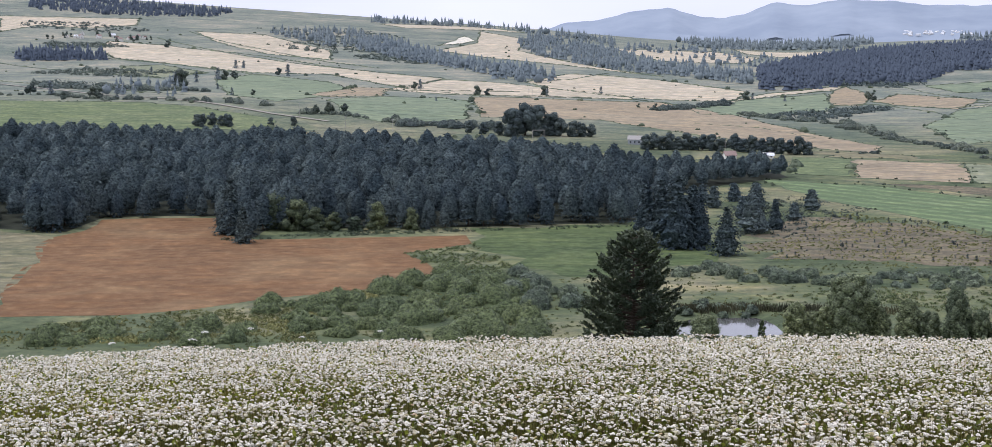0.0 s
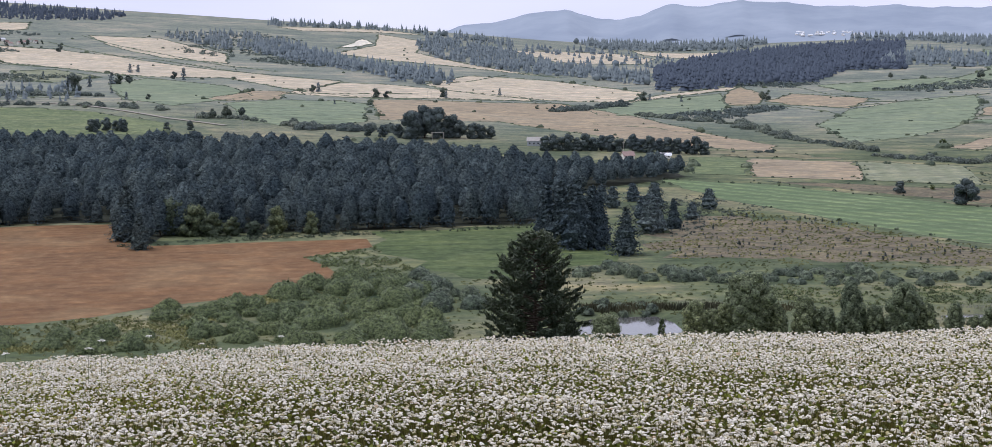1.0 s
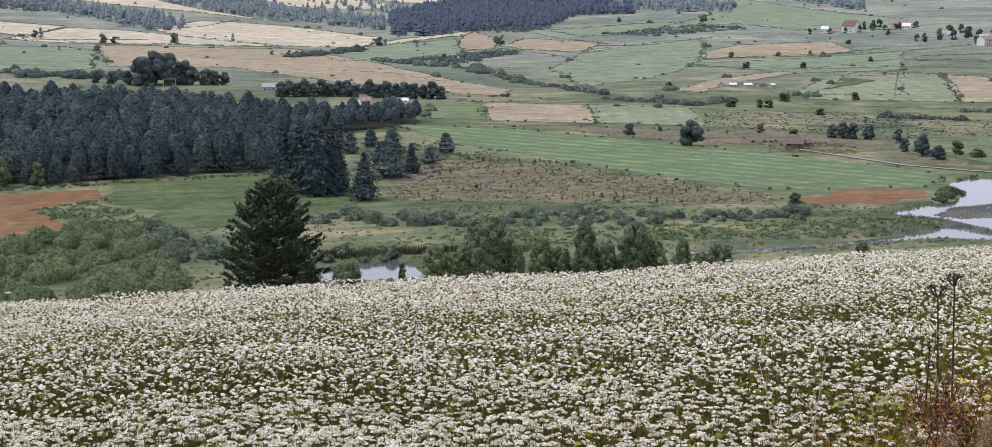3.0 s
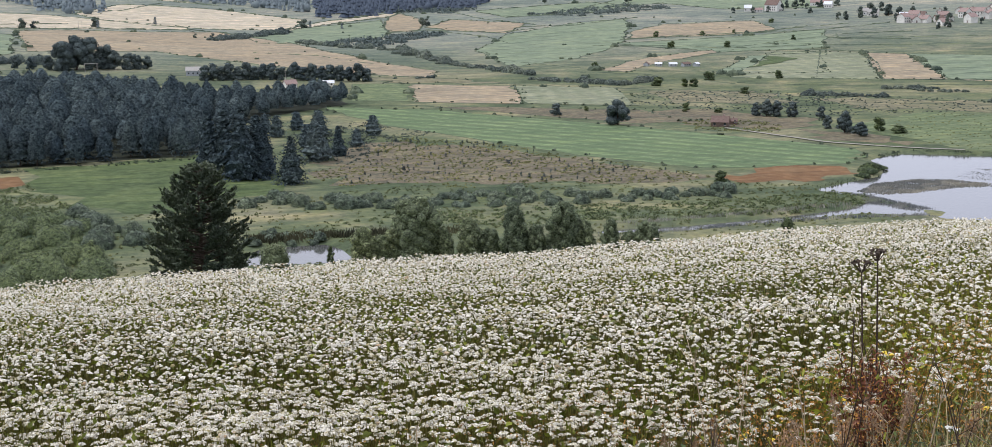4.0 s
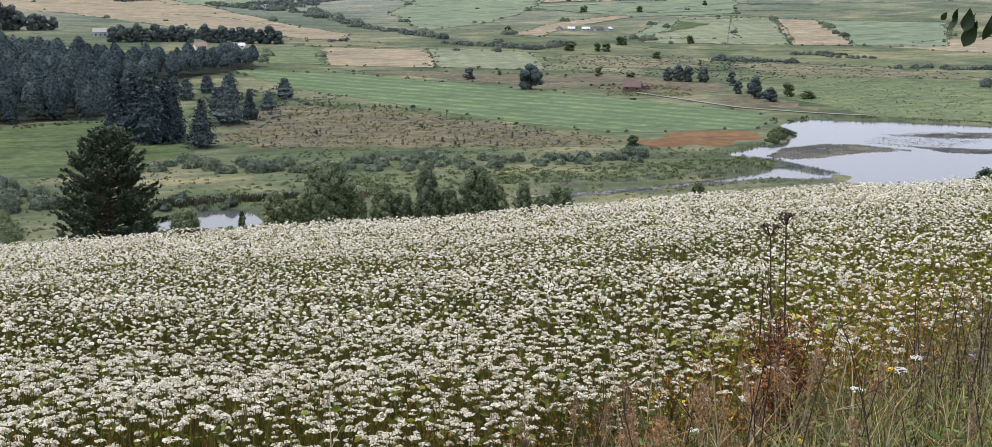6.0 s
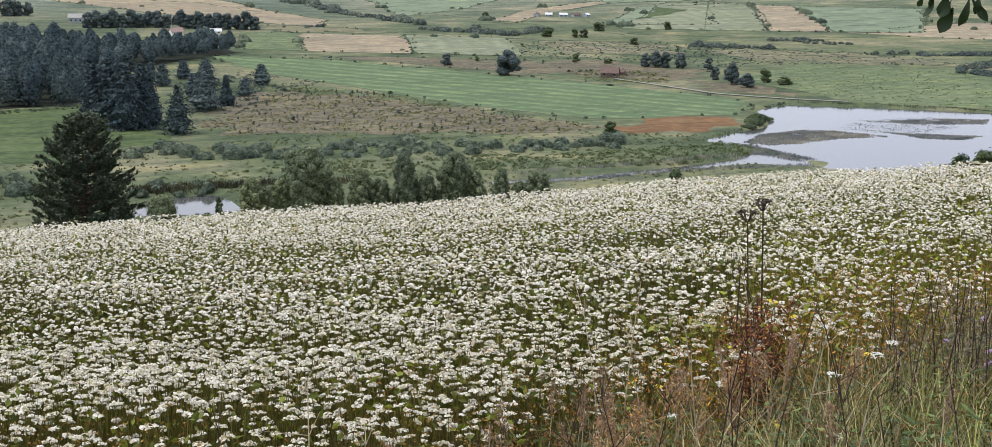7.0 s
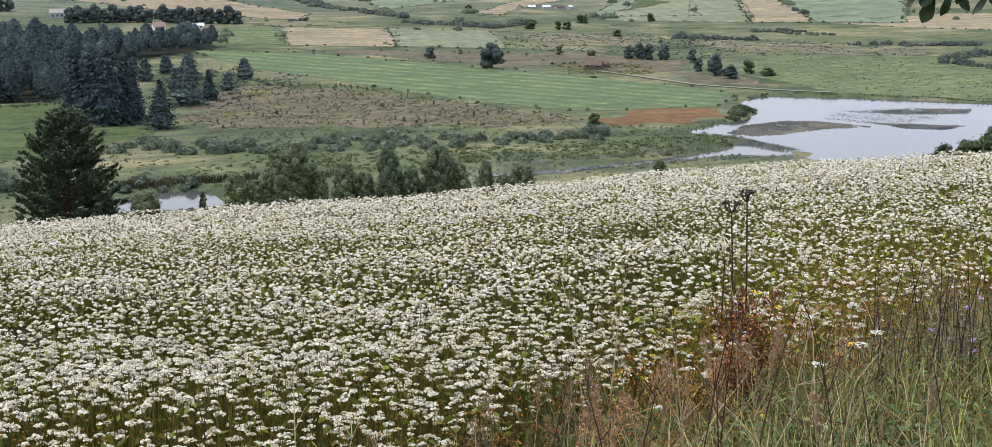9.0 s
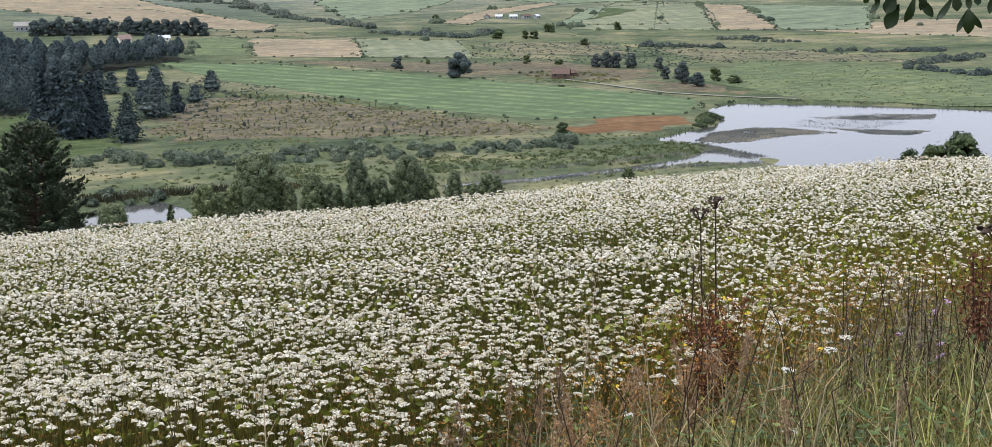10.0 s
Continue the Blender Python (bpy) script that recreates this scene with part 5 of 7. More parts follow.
for x, y, h in ((-349, 1515, 8), (-270, 1282, 16), (-276, 1288, 13), (-274, 1367, 10), (-264, 1420, 12), (-258, 1425, 10), (-250, 1430, 9), (-293, 1685, 10), (-285, 1690, 9), (-227, 1562, 8), (-214, 1539, 12), (-462, 2112, 11), (-236, 1267, 5), (-208, 1176, 6), (-192, 1182, 5), (-348, 1167, 11), (-363, 1166, 10), (-306, 1131, 9), (-300, 1128, 9), (-324, 1117, 6), (-287, 1131, 8), (-117, 1047, 9), (-107, 1051, 8), (-126, 1043, 7), (-17, 1351, 8.6), (-8, 1358, 6), (45, 1404, 8), (48, 1400, 7), (104, 1480, 7.5), (-71, 1401, 9), (-76, 1398, 7), (-49, 1222, 4), (125, 1309, 4), (139, 1303, 5), (245, 1462, 9), (252, 1466, 7), (278, 1437, 6), (351, 1407, 9), (356, 1412, 8), (639, 1594, 10), (555, 1644, 7)):
    hill_trees.put(x, y, h / 10)


# the wet ground between the slope and the fields: willow bushes
bushes = Stand("willow_bush", "rounded grey-green willow bush on the wet valley floor", "bush", "willow bushes", leaf_shapes(5, 200, 4.0, 8.0, M_WILLOW, 7, 2000, 0.14, True))


sallows = Stand("sallow_bush", "dense round dark green sallow bush along the stream", "bush", "sallow bushes", leaf_shapes(4, 210, 5.0, 8.0, M_SALLOW, 5, 1200, 0.15, True))


def bush_patch(poly, count, lo, hi, seed, stand=None, steep=1.0):
    rng = np.random.default_rng(seed)
    px, py = zip(*poly)
    done = []
    for _ in range(count * 40):
        x, y = rng.uniform(min(px), max(px)), rng.uniform(min(py), max(py))
        w = rng.uniform(lo, hi)
        if edge_distance(poly, np.array([x]), np.array([y]))[0] > 0 and all(math.hypot(x - a, y - b) > 0.44 * (w + c) for a, b, c in done):
            done.append((x, y, w))
            (stand or bushes).put(x, y, w / 8 * rng.uniform(0.95, 1.3) * steep, w / 8)
            if len(done) == count:
                break


bush_patch([(-52, 363), (-38, 390), (-17, 421), (8, 415), (9, 328), (-26, 328), (-47, 347)], 66, 8, 16, 1)
bush_patch([(-2, 405), (9, 428), (14, 395), (1, 388)], 9, 7, 12, 2, sallows)
bush_patch([(9, 392), (25, 390), (24, 374), (9, 370)], 6, 9, 13, 3, sallows)
bush_patch([(-103, 328), (-90, 330), (-92, 350), (-107, 343)], 8, 6, 10, 4)
bush_patch([(-80, 330), (-55, 328), (-59, 347), (-79, 347)], 12, 6, 10, 5)
bush_patch([(-61, 365), (-36, 369), (-37, 382), (-59, 380)], 8, 6, 9, 6)
bush_patch([(46, 418), (60, 424), (76, 412), (97, 405), (100, 420), (62, 440)], 26, 6, 11, 7, sallows, 0.95)
bush_patch([(97, 407), (134, 401), (163, 399), (192, 395), (197, 406), (149, 416), (114, 427)], 60, 5, 10, 8, sallows, 0.95)
bush_patch([(46, 366), (65, 367), (68, 373), (49, 378)], 9, 4, 6, 9, sallows)
bushes.done(), sallows.done()

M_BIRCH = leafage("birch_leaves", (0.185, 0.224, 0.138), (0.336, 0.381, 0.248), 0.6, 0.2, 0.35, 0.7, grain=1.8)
# young birches and alders on the near bank: x, y, crown top height above the lake, width
bank_shapes = []
for k, narrow in enumerate((-0.5, -0.1, 0.4, 0.7)):
    br = np.random.default_rng(220 + k)
    bank_shapes.append((trunk_mesh("trunk", br, 8.0, 0.14), mesh_of("crown", *birch_crown(br, 10.0, 7.0, 54, 3200, 0.18, narrow), M_BIRCH, True)))
bank = Stand("bank_birch", "light green young birch on the near bank", "tree", "bank trees", bank_shapes)
for x, y, top, w, kind in ((67.5, 330, 10.6, 6.5, 1), (72, 329.5, 8.6, 5, 0), (79.6, 328.5, 17.2, 12.5, 0), (74, 329, 10, 6, 1), (86, 327, 10, 6, 2), (91.5, 325.4, 12.3, 7.5, 2), (96, 324, 9.6, 6, 0), (101.3, 322.5, 15.9, 8, 3), (106.5, 321, 10.5, 6, 1), (112.3, 318.8, 15.9, 9.5, 1), (117, 317, 11.6, 7, 3), (122.5, 315, 12.0, 6.5, 3), (130.3, 312, 11.2, 7.5, 0), (126, 313, 9.3, 5, 1)):
    z = ground_at(x, y)
    bank.put(x, y, (top - z) / 10, w / 6.0, which=kind)
pond_bush = Stand("pond_bush", "yellow-green willow bush on the pond's near bank", "bush", "", [(trunk_mesh("trunk", np.random.default_rng(9), 1.5, 0.06), mesh_of("crown", *birch_crown(np.random.default_rng(9), 5.0, 8.0, 30, 2200, 0.2, 0.0), M_BIRCH))])
pond_bush.put(48.5, 338, (6.0 - ground_at(48.5, 338)) / 5, 1.15)
sapling = Stand("pond_sapling", "thin young birch at the pond's edge", "tree", "", [(trunk_mesh("trunk", np.random.default_rng(8), 4, 0.05), mesh_of("crown", *birch_crown(np.random.default_rng(8), 5.0, 3.0, 22, 700, 0.18, 0.8), M_LEAF))])
sapling.put(61.0, 336, (5.6 - ground_at(61.0, 336)) / 5, 0.9)
broad.done(), groves.done(), firs.done(), meadow_pines.done(), hill_trees.done(), bank.done()


# ---- buildings ----
M_WALL = plain("limewashed_wall", (0.62, 0.60, 0.55), (0.80, 0.78, 0.73), 0.6, 0.85, 0.01)
M_WOOD = plain("weathered_boards", (0.13, 0.09, 0.075), (0.23, 0.165, 0.135), 1.2, 0.85, 0.02)
M_GREY_WALL = plain("grey_render", (0.33, 0.35, 0.37), (0.46, 0.48, 0.50), 0.6, 0.85, 0.01)
M_TILE = plain("red_roof_tiles", (0.27, 0.19, 0.165), (0.38, 0.28, 0.25), 1.5, 0.8, 0.03)
M_RUST = plain("rusty_roof", (0.13, 0.088, 0.074), (0.215, 0.15, 0.125), 1.0, 0.75, 0.02)
M_TIN = plain("pale_tin_roof", (0.62, 0.64, 0.66), (0.80, 0.81, 0.82), 0.8, 0.5, 0.01)
M_PANE = plain("dark_window", (0.03, 0.035, 0.04), (0.06, 0.07, 0.08), 1.0, 0.2, 0.0, 0.5)
M_POST = plain("grey_post", (0.30, 0.28, 0.25), (0.45, 0.43, 0.40), 2.0, 0.85, 0.01)


def box(cx, cy, cz, sx, sy, sz):
    """A block with its middle at cx, cy and its foot at cz."""
    v = np.array([(x, y, z) for z in (cz, cz + sz) for x, y in ((cx - sx / 2, cy - sy / 2), (cx + sx / 2, cy - sy / 2), (cx + sx / 2, cy + sy / 2), (cx - sx / 2, cy + sy / 2))])
    return v, np.array([(0, 3, 2, 1), (4, 5, 6, 7), (0, 1, 5, 4), (1, 2, 6, 5), (2, 3, 7, 6), (3, 0, 4, 7)])


def make_house(name, label, wide, deep, eaves, ridge, wall, roof):
    """A gabled house: walls, two roof slopes, windows, a door and a chimney."""
    e = tagged(new(name), label, "house")
    w, d = wide / 2, deep / 2
    v = np.array([(-w, -d, -0.6), (w, -d, -0.6), (w, d, -0.6), (-w, d, -0.6), (-w, -d, eaves), (w, -d, eaves), (w, d, eaves), (-w, d, eaves), (-w, 0, ridge - 0.1), (w, 0, ridge - 0.1)])
    f = [(0, 1, 5, 4), (2, 3, 7, 6), (1, 2, 6, 5), (3, 0, 4, 7), (5, 6, 9, 9), (7, 4, 8, 8)]
    quads = [q if len(set(q)) == 4 else (q[0], q[1], q[2], q[0]) for q in f[:4]]
    bm = bmesh.new()
    bv = [bm.verts.new(p) for p in v]
    for q in quads:
        bm.faces.new([bv[i] for i in q])
    bm.faces.new([bv[i] for i in (5, 6, 9)])
    bm.faces.new([bv[i] for i in (7, 4, 8)])
    me = bpy.data.meshes.new("wall")
    bm.to_mesh(me)
    bm.free()
    me.materials.append(wall)
    part("wall", me, e)
    over, th = 0.45, 0.16
    for s in (-1, 1):
        slope = (ridge - eaves) / d
        lo = (s * (d + over), eaves - over * slope)
        p = [(-w - over, lo[0], lo[1]), (w + over, lo[0], lo[1]), (w + over, 0, ridge), (-w - over, 0, ridge)]
        r = np.array(p + [(a, b, c + th) for a, b, c in p])
        part("roof_slope", mesh_of("roof_slope", r, [(0, 3, 2, 1), (4, 5, 6, 7), (0, 1, 5, 4), (1, 2, 6, 5), (2, 3, 7, 6), (3, 0, 4, 7)], roof), e)
    for x in np.linspace(-w * 0.62, w * 0.62, max(2, int(wide / 2.6))):
        for z in ([0.9] if eaves < 4 else [0.9, 3.3]):
            win = part("window", mesh_of("window", *box(x, -d - 0.02, z, 0.9, 0.1, 1.1), M_PANE), e)
            part("sill", mesh_of("sill", *box(x, -d - 0.08, z - 0.1, 1.1, 0.2, 0.08), M_WALL), win)
    part("door", mesh_of("door", *box(w + 0.02, 0, 0, 0.1, 1.0, 2.0), M_WOOD), e)
    part("chimney", mesh_of("chimney", *box(w * 0.4, 0.5, ridge - 0.8, 0.6, 0.6, 1.5), M_TILE), e)
    return e


def set_down(e, x, y, turn, size=1.0):
    e.matrix_basis = pose(x, y, ground_at(x, y), 0, 0, turn) @ Matrix.Diagonal((size, size, size, 1))


set_down(make_house("cottage", "small red-brown timber cottage beside the gravel road", 7.0, 5.0, 2.3, 4.4, M_WOOD, M_RUST), 271, 571, -32)
set_down(make_house("shed", "low weathered timber shed behind the cottage", 4.5, 3.0, 1.6, 2.5, M_WOOD, M_RUST), 279, 577, -20)
set_down(make_house("farmhouse", "pale grey house beside the valley grove", 8.5, 6.5, 3.2, 5.2, M_GREY_WALL, M_POST), 87, 930, -10)
set_down(make_house("hut", "small hut with an orange-red roof by the trees", 6.5, 5.0, 2.4, 4.4, M_WALL, M_TILE), 131, 834, 15)
set_down(make_house("barn", "low white-roofed barn at the end of the trees", 7.0, 4.5, 2.0, 3.2, M_WALL, M_TIN), 153, 838, -8)
for i, (x, y, w, roof) in enumerate(((387, 911, 6, M_TIN), (395, 906, 7, M_TIN), (403, 903, 8, M_RUST), (409, 900, 5, M_TIN), (380, 915, 4, M_RUST))):
    set_down(make_house("farm_building", "small grey farm building among the far fields", w, 4.5, 2.3, 3.7, M_GREY_WALL, roof), x, y, 20 * i - 30, 0.72)
set_down(make_house("manor", "large white house with a dark brown roof above the fields", 15, 10, 6.5, 12.0, M_WALL, M_RUST), 710, 1377, -62, 1.0)
set_down(make_house("long_house", "long white building with a pale red roof", 22, 10, 4.0, 9.5, M_WALL, M_TILE), 785, 1418, -30, 0.9)
set_down(make_house("outhouse", "low tan outhouse beside the large white house", 9, 6, 2.6, 4.5, M_WALL, M_TILE), 690, 1372, -20)
for x, y, w, roof, turn in ((777, 1386, 8, M_TIN, -40), (750, 1270, 9, M_POST, -20), (748, 1250, 10, M_POST, -30), (745, 1189, 11, M_TIN, -25), (689, 1392, 7, M_TIN, -30)):
    set_down(make_house("side_house", "pale house between the trees of the far village", w, 7.0, 3.6, 6.4, M_WALL, roof), x, y, turn)
villa = [make_house("village_house", "white village house with a red tiled roof", 9, 7.5, 3.4, 6.4, M_WALL, M_TILE), make_house("village_house", "pale village house with a dark rusty roof", 8, 7, 3.0, 5.8, M_WALL, M_RUST), make_house("village_house", "two-storey white village house with a red roof", 9, 8, 5.4, 8.4, M_WALL, M_TILE), make_house("village_house", "white village house with a pale tin roof", 9, 7.5, 3.4, 6.2, M_WALL, M_TIN)]
for e in villa:
    tagged(e, group="village houses")
village_trees = Stand("village_tree", "dark leafy tree between the village houses", "tree", "village trees", leaf_shapes(2, 190, 10.0, 8.5, M_HEDGE, 10, 160, 0.7))
spots_of = []
vr = np.random.default_rng(77)
for cx, cy, sx, sy, n in ((780, 1165, 55, 55, 22), (850, 1150, 60, 60, 14), (-590, 2250, 60, 60, 15)):
    for _ in range(n):
        spots_of.append((cx + float(vr.uniform(-sx, sx)), cy + float(vr.uniform(-sy, sy))))
for i, (x, y) in enumerate(spots_of):
    m = pose(x, y, ground_at(x, y), 0, 0, float(vr.uniform(0, 360))) @ Matrix.Scale(0.75 if x < 0 else 1.0, 4)
    if i < 3 or i == len(spots_of) - 1:
        villa[min(i, 3)].matrix_basis = m
    else:
        copy_thing(villa[i % 4 if x < 0 else i % 3], m)


for i in range(48):  # the white village at the foot of the mountains
    a, r = radians(float(vr.uniform(15.2, 17.6))), float(vr.uniform(4255, 4330))
    copy_thing(villa[3], pose(r * math.sin(a), r * math.cos(a), 70.5 + (r - 4261) * 0.14, 0, 0, float(vr.uniform(0, 360))) @ Matrix.Scale(1.0, 4))


for i in range(46):
    cx, cy, sx = ((790, 1165, 75) if i < 30 else (-590, 2250, 75))
    village_trees.put(cx + float(vr.uniform(-sx, sx)), cy + float(vr.uniform(-sx, sx)), float(vr.uniform(0.4, 0.85)))
for x, y, s in ((700, 1370, 0.6), (716, 1372, 0.75), (722, 1380, 0.5), (683, 1368, 0.6), (770, 1396, 0.6), (776, 1399, 0.7), (792, 1398, 0.55), (800, 1406, 0.7), (740, 1388, 0.5), (752, 1385, 0.6), (743, 1412, 0.8), (755, 1415, 0.9), (769, 1429, 0.9), (730, 1242, 1.0), (759, 1274, 1.1), (791, 1305, 0.9), (759, 1241, 1.1), (753, 1214, 1.0), (703, 1222, 0.8), (702, 1233, 0.7), (664, 1375, 0.6), (723, 1324, 0.6), (738, 1230, 0.9), (768, 1255, 1.0)):
    village_trees.put(x, y, s)
village_trees.done()


def make_pole(x, y, h):
    e = tagged(new("utility_pole"), "slim grey utility pole with a cross-arm", "utility pole", "utility poles")
    part("post", mesh_of("post", *tube([(0, 0, -0.5), (0, 0, h / 2), (0, 0, h)], [0.17, 0.14, 0.11], 6), M_POST), e)
    part("cross_arm", mesh_of("cross_arm", *box(0, 0, h - 0.7, 1.8, 0.12, 0.14), M_POST), e)
    for k in (-0.75, 0.0, 0.75):
        part("insulator", mesh_of("insulator", *tube([(k, 0, h - 0.56), (k, 0, h - 0.3)], [0.06, 0.04], 5), M_WALL), e)
    e.matrix_basis = pose(x, y, ground_at(x, y), 0, 0, 20)


for x, y, h in ((131, 850, 9), (184, 880, 8), (-67, 967, 8), (-98.6, 974.7, 8), (-136, 1031, 9), (-179, 1056, 9), (-227, 1076, 9), (29.5, 1339, 9), (32.5, 1341, 9)):
    make_pole(x, y, h)


def make_stand(x, y):
    e = tagged(new("timber_frame"), "pale open timber frame standing at the grove", "frame")
    for k in (-3.6, 3.6):
        part("post", mesh_of("post", *box(k, 0, -0.3, 0.35, 0.35, 5.8), M_POST), e)
    part("beam", mesh_of("beam", *box(0, 0, 5.4, 8.2, 0.4, 0.35), M_POST), e)
    e.matrix_basis = pose(x, y, ground_at(x, y), 0, 0, 0)


make_stand(27.0, 948)


# ---- hedgerows along the far field boundaries ----
def make_hedgerows():
    rng = np.random.default_rng(91)
    pieces = []
    for poly in FIELD_LINES:
        for (ax, ay), (bx, by) in zip(poly, poly[1:] + poly[:1]):
            length = math.hypot(bx - ax, by - ay)
            if rng.random() < 0.25 or length < 15:
                continue
            q = 0.0
            while q < length:
                x, y = ax + (bx - ax) * q / length + rng.normal(0, 1.5), ay + (by - ay) * q / length + rng.normal(0, 1.5)
                big = rng.random() < (0.07 if y > 720 else 0.0)
                h = rng.uniform(3, 6.5) if big else rng.uniform(0.6, 1.9)
                v, f = mound_crown(rng, h, h * rng.uniform(1.2, 2.2), 3, 40 if big else 12, 0.6 if big else 0.7, big)
                pieces.append((v + [x, y, ground_at(x, y)], f))
                q += rng.uniform(5, 16) * (1 + max(0, math.hypot(x, y) - 800) / 1200)
                if rng.random() < 0.05:
                    q += rng.uniform(15, 60)
    # scattered shrubs on the open pastures
    for _ in range(240):
        a, r = math.radians(rng.uniform(-20, 44)), rng.uniform(820, 2600)
        x, y, h = r * math.sin(a), r * math.cos(a), rng.uniform(1.2, 5) * (0.7 + r / 4000)
        v, f = mound_crown(rng, h, h * rng.uniform(0.9, 1.6), 2, 30, 0.5 + r / 3500)
        pieces.append((v + [x, y, ground_at(x, y)], f))
    ob = tagged(new("field_hedgerows"), "thin dark hedgerows and shrubs between the far fields", "hedgerow", kind="stuff")
    part("foliage", mesh_of("foliage", *stack(pieces), M_ROWS), ob)


BANKS = (
    [(492, 1006), (540, 990), (566, 956), (527, 873), (474, 776)],
    [(435, 1099), (478, 1064), (493, 1018)],
    [(494, 1030), (577, 1079), (614, 1085)],
    [(537, 1054), (579, 1014), (624, 985)],
    [(627, 1104), (606, 1063), (652, 1031)],
    [(631, 1102), (688, 1087)],
    [(594, 1167), (690, 1189)],
    [(454, 1149), (512, 1154), (600, 1156)],
    [(415, 1110), (502, 1030), (571, 1019), (681, 962)],
    [(567, 1151), (635, 1145), (718, 1171)],
    [(601, 1074), (655, 1048), (720, 1018)],
    [(467, 1160), (581, 1156), (645, 1186)],
    [(252, 807), (309, 757), (336, 696), (367, 653), (434, 611)],
    [(378, 775), (415, 740), (501, 710)],
    [(301, 896), (350, 857), (374, 767)],
    [(390, 809), (463, 760), (520, 733)],
    [(425, 1322), (470, 1307), (560, 1374)],
    [(312, 998), (343, 883), (393, 860)],
    [(535, 964), (431, 780)],
    [(169, 708), (218, 678), (263, 644), (276, 588)],
    [(146, 718), (169, 708)])
HILL_BANKS = (
    [(224, 623), (258, 564), (281, 524)],
    [(-475, 1831), (-371, 1742), (-254, 1561), (-157, 1425)],
    [(-520, 2307), (-389, 2075), (-304, 1975), (-195, 1767), (-100, 1647)],
    [(-511, 2507), (-421, 2302), (-328, 2132), (-206, 1867), (-138, 1775)],
    [(-177, 1600), (-85, 1388), (-19, 1339)],
    [(-452, 1361), (-329, 1245), (-240, 1168)],
    [(-567, 1711), (-458, 1583), (-385, 1506), (-317, 1431)],
    [(-25, 1325), (45, 1387), (130, 1421), (183, 1364)],
    [(-83, 1359), (22, 1431)],
    [(31, 1615), (83, 1686), (138, 1850)],
    [(291, 1358), (342, 1352), (366, 1239), (363, 1161)],
    [(342, 1352), (386, 1272), (433, 1301)],
    [(432, 1656), (424, 1459), (443, 1333)],
    [(151, 1128), (194, 1098), (216, 1005)])


def make_banks():
    """Low grassy banks and ditches that part the far fields."""
    rng = np.random.default_rng(8)
    pieces = []
    edges = [(a, b) for q in FIELD_LINES for a, b in zip(q, q[1:] + q[:1])]
    for q in (*BANKS, *HILL_BANKS):
        edges += list(zip(q, q[1:]))
    for (ax, ay), (bx, by) in edges:
        n = max(2, int(math.hypot(bx - ax, by - ay) / 4) + 1)
        s = np.linspace(0, 1, n)
        x, y = ax + (bx - ax) * s + rng.normal(0, 0.35, n), ay + (by - ay) * s + rng.normal(0, 0.35, n)
        far = np.clip((np.hypot(x, y) - 450) / 700, 0.25, 2)
        h, w = rng.uniform(0.1, 0.75, n) * far, rng.uniform(0.4, 1.1, n) * far
        z = ground_height(x, y)
        ux, uy = unit(np.array([[by - ay, ax - bx]]))[0]
        v = np.concatenate([np.stack([x - ux * w, y - uy * w, z], 1), np.stack([x, y, z + h], 1), np.stack([x + ux * w, y + uy * w, z], 1)])
        i = np.arange(n - 1)
        pieces.append((v, np.concatenate([np.stack([i + k * n, i + 1 + k * n, i + 1 + (k + 1) * n, i + (k + 1) * n], 1) for k in (0, 1)])))
    ob = tagged(new("field_banks"), "low dark grassy banks between the far fields", "field bank", kind="stuff")
    part("bank", mesh_of("bank", *stack(pieces), M_ROWS), ob)


M_ROWS = leafage("hedgerow_leaves", (0.095, 0.118, 0.085), (0.16, 0.185, 0.13), 0.8, 0.1, 0.0)
make_hedgerows()
make_banks()


# ---- young pines on the heath ----
HEATH = [(82, 490), (101, 505), (133, 582), (162, 553), (180, 500), (200, 457), (206, 434), (176, 432), (121, 455), (84, 454)]
young = Stand("young_pine", "knee-high young pine on the rusty heath", "pine tree", "young pines", pine_shapes(3, 300, 2.0, 1.5, M_FIR, 6, 6, 3, 0.2, bare=0.0, taper=1.2))
hr = np.random.default_rng(41)
placed = 0
while placed < 190:
    x, y = float(hr.uniform(80, 207)), float(hr.uniform(432, 584))
    if edge_distance(HEATH, np.array([x]), np.array([y]))[0] > 1.5:
        s = float(hr.triangular(0.2, 0.3, 0.85)) * (1.3 if y > 540 else 1.0)
        young.put(x, y, s, s * 1.1, sink=0.03)
        placed += 1


# ---- rank growth on the wet valley floor ----
def tussocks(poly, count, lo, hi, seed, mat, name, label, card=0.3, leaves=26):
    rng = np.random.default_rng(seed)
    px, py = zip(*poly)
    x, y = rng.uniform(min(px), max(px), count * 5), rng.uniform(min(py), max(py), count * 5)
    ok = (edge_distance(poly, x, y) > 0) & (ground_height(x, y) > 0.05) & (rng.random(len(x)) < 0.15 + 1.1 * patchy(x, y, 14, seed))
    x, y = x[ok][:count], y[ok][:count]
    z = ground_height(x, y)
    pieces = []
    for a, b, c in zip(x, y, z):
        h = rng.uniform(lo, hi)
        v, f = mound_crown(rng, h, h * rng.uniform(1.6, 3.2), 2, leaves, card, False)
        pieces.append((v + [a, b, c - 0.05], f))
    ob = tagged(new(name), label, "grass", kind="stuff")
    part("clump", mesh_of("clump", *stack(pieces), mat), ob)


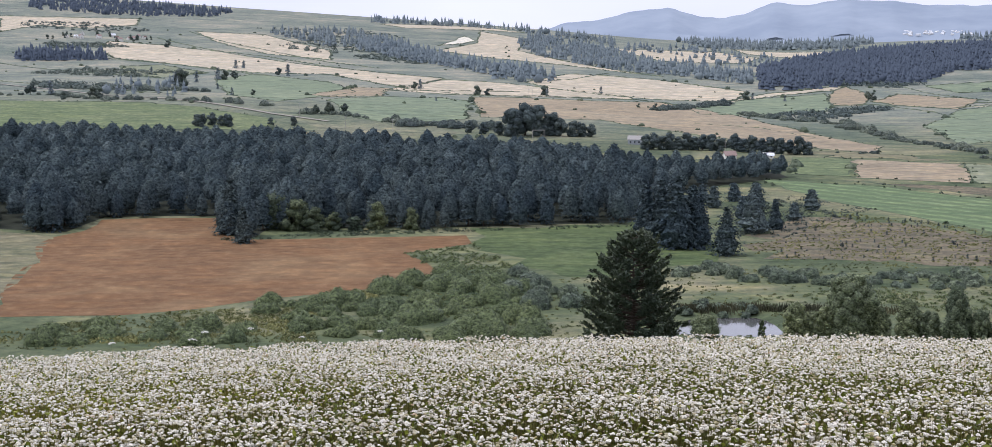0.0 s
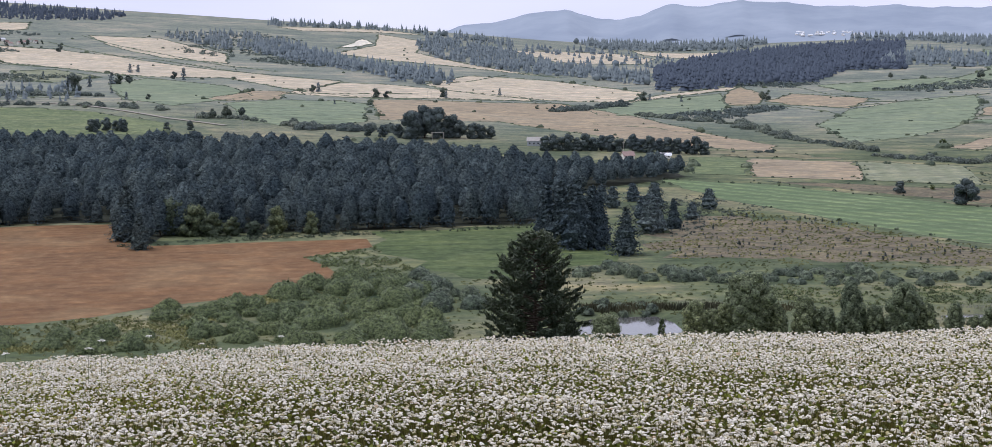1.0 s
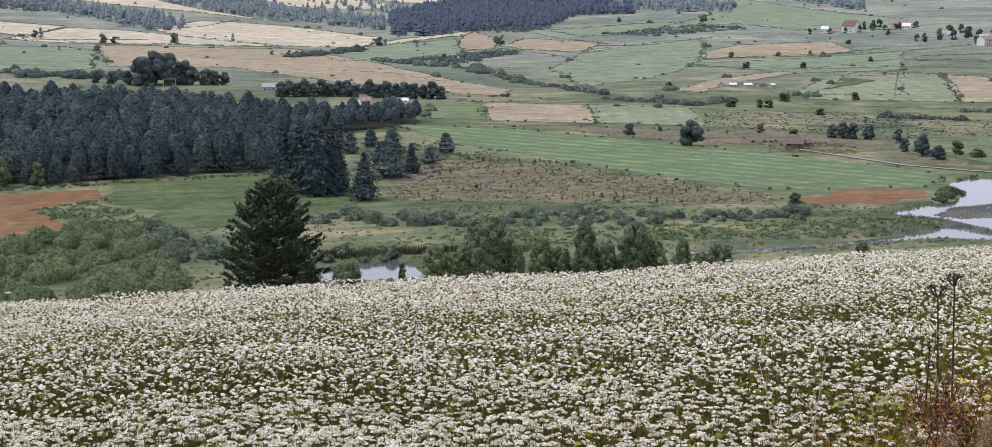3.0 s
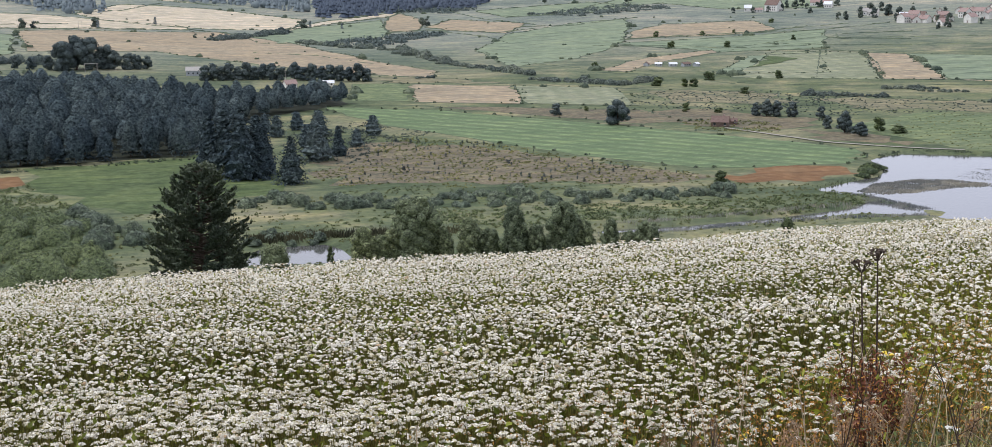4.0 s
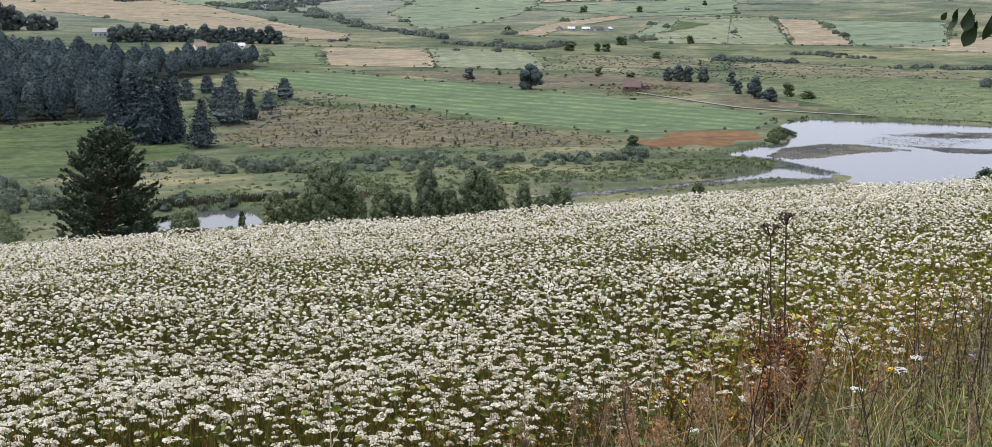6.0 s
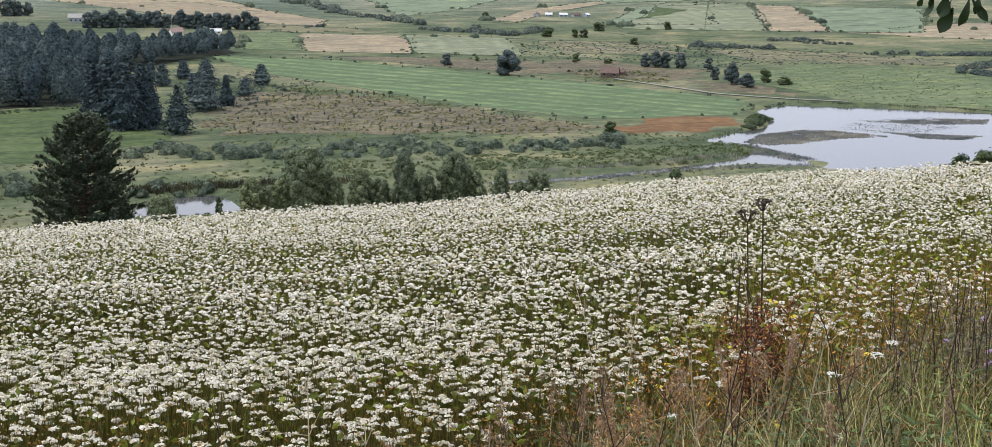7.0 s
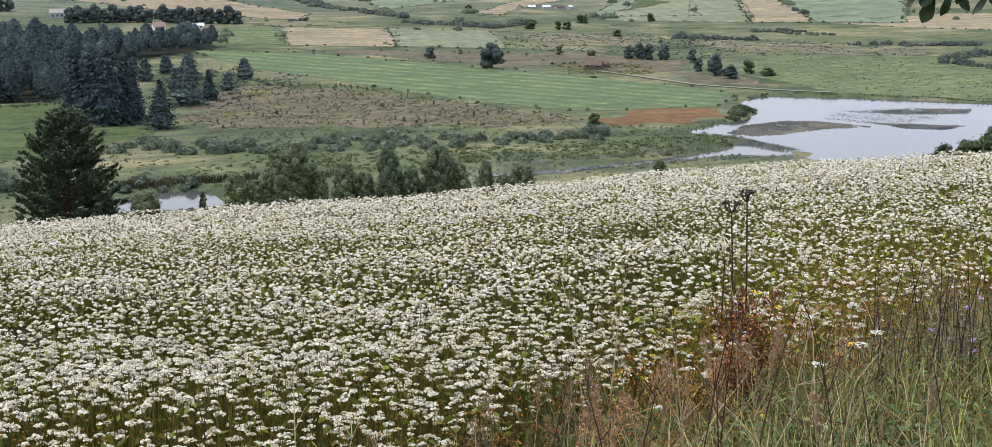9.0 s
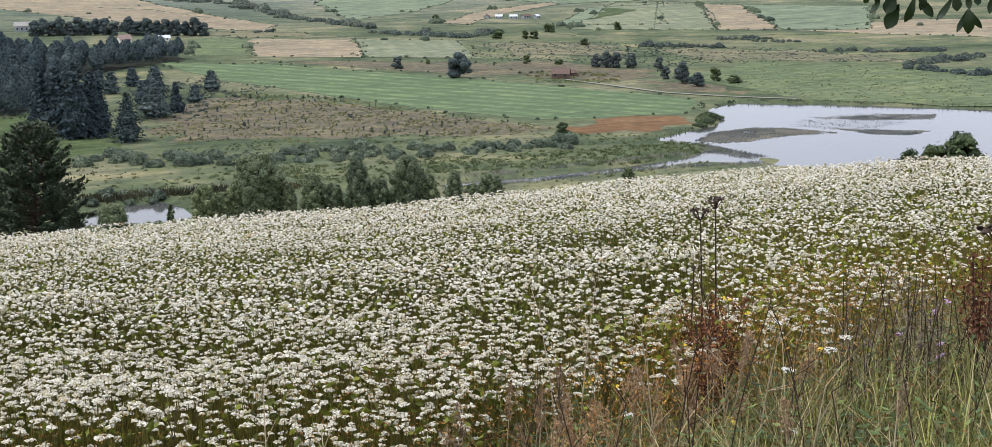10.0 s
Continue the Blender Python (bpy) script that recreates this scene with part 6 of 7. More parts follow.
# M_SCRUB has distance haze painted in as a pale blue-grey tint.
M_SCRUB = leafage("hazed_scrub_leaves", (0.105, 0.13, 0.125), (0.155, 0.185, 0.17), 0.8, 0.1, 0.0, 0.6)
M_MARSH = leafage("marsh_grass", (0.13, 0.145, 0.065), (0.28, 0.275, 0.14), 0.8, 0.1, 0.1)
M_SEDGE = leafage("sedge_leaves", (0.075, 0.072, 0.045), (0.15, 0.14, 0.085), 0.8, 0.1, 0.1)
M_REED = leafage("reeds", (0.25, 0.25, 0.26), (0.36, 0.36, 0.36), 0.8, 0.1, 0.3)
MARSH = [(-130, 330), (-95, 360), (-60, 372), (-30, 402), (-12, 432), (-6, 470), (20, 420), (60, 440), (120, 452), (205, 430), (232, 405), (225, 350), (130, 300), (0, 318), (-80, 318)]
tussocks(MARSH, 2600, 0.3, 0.9, 1, M_MARSH, "marsh_tussocks", "rank yellow-green marsh grass on the valley floor", 0.26, 18)
tussocks([(-130, 330), (-95, 360), (-60, 378), (-30, 405), (-14, 435), (-8, 420), (-45, 362), (-40, 330)], 1500, 0.4, 1.3, 11, M_MARSH, "marsh_tussocks", "rank yellow-green marsh grass beside the brown field", 0.3, 18)
tussocks([(90, 400), (190, 392), (235, 396), (226, 375), (190, 366), (110, 372), (70, 390)], 700, 0.5, 1.4, 2, M_WILLOW, "sallow_scrub", "low grey-green sallow scrub along the stream")
tussocks(HEATH, 1300, 0.3, 0.9, 3, M_MARSH, "heath_tussocks", "low tussocks between the young pines", 0.3, 16)
tussocks([(70, 520), (95, 600), (130, 640), (150, 590), (120, 545), (100, 505)], 330, 0.6, 2.2, 4, M_HEDGE, "heath_scrub", "green scrub above the heath")
tussocks([(-100, 505), (-90, 500), (-10, 522), (50, 535), (50, 540), (-10, 530), (-60, 524), (-85, 500)], 260, 0.5, 2.0, 5, M_WOODS, "forest_edge_scrub", "leafy scrub along the forest edge")
tussocks([(-17, 430), (-29, 470), (-8, 492), (4, 450), (8, 425)], 260, 0.5, 1.6, 6, M_WILLOW, "field_corner_scrub", "rough green scrub at the corner of the brown field")

tussocks([(318, 500), (330, 550), (385, 590), (470, 505), (385, 415), (328, 462)], 650, 0.25, 0.7, 7, M_MARSH, "meadow_tussocks", "low tufts in the bright meadow behind the lake", 0.3, 12)
tussocks([(250, 655), (300, 740), (370, 725), (440, 640), (460, 560), (400, 590), (330, 590), (290, 645)], 900, 0.3, 0.9, 8, M_HEDGE, "valley_tussocks", "dark rank tufts over the dry valley meadow", 0.34, 12)
tussocks([(255, 560), (262, 590), (285, 600), (300, 570), (285, 545)], 160, 0.5, 1.4, 9, M_MARSH, "yard_scrub", "brownish scrub around the cottage", 0.34, 18)

bush_rows = ([(-300, 2480), (-180, 2420), (-150, 2230), (-230, 2080), (-320, 2200)], [(-430, 2700), (-250, 2800), (-150, 2600), (-300, 2450)], [(-150, 2150), (-60, 1960), (-110, 1900), (-200, 2050)], [(-450, 1650), (-330, 1560), (-350, 1450), (-470, 1520)], [(350, 1650), (420, 1560), (460, 1600), (380, 1720)], [(-820, 2560), (-700, 2600), (-560, 2480), (-620, 2380), (-760, 2420)], [(-640, 2120), (-560, 2150), (-500, 2080), (-600, 2020)], [(-420, 1350), (-330, 1300), (-280, 1220), (-380, 1250)], [(230, 1250), (330, 1340), (350, 1300), (260, 1190)], [(480, 1480), (620, 1560), (650, 1480), (520, 1420)])
for i, q in enumerate(bush_rows):
    tussocks(q, 150, 2.0, 6.0, 60 + i, M_SCRUB, "hillside_scrub", "haze-blue scrub on the far hillside", 1.1, 34)


def reed_bed(poly, count, lo, hi, seed, label, wide=0.08, mat=None):
    rng = np.random.default_rng(seed)
    px, py = zip(*poly)
    x, y = rng.uniform(min(px), max(px), count * 5), rng.uniform(min(py), max(py), count * 5)
    inner = edge_distance(poly, x, y)
    ok = (inner > 0) & (rng.random(len(x)) < (0.1 + 1.2 * patchy(x, y, 5, seed)) * np.clip(inner / 2.5, 0.12, 1))
    x, y = x[ok][:count], y[ok][:count]
    h = rng.uniform(lo, hi, len(x))
    z = np.maximum(ground_height(x, y), -0.15)
    c = np.stack([x, y, z + h * 0.5], 1)
    side = unit(np.stack([rng.normal(size=len(x)), rng.normal(size=len(x)), np.zeros(len(x))], 1))
    up = unit(np.stack([rng.normal(0, 0.25, len(x)), rng.normal(0, 0.25, len(x)), np.ones(len(x))], 1))
    v = np.stack([c - up * h[:, None] * 0.55 - side * wide, c - up * h[:, None] * 0.55 + side * wide, c + up * h[:, None] * 0.5 + side * wide * 0.4, c + up * h[:, None] * 0.5 - side * wide * 0.4], 1)
    ob = tagged(new("reed_bed"), label, "reeds", kind="stuff")
    part("reed", mesh_of("reed", v, np.arange(4 * len(x)).reshape(-1, 4), mat or M_REED), ob)


IN_LAKE = "grey-green reeds standing in the shallow lake"
reed_bed([(236, 400), (249.5, 413), (268.6, 417), (278, 411), (287, 395), (268, 396), (251, 391), (236, 392)], 9500, 0.2, 0.5, 1, IN_LAKE, 0.25)
reed_bed([(300, 428), (328, 426), (345, 418), (335, 408), (314, 414)], 4200, 0.2, 0.36, 2, IN_LAKE, 0.3)
reed_bed([(290, 405), (304, 394), (317, 386), (304, 381), (294, 388)], 4200, 0.2, 0.4, 3, IN_LAKE, 0.3)
reed_bed([(280, 416), (300, 432), (330, 430), (322, 404), (300, 396), (288, 402)], 2400, 0.12, 0.3, 6, "sparse reed tips in the shallow lake", 0.22)
reed_bed([(228, 392), (238, 381), (241, 362), (232, 364), (226, 380)], 2200, 0.25, 0.7, 4, "low reeds on the spit beside the lake")
# Dark rush strips are added as the shadow line under the shore bank.
for i, (a, b) in enumerate((((286, 468), (299.5, 475)), ((299.5, 475), (325, 459)), ((325, 459), (342, 444)), ((342, 444), (370, 419)), ((370, 419), (400, 388)), ((227, 408), (259, 425)))):
    dx, dy = b[0] - a[0], b[1] - a[1]
    n = math.hypot(dx, dy)
    ox, oy = -dy / n * 2.2, dx / n * 2.2
    reed_bed([a, b, (b[0] + ox, b[1] + oy), (a[0] + ox, a[1] + oy)], 700, 0.3, 0.8, 20 + i, "dark rush strip added for the shore bank's shadow line", 0.22, M_ROWS)
reed_bed([(44, 366), (66, 368), (98, 363), (104, 370), (70, 376), (46, 376)], 2600, 0.6, 1.7, 40, "dark sedge bank behind the pond", 0.14, M_SEDGE)
reed_bed([(140, 352), (200, 357), (232, 352), (232, 347), (200, 352), (140, 347)], 2200, 0.3, 0.8, 41, "rushes on the near bank of the stream")
reed_bed([(140, 362), (195, 367), (222, 372), (222, 378), (190, 372), (140, 367)], 2200, 0.3, 0.8, 42, "rushes beyond the stream")


shore = Stand("shore_bush", "dark leafy bush on the lake shore", "bush", "shore bushes", leaf_shapes(2, 350, 4.0, 7.0, M_LEAF, 9, 900, 0.3, True))
for x, y, h, w in ((262, 436, 4.2, 8), (257, 430, 3, 7), (268, 441, 2.6, 6), (252, 424, 2.2, 5)):
    shore.put(x, y, h / 4, w / 7)
shore.done()


# ---- plants of the margin ----
M_DEAD = plain("dead_stalk", (0.035, 0.025, 0.02), (0.10, 0.07, 0.05), 30.0, 0.85, 0.001)
M_STRAW_STALK = plain("straw_stalk", (0.36, 0.27, 0.17), (0.60, 0.49, 0.34), 30.0, 0.85, 0.001)
M_DOCK = leafage("dock_seed", (0.11, 0.042, 0.027), (0.30, 0.13, 0.085), 0.8, 0.1, 0.0)
M_PETAL = plain("white_petals", (0.62, 0.60, 0.53), (0.76, 0.74, 0.66), 40.0, 0.7, 0.001)
M_YELLOW = plain("yellow_petals", (0.62, 0.43, 0.03), (0.80, 0.60, 0.06), 40.0, 0.6, 0.001)
M_MAUVE = plain("mauve_petals", (0.36, 0.22, 0.36), (0.52, 0.36, 0.50), 40.0, 0.6, 0.001)
M_STALK = plain("green_stalk", (0.08, 0.10, 0.04), (0.16, 0.19, 0.08), 30.0, 0.7, 0.001)
M_PLUME = leafage("grass_plume", (0.26, 0.17, 0.11), (0.50, 0.36, 0.26), 0.85, 0.1, 0.2)


def stalk(rng, h, bend=0.06, thick=0.004):
    s = np.linspace(0, 1, 6)
    a = rng.uniform(0, 6.28)
    line = np.stack([bend * h * s * s * math.cos(a), bend * h * s * s * math.sin(a), s * h], 1)
    return line, tube(line, thick * (1.25 - 0.7 * s), 5)


def make_umbel(x, y, top, seed, dead=False, wide=0.05, name="wild_carrot", label="white wild carrot umbel on a thin stalk"):
    """An umbel: a stalk, rays and small flower heads (or a bare dead one)."""
    rng = np.random.default_rng(seed)
    z = ground_at(x, y)
    h = top - z
    e = tagged(new(name), label, "wildflower", "umbels")
    line, piece = stalk(rng, h, 0.03, 0.0055 if dead else 0.003)
    tip = line[-1]
    part("stalk", mesh_of("stalk", *piece, M_DEAD if dead else M_STALK, True), e)
    rays, ends = [], []
    for k in range(13 if dead else 16):
        a, d = rng.uniform(0, 6.28), wide * math.sqrt(rng.random())
        end = tip + [math.cos(a) * d, math.sin(a) * d, wide * (1.25 if dead else 0.45) - d * d / wide * 0.35]
        rays.append(tube([tip, (tip + end) / 2 + [0, 0, -0.004], end], np.array([1, 0.8, 0.8]) * (0.0022 if dead else 0.001), 4))
        ends.append(end)
    for one in rays if dead else [stack(rays)]:
        part("ray", mesh_of("ray", *one, M_DEAD if dead else M_STALK), e)
    ends = np.array(ends)
    if dead:
        for end in ends:
            three = end + rng.normal(size=(3, 3)) * [0.005, 0.005, 0.002]
            part("seed_head", mesh_of("seed_head", *domes(rng, three, rng.uniform(0.006, 0.011, 3) * wide / 0.05, 0.6), M_DEAD, True), e)
        e.location = (x, y, z)
        return
    many = np.concatenate([ends + rng.normal(size=ends.shape) * [0.005, 0.005, 0.002] for _ in range(3)])
    part("flower_head", mesh_of("flower_head", *domes(rng, many, rng.uniform(0.006, 0.011, len(many)) * wide / 0.05, 0.25), M_PETAL, True), e)
    e.location = (x, y, z)


DEAD = "dead brown umbel on a tall dark stalk"
make_umbel(3.20, 5.31, 68.73, 1, True, 0.042, "dry_umbel", DEAD)
make_umbel(3.247, 5.282, 68.77, 2, True, 0.042, "dry_umbel", DEAD)
make_umbel(3.16, 5.36, 68.50, 3, True, 0.012, "dry_umbel", DEAD)
make_umbel(4.177, 4.70, 68.66, 4, True, 0.07, "dry_umbel", DEAD)
for i, (x, y, top) in enumerate(((3.3, 4.94, 68.36), (3.58, 5.01, 68.36), (3.01, 4.39, 68.35), (3.38, 4.68, 68.31), (3.5, 4.75, 68.33), (2.52, 4.72, 68.15), (3.95, 4.3, 68.15), (4.05, 4.4, 68.12), (2.9, 4.2, 68.2))):
    make_umbel(x, y, top, 10 + i, False, 0.024)
for i, (x, y, top) in enumerate(((-3.568, 13.538, 67.16), (-2.951, 14.707, 67.04), (-2.869, 13.703, 67.16), (-2.784, 16.771, 66.66), (-1.45, 17.941, 66.40), (-2.3, 17.4, 66.43), (-3.9, 13.2, 67.10))):
    make_umbel(x, y, top, 30 + i, False, 0.034, "cow_parsley", "white umbel standing above the flowering field")


def make_dock(x, y, top, seed, wide=0.16):
    """A dead dock: upright branches crowded with rust-brown seed."""
    rng = np.random.default_rng(seed)
    z = ground_at(x, y)
    h = top - z
    e = tagged(new("dock_plant"), "dead rust-brown dock crowded with seed", "wild plant")
    sticks, c = [], []
    for k in range(9):
        a, d = rng.uniform(0, 6.28), rng.uniform(0.2, 1) * wide
        tip = np.array([math.cos(a) * d, math.sin(a) * d, h * rng.uniform(0.72, 1.0)])
        foot = np.array([0, 0, h * rng.uniform(0.0, 0.35)])
        sticks.append(tube([foot, (foot + tip) / 2, tip], [0.004, 0.003, 0.0015], 4))
        q = rng.uniform(0.5, 1.0, 95)[:, None]
        c.append(foot + (tip - foot) * q + rng.normal(size=(95, 3)) * 0.022 * q)
    part("stem", mesh_of("stem", *stack(sticks), M_DEAD), e)
    for q in c:
        tagged(part("seed_spike", mesh_of("seed_spike", *cards(rng, q, rng.normal(size=q.shape), 0.0045, 0.013), M_DOCK), e), kind="stuff")
    e.location = (x, y, z)


make_dock(3.16, 5.19, 68.47, 1)
make_dock(3.22, 5.24, 68.40, 2)
make_dock(3.04, 5.05, 68.30, 3, 0.12)
make_dock(4.20, 4.75, 68.60, 4, 0.10)


def make_small_flower(x, y, top, seed, petals, name, label):
    rng = np.random.default_rng(seed)
    z = ground_at(x, y)
    e = tagged(new(name), label, "wildflower", name + "s")
    line, piece = stalk(rng, top - z, 0.05, 0.0022)
    part("stalk", mesh_of("stalk", *piece, M_STALK, True), e)
    c = line[-1] + rng.normal(size=(4, 3)) * [0.009, 0.009, 0.004]
    part("flower_head", mesh_of("flower_head", *domes(rng, c, rng.uniform(0.007, 0.013, 4), 0.4), petals, True), e)
    e.location = (x, y, z)


fr = np.random.default_rng(63)
for i, (x, y, top) in enumerate(((3.45, 4.82, 68.28), (2.48, 5.0, 68.2), (2.62, 4.95, 68.18), (2.9, 4.6, 68.12), (2.75, 4.5, 68.05), (2.2, 4.7, 68.1), (2.95, 5.1, 68.28), (3.3, 5.35, 68.33), (3.36, 5.3, 68.31), (3.4, 5.4, 68.34), (1.2, 4.3, 68.1), (2.7, 5.05, 68.24))):
    make_small_flower(x, y, top, 200 + i, M_YELLOW, "yellow_hawkbit", "small yellow flower on a thin stalk")
for i, (x, y, top) in enumerate(((4.0, 4.75, 68.2), (4.1, 4.85, 68.2), (3.9, 4.9, 68.25), (4.2, 5.0, 68.3), (4.3, 5.1, 68.3))):
    make_small_flower(x, y, top, 240 + i, M_MAUVE, "scabious", "pale mauve flower among dry stalks")


def make_plume(x, y, top, seed):
    """A feathery grass head on a straw stalk."""
    rng = np.random.default_rng(seed)
    z = ground_at(x, y)
    e = tagged(new("plume_grass"), "dry grass stalk with a pinkish feathery head", "grass", "plume grasses")
    line, piece = stalk(rng, top - z, 0.12, 0.0024)
    part("stalk", mesh_of("stalk", *piece, M_STRAW_STALK, True), e)
    q = rng.uniform(0, 1, 140)
    axis = line[-1] - line[-2]
    c = line[-1] - axis * 0.9 * q[:, None] + rng.normal(size=(140, 3)) * (0.003 + 0.012 * np.sin(3.1 * np.clip(q, 0.05, 1)))[:, None]
    part("plume", mesh_of("plume", *cards(rng, c, rng.normal(size=c.shape), 0.0025, 0.009, np.tile(unit(axis), (140, 1))), M_PLUME), e)
    e.location = (x, y, z)


for i in range(34):
    a, r = math.radians(fr.uniform(8, 44)), fr.uniform(3.9, 6.0)
    x, y = r * math.sin(a), r * math.cos(a)
    if y < float(meadow_edge(x)) + 0.1:
        make_plume(x, y, ground_at(x, y) + float(fr.uniform(0.4, 0.66)), 400 + i)


for i, (x, y) in enumerate(((1.78, 3.95), (1.84, 4.05), (1.95, 4.2), (2.02, 4.12), (2.15, 4.4), (2.22, 4.33), (2.1, 4.0), (2.4, 4.45), (2.5, 4.3), (2.9, 4.75), (2.95, 4.7), (3.02, 4.8), (3.2, 4.6), (2.7, 4.55))):
    for k in range(2):
        make_plume(x + 0.02 * k, y + 0.015 * k, ground_at(x, y) + 0.5 + 0.03 * ((i * 5 + k * 3) % 6), 500 + 2 * i + k)


def make_tall_stalks():
    """Thin dark and straw stalks, branched at the top."""
    rng = np.random.default_rng(72)
    for i in range(84):
        a, r = math.radians(rng.uniform(4, 45)), rng.uniform(3.8, 6.6)
        x, y = r * math.sin(a), r * math.cos(a)
        if y > float(meadow_edge(x)) + 0.3:
            continue
        z = ground_at(x, y)
        e = tagged(new("dry_stalk"), "thin dark dry stalk with a few bare twigs", "wild plant", "dry stalks")
        line, piece = stalk(rng, float(rng.uniform(0.55, 0.95)), 0.15, 0.0028)
        twigs = [piece]
        for _ in range(5):
            p = line[int(rng.integers(3, 6))]
            w = rng.normal(size=3) * [0.05, 0.05, 0.02] + [0, 0, 0.07]
            twigs.append(tube([p, p + w * 0.5, p + w], [0.0014, 0.0012, 0.0008], 4))
        part("stem", mesh_of("stem", *stack(twigs), M_DEAD if rng.random() < 0.65 else M_STRAW_STALK), e)
        e.location = (x, y, z)


make_tall_stalks()


def make_thicket():
    """A dark stand of dead seeding stalks at the field's corner."""
    rng = np.random.default_rng(73)
    for i in range(26):
        a, r = math.radians(rng.uniform(35.8, 41.0)), rng.uniform(5.7, 6.5)
        x, y = r * math.sin(a), r * math.cos(a)
        e = tagged(new("seeding_stalk"), "dead dark brown stalk thick with small seed heads", "wild plant", "dead thicket")
        line, piece = stalk(rng, float(rng.uniform(0.6, 0.86)), 0.12, 0.003)
        part("stem", mesh_of("stem", *piece, M_DEAD), e)
        q = rng.uniform(0.45, 1.0, 70)
        c = np.stack([np.interp(q, np.linspace(0, 1, 6), line[:, k]) for k in range(3)], 1) + rng.normal(size=(70, 3)) * 0.028
        tagged(part("seed_head", mesh_of("seed_head", *cards(rng, c, rng.normal(size=c.shape), 0.0035, 0.010), M_HUSK), e), kind="stuff")
        e.location = (x, y, ground_at(x, y))


M_HUSK = leafage("dead_husks", (0.10, 0.08, 0.068), (0.30, 0.24, 0.20), 0.85, 0.1, 0.0)
make_thicket()


# ---- shrubs at the brow of the field ----
brow_shapes = []
for k in range(2):
    br = np.random.default_rng(330 + k)
    brow_shapes.append((trunk_mesh("trunk", br, 1.2, 0.02), mesh_of("crown", *birch_crown(br, 1.8, 1.0, 60, 1500, 0.045, -0.3), M_LEAF, True)))
brow = Stand("brow_shrub", "leafy green shrub at the brow of the field", "bush", "brow shrubs", brow_shapes)
for x, y, top, w in ((14.9, 17.52, 66.82, 0.8), (14.60, 17.80, 66.60, 0.55), (14.36, 18.0, 66.52, 0.5), (15.75, 16.8, 66.74, 1.0)):
    brow.put(x, y, (top - ground_at(x, y)) / 1.8, w, sink=0.02)
brow.done()
slope_tree = Stand("slope_tree", "dark leafy tree below the brow of the field", "tree", "", leaf_shapes(1, 340, 10.0, 4.0, M_LEAF, 14, 1200, 0.25))
zx, zy = 150 * math.sin(radians(28.06)), 150 * math.cos(radians(28.06))
slope_tree.put(zx, zy, (70 - 150 * math.tan(radians(9.4)) - ground_at(zx, zy)) / 10, 0.62)


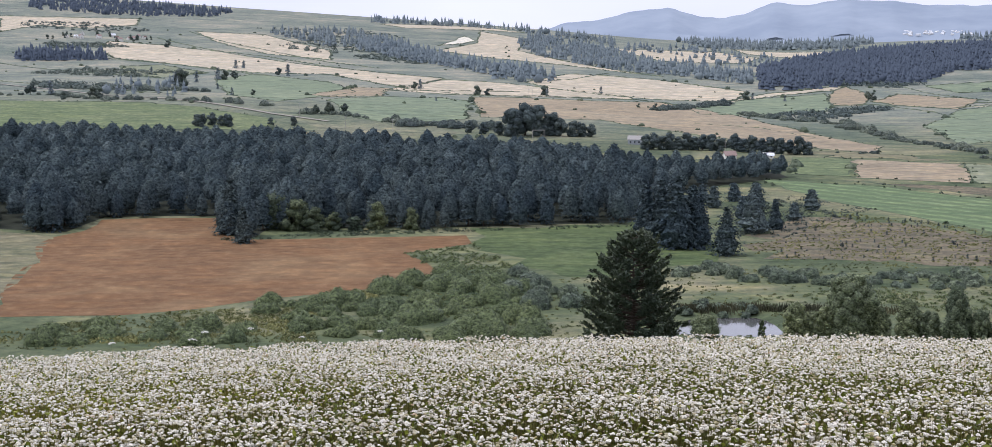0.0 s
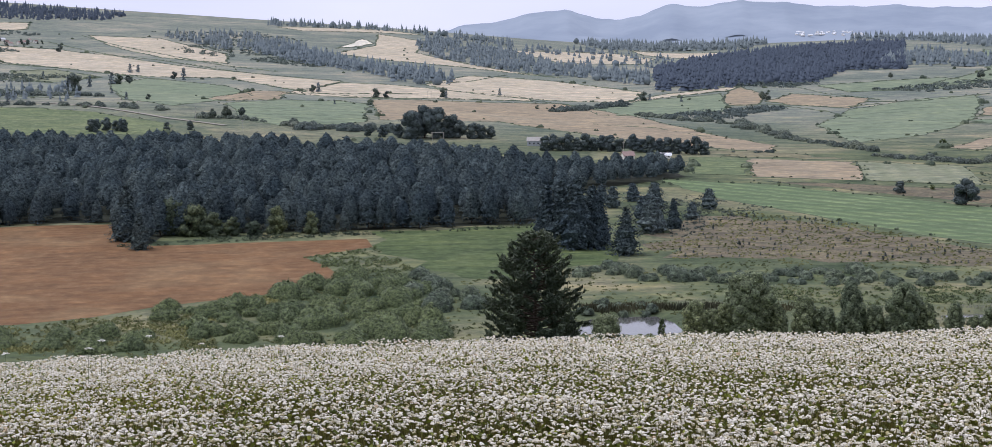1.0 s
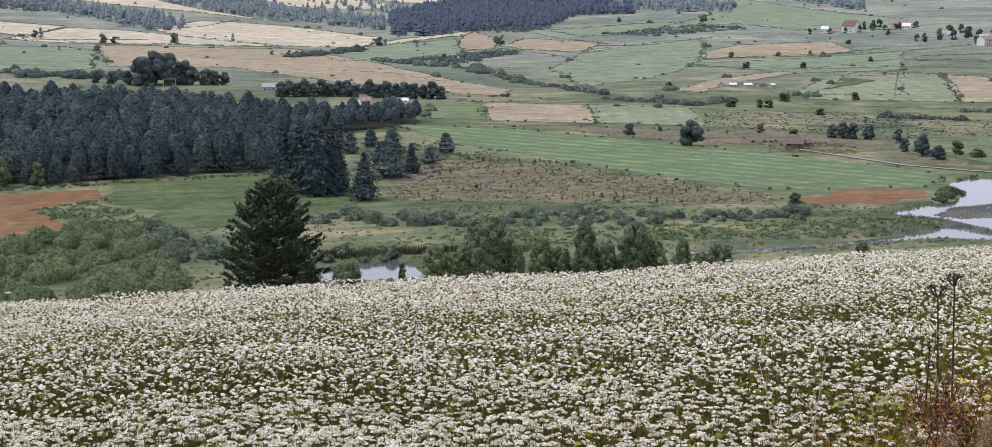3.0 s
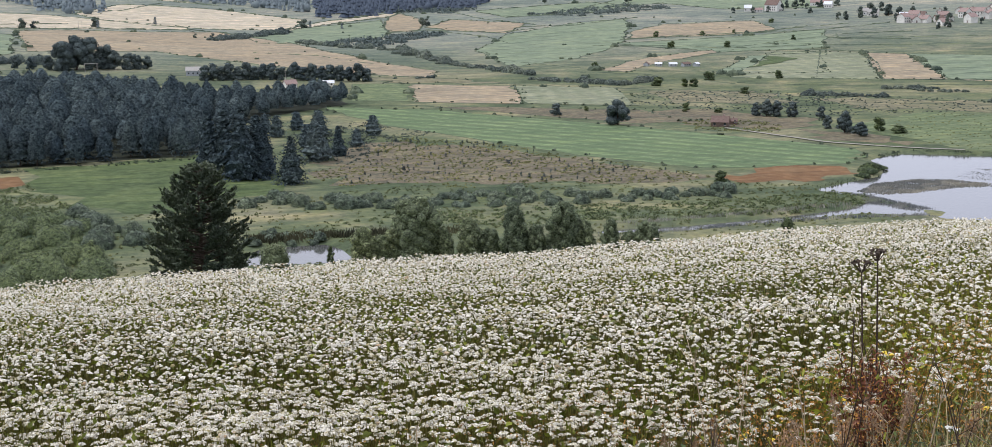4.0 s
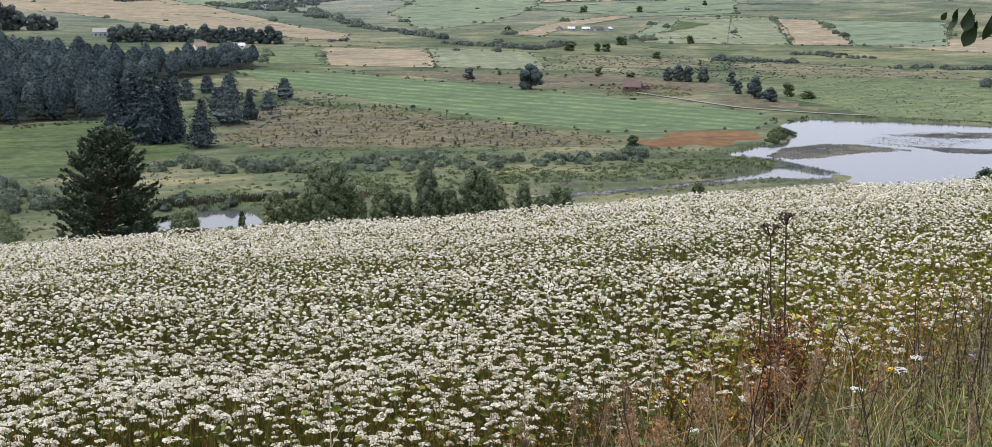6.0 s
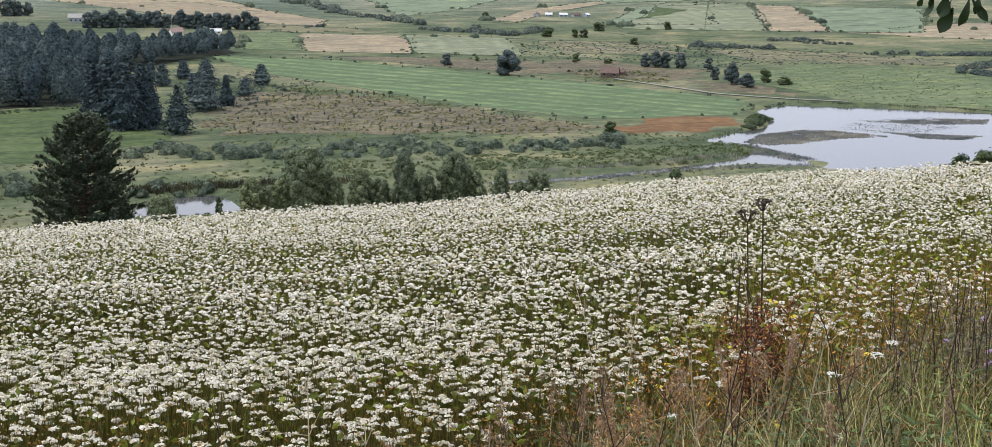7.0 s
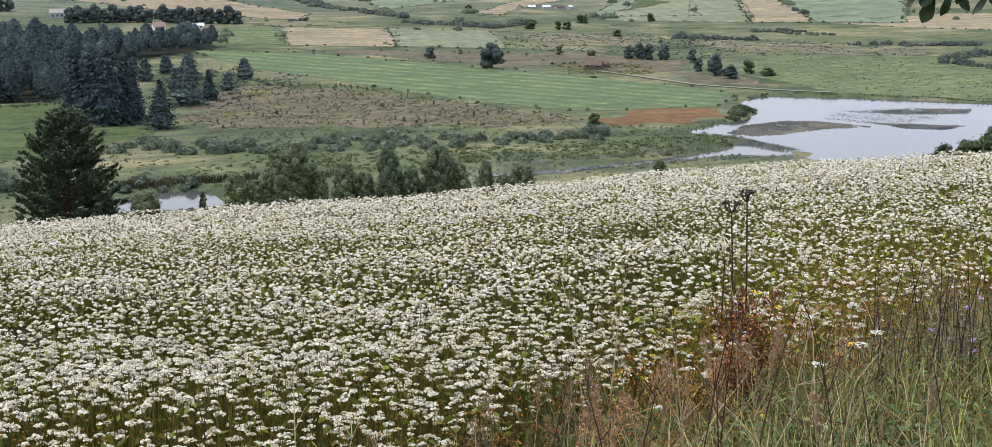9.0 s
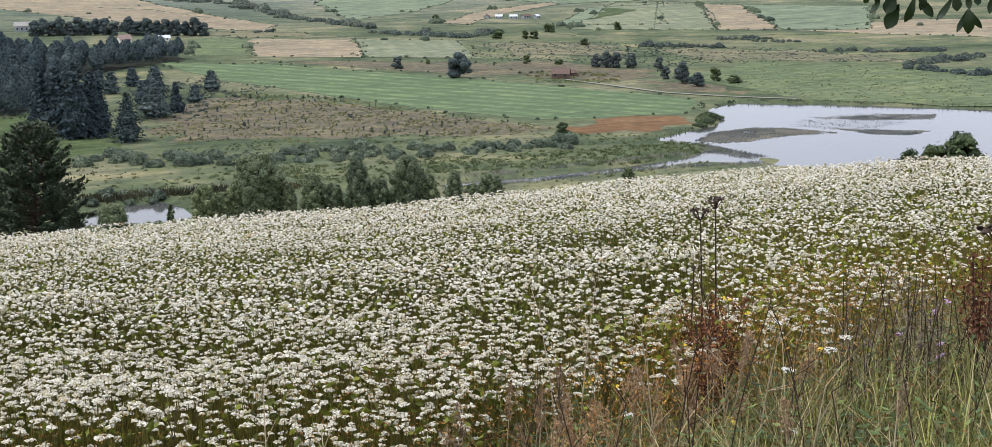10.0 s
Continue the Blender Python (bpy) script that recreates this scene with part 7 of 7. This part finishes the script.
# ---- the walnut whose twig hangs into view; its trunk and crown are added unseen ----
def make_walnut():
    rng = np.random.default_rng(17)
    leaf_mat = leafage("walnut_leaves", (0.012, 0.024, 0.008), (0.03, 0.052, 0.016), 0.45, 0.35, 0.25)
    e = tagged(new("walnut_tree"), "walnut twig hanging into view, with an unseen trunk and crown added", "tree")
    foot = np.array([3.6, 1.2, ground_at(3.6, 1.2) - 0.2])
    fork = foot + [0.1, 0.0, 2.2]
    pieces = [tube([foot, foot + [0.03, 0.02, 1.1], fork, fork + [0.2, -0.3, 1.2]], [0.14, 0.12, 0.10, 0.06], 8)]
    twig = np.array([fork, [3.05, 1.85, 70.45], [2.62, 2.32, 70.12], [2.37, 2.575, 69.93], [2.234, 2.695, 69.86], [2.10, 2.80, 69.84]])
    pieces.append(tube(twig, [0.05, 0.03, 0.014, 0.007, 0.004, 0.002], 6))
    part("trunk", mesh_of("trunk", *stack(pieces), M_BARK, True), e)
    # crown added out of view, dimming the margin: forked limbs, leaves round their ends
    limbs, c = [], []
    for k in range(11):
        a, lean = k * 2.4 + rng.uniform(-0.4, 0.4), rng.uniform(0.5, 1.5)
        start = fork + [0.2 * (k % 3) / 3, -0.3 * (k % 3) / 3, 0.3 + 0.9 * (k % 3) / 2]
        end = start + [math.cos(a) * lean, math.sin(a) * lean, rng.uniform(0.7, 1.9)]
        limbs.append(tube([start, (start + end) / 2 + [0, 0, 0.1], end], [0.04, 0.025, 0.008], 5))
        c.append(end + rng.normal(size=(150, 3)) * [0.32, 0.32, 0.22])
    part("limb", mesh_of("limb", *stack(limbs), M_BARK, True), e)
    c = np.concatenate(c)
    c = c[c[:, 2] > 71.4]
    part("foliage", mesh_of("foliage", *cards(rng, c, np.tile([0, 0, 1.0], (len(c), 1)), 0.03, 0.065, None, 0.5), leaf_mat), e)
    # leaflets placed to fit the camera's view: x and height of root and tip, half width
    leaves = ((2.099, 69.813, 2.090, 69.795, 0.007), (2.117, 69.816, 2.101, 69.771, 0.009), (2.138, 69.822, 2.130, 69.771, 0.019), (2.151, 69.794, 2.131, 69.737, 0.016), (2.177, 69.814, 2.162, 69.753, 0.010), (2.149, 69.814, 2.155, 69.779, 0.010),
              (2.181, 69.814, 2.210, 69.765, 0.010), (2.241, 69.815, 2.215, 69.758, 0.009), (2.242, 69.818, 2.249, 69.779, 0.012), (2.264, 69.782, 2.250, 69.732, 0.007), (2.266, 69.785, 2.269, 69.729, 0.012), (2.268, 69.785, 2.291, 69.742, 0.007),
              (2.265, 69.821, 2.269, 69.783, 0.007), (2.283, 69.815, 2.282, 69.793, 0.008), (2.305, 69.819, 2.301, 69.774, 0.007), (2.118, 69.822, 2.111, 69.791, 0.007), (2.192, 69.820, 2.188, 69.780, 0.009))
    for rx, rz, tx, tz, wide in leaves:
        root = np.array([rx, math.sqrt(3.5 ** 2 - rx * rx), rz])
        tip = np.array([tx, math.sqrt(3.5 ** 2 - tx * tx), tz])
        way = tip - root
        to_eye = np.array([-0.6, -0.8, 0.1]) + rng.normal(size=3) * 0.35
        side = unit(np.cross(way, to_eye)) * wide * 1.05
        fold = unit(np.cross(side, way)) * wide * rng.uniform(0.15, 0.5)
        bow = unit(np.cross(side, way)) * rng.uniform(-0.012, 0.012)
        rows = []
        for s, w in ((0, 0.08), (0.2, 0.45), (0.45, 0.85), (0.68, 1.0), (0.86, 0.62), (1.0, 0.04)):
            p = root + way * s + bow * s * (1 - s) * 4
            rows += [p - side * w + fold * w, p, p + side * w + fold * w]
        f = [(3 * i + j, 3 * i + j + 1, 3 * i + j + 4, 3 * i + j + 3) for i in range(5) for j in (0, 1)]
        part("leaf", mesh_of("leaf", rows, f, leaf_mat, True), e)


make_walnut()
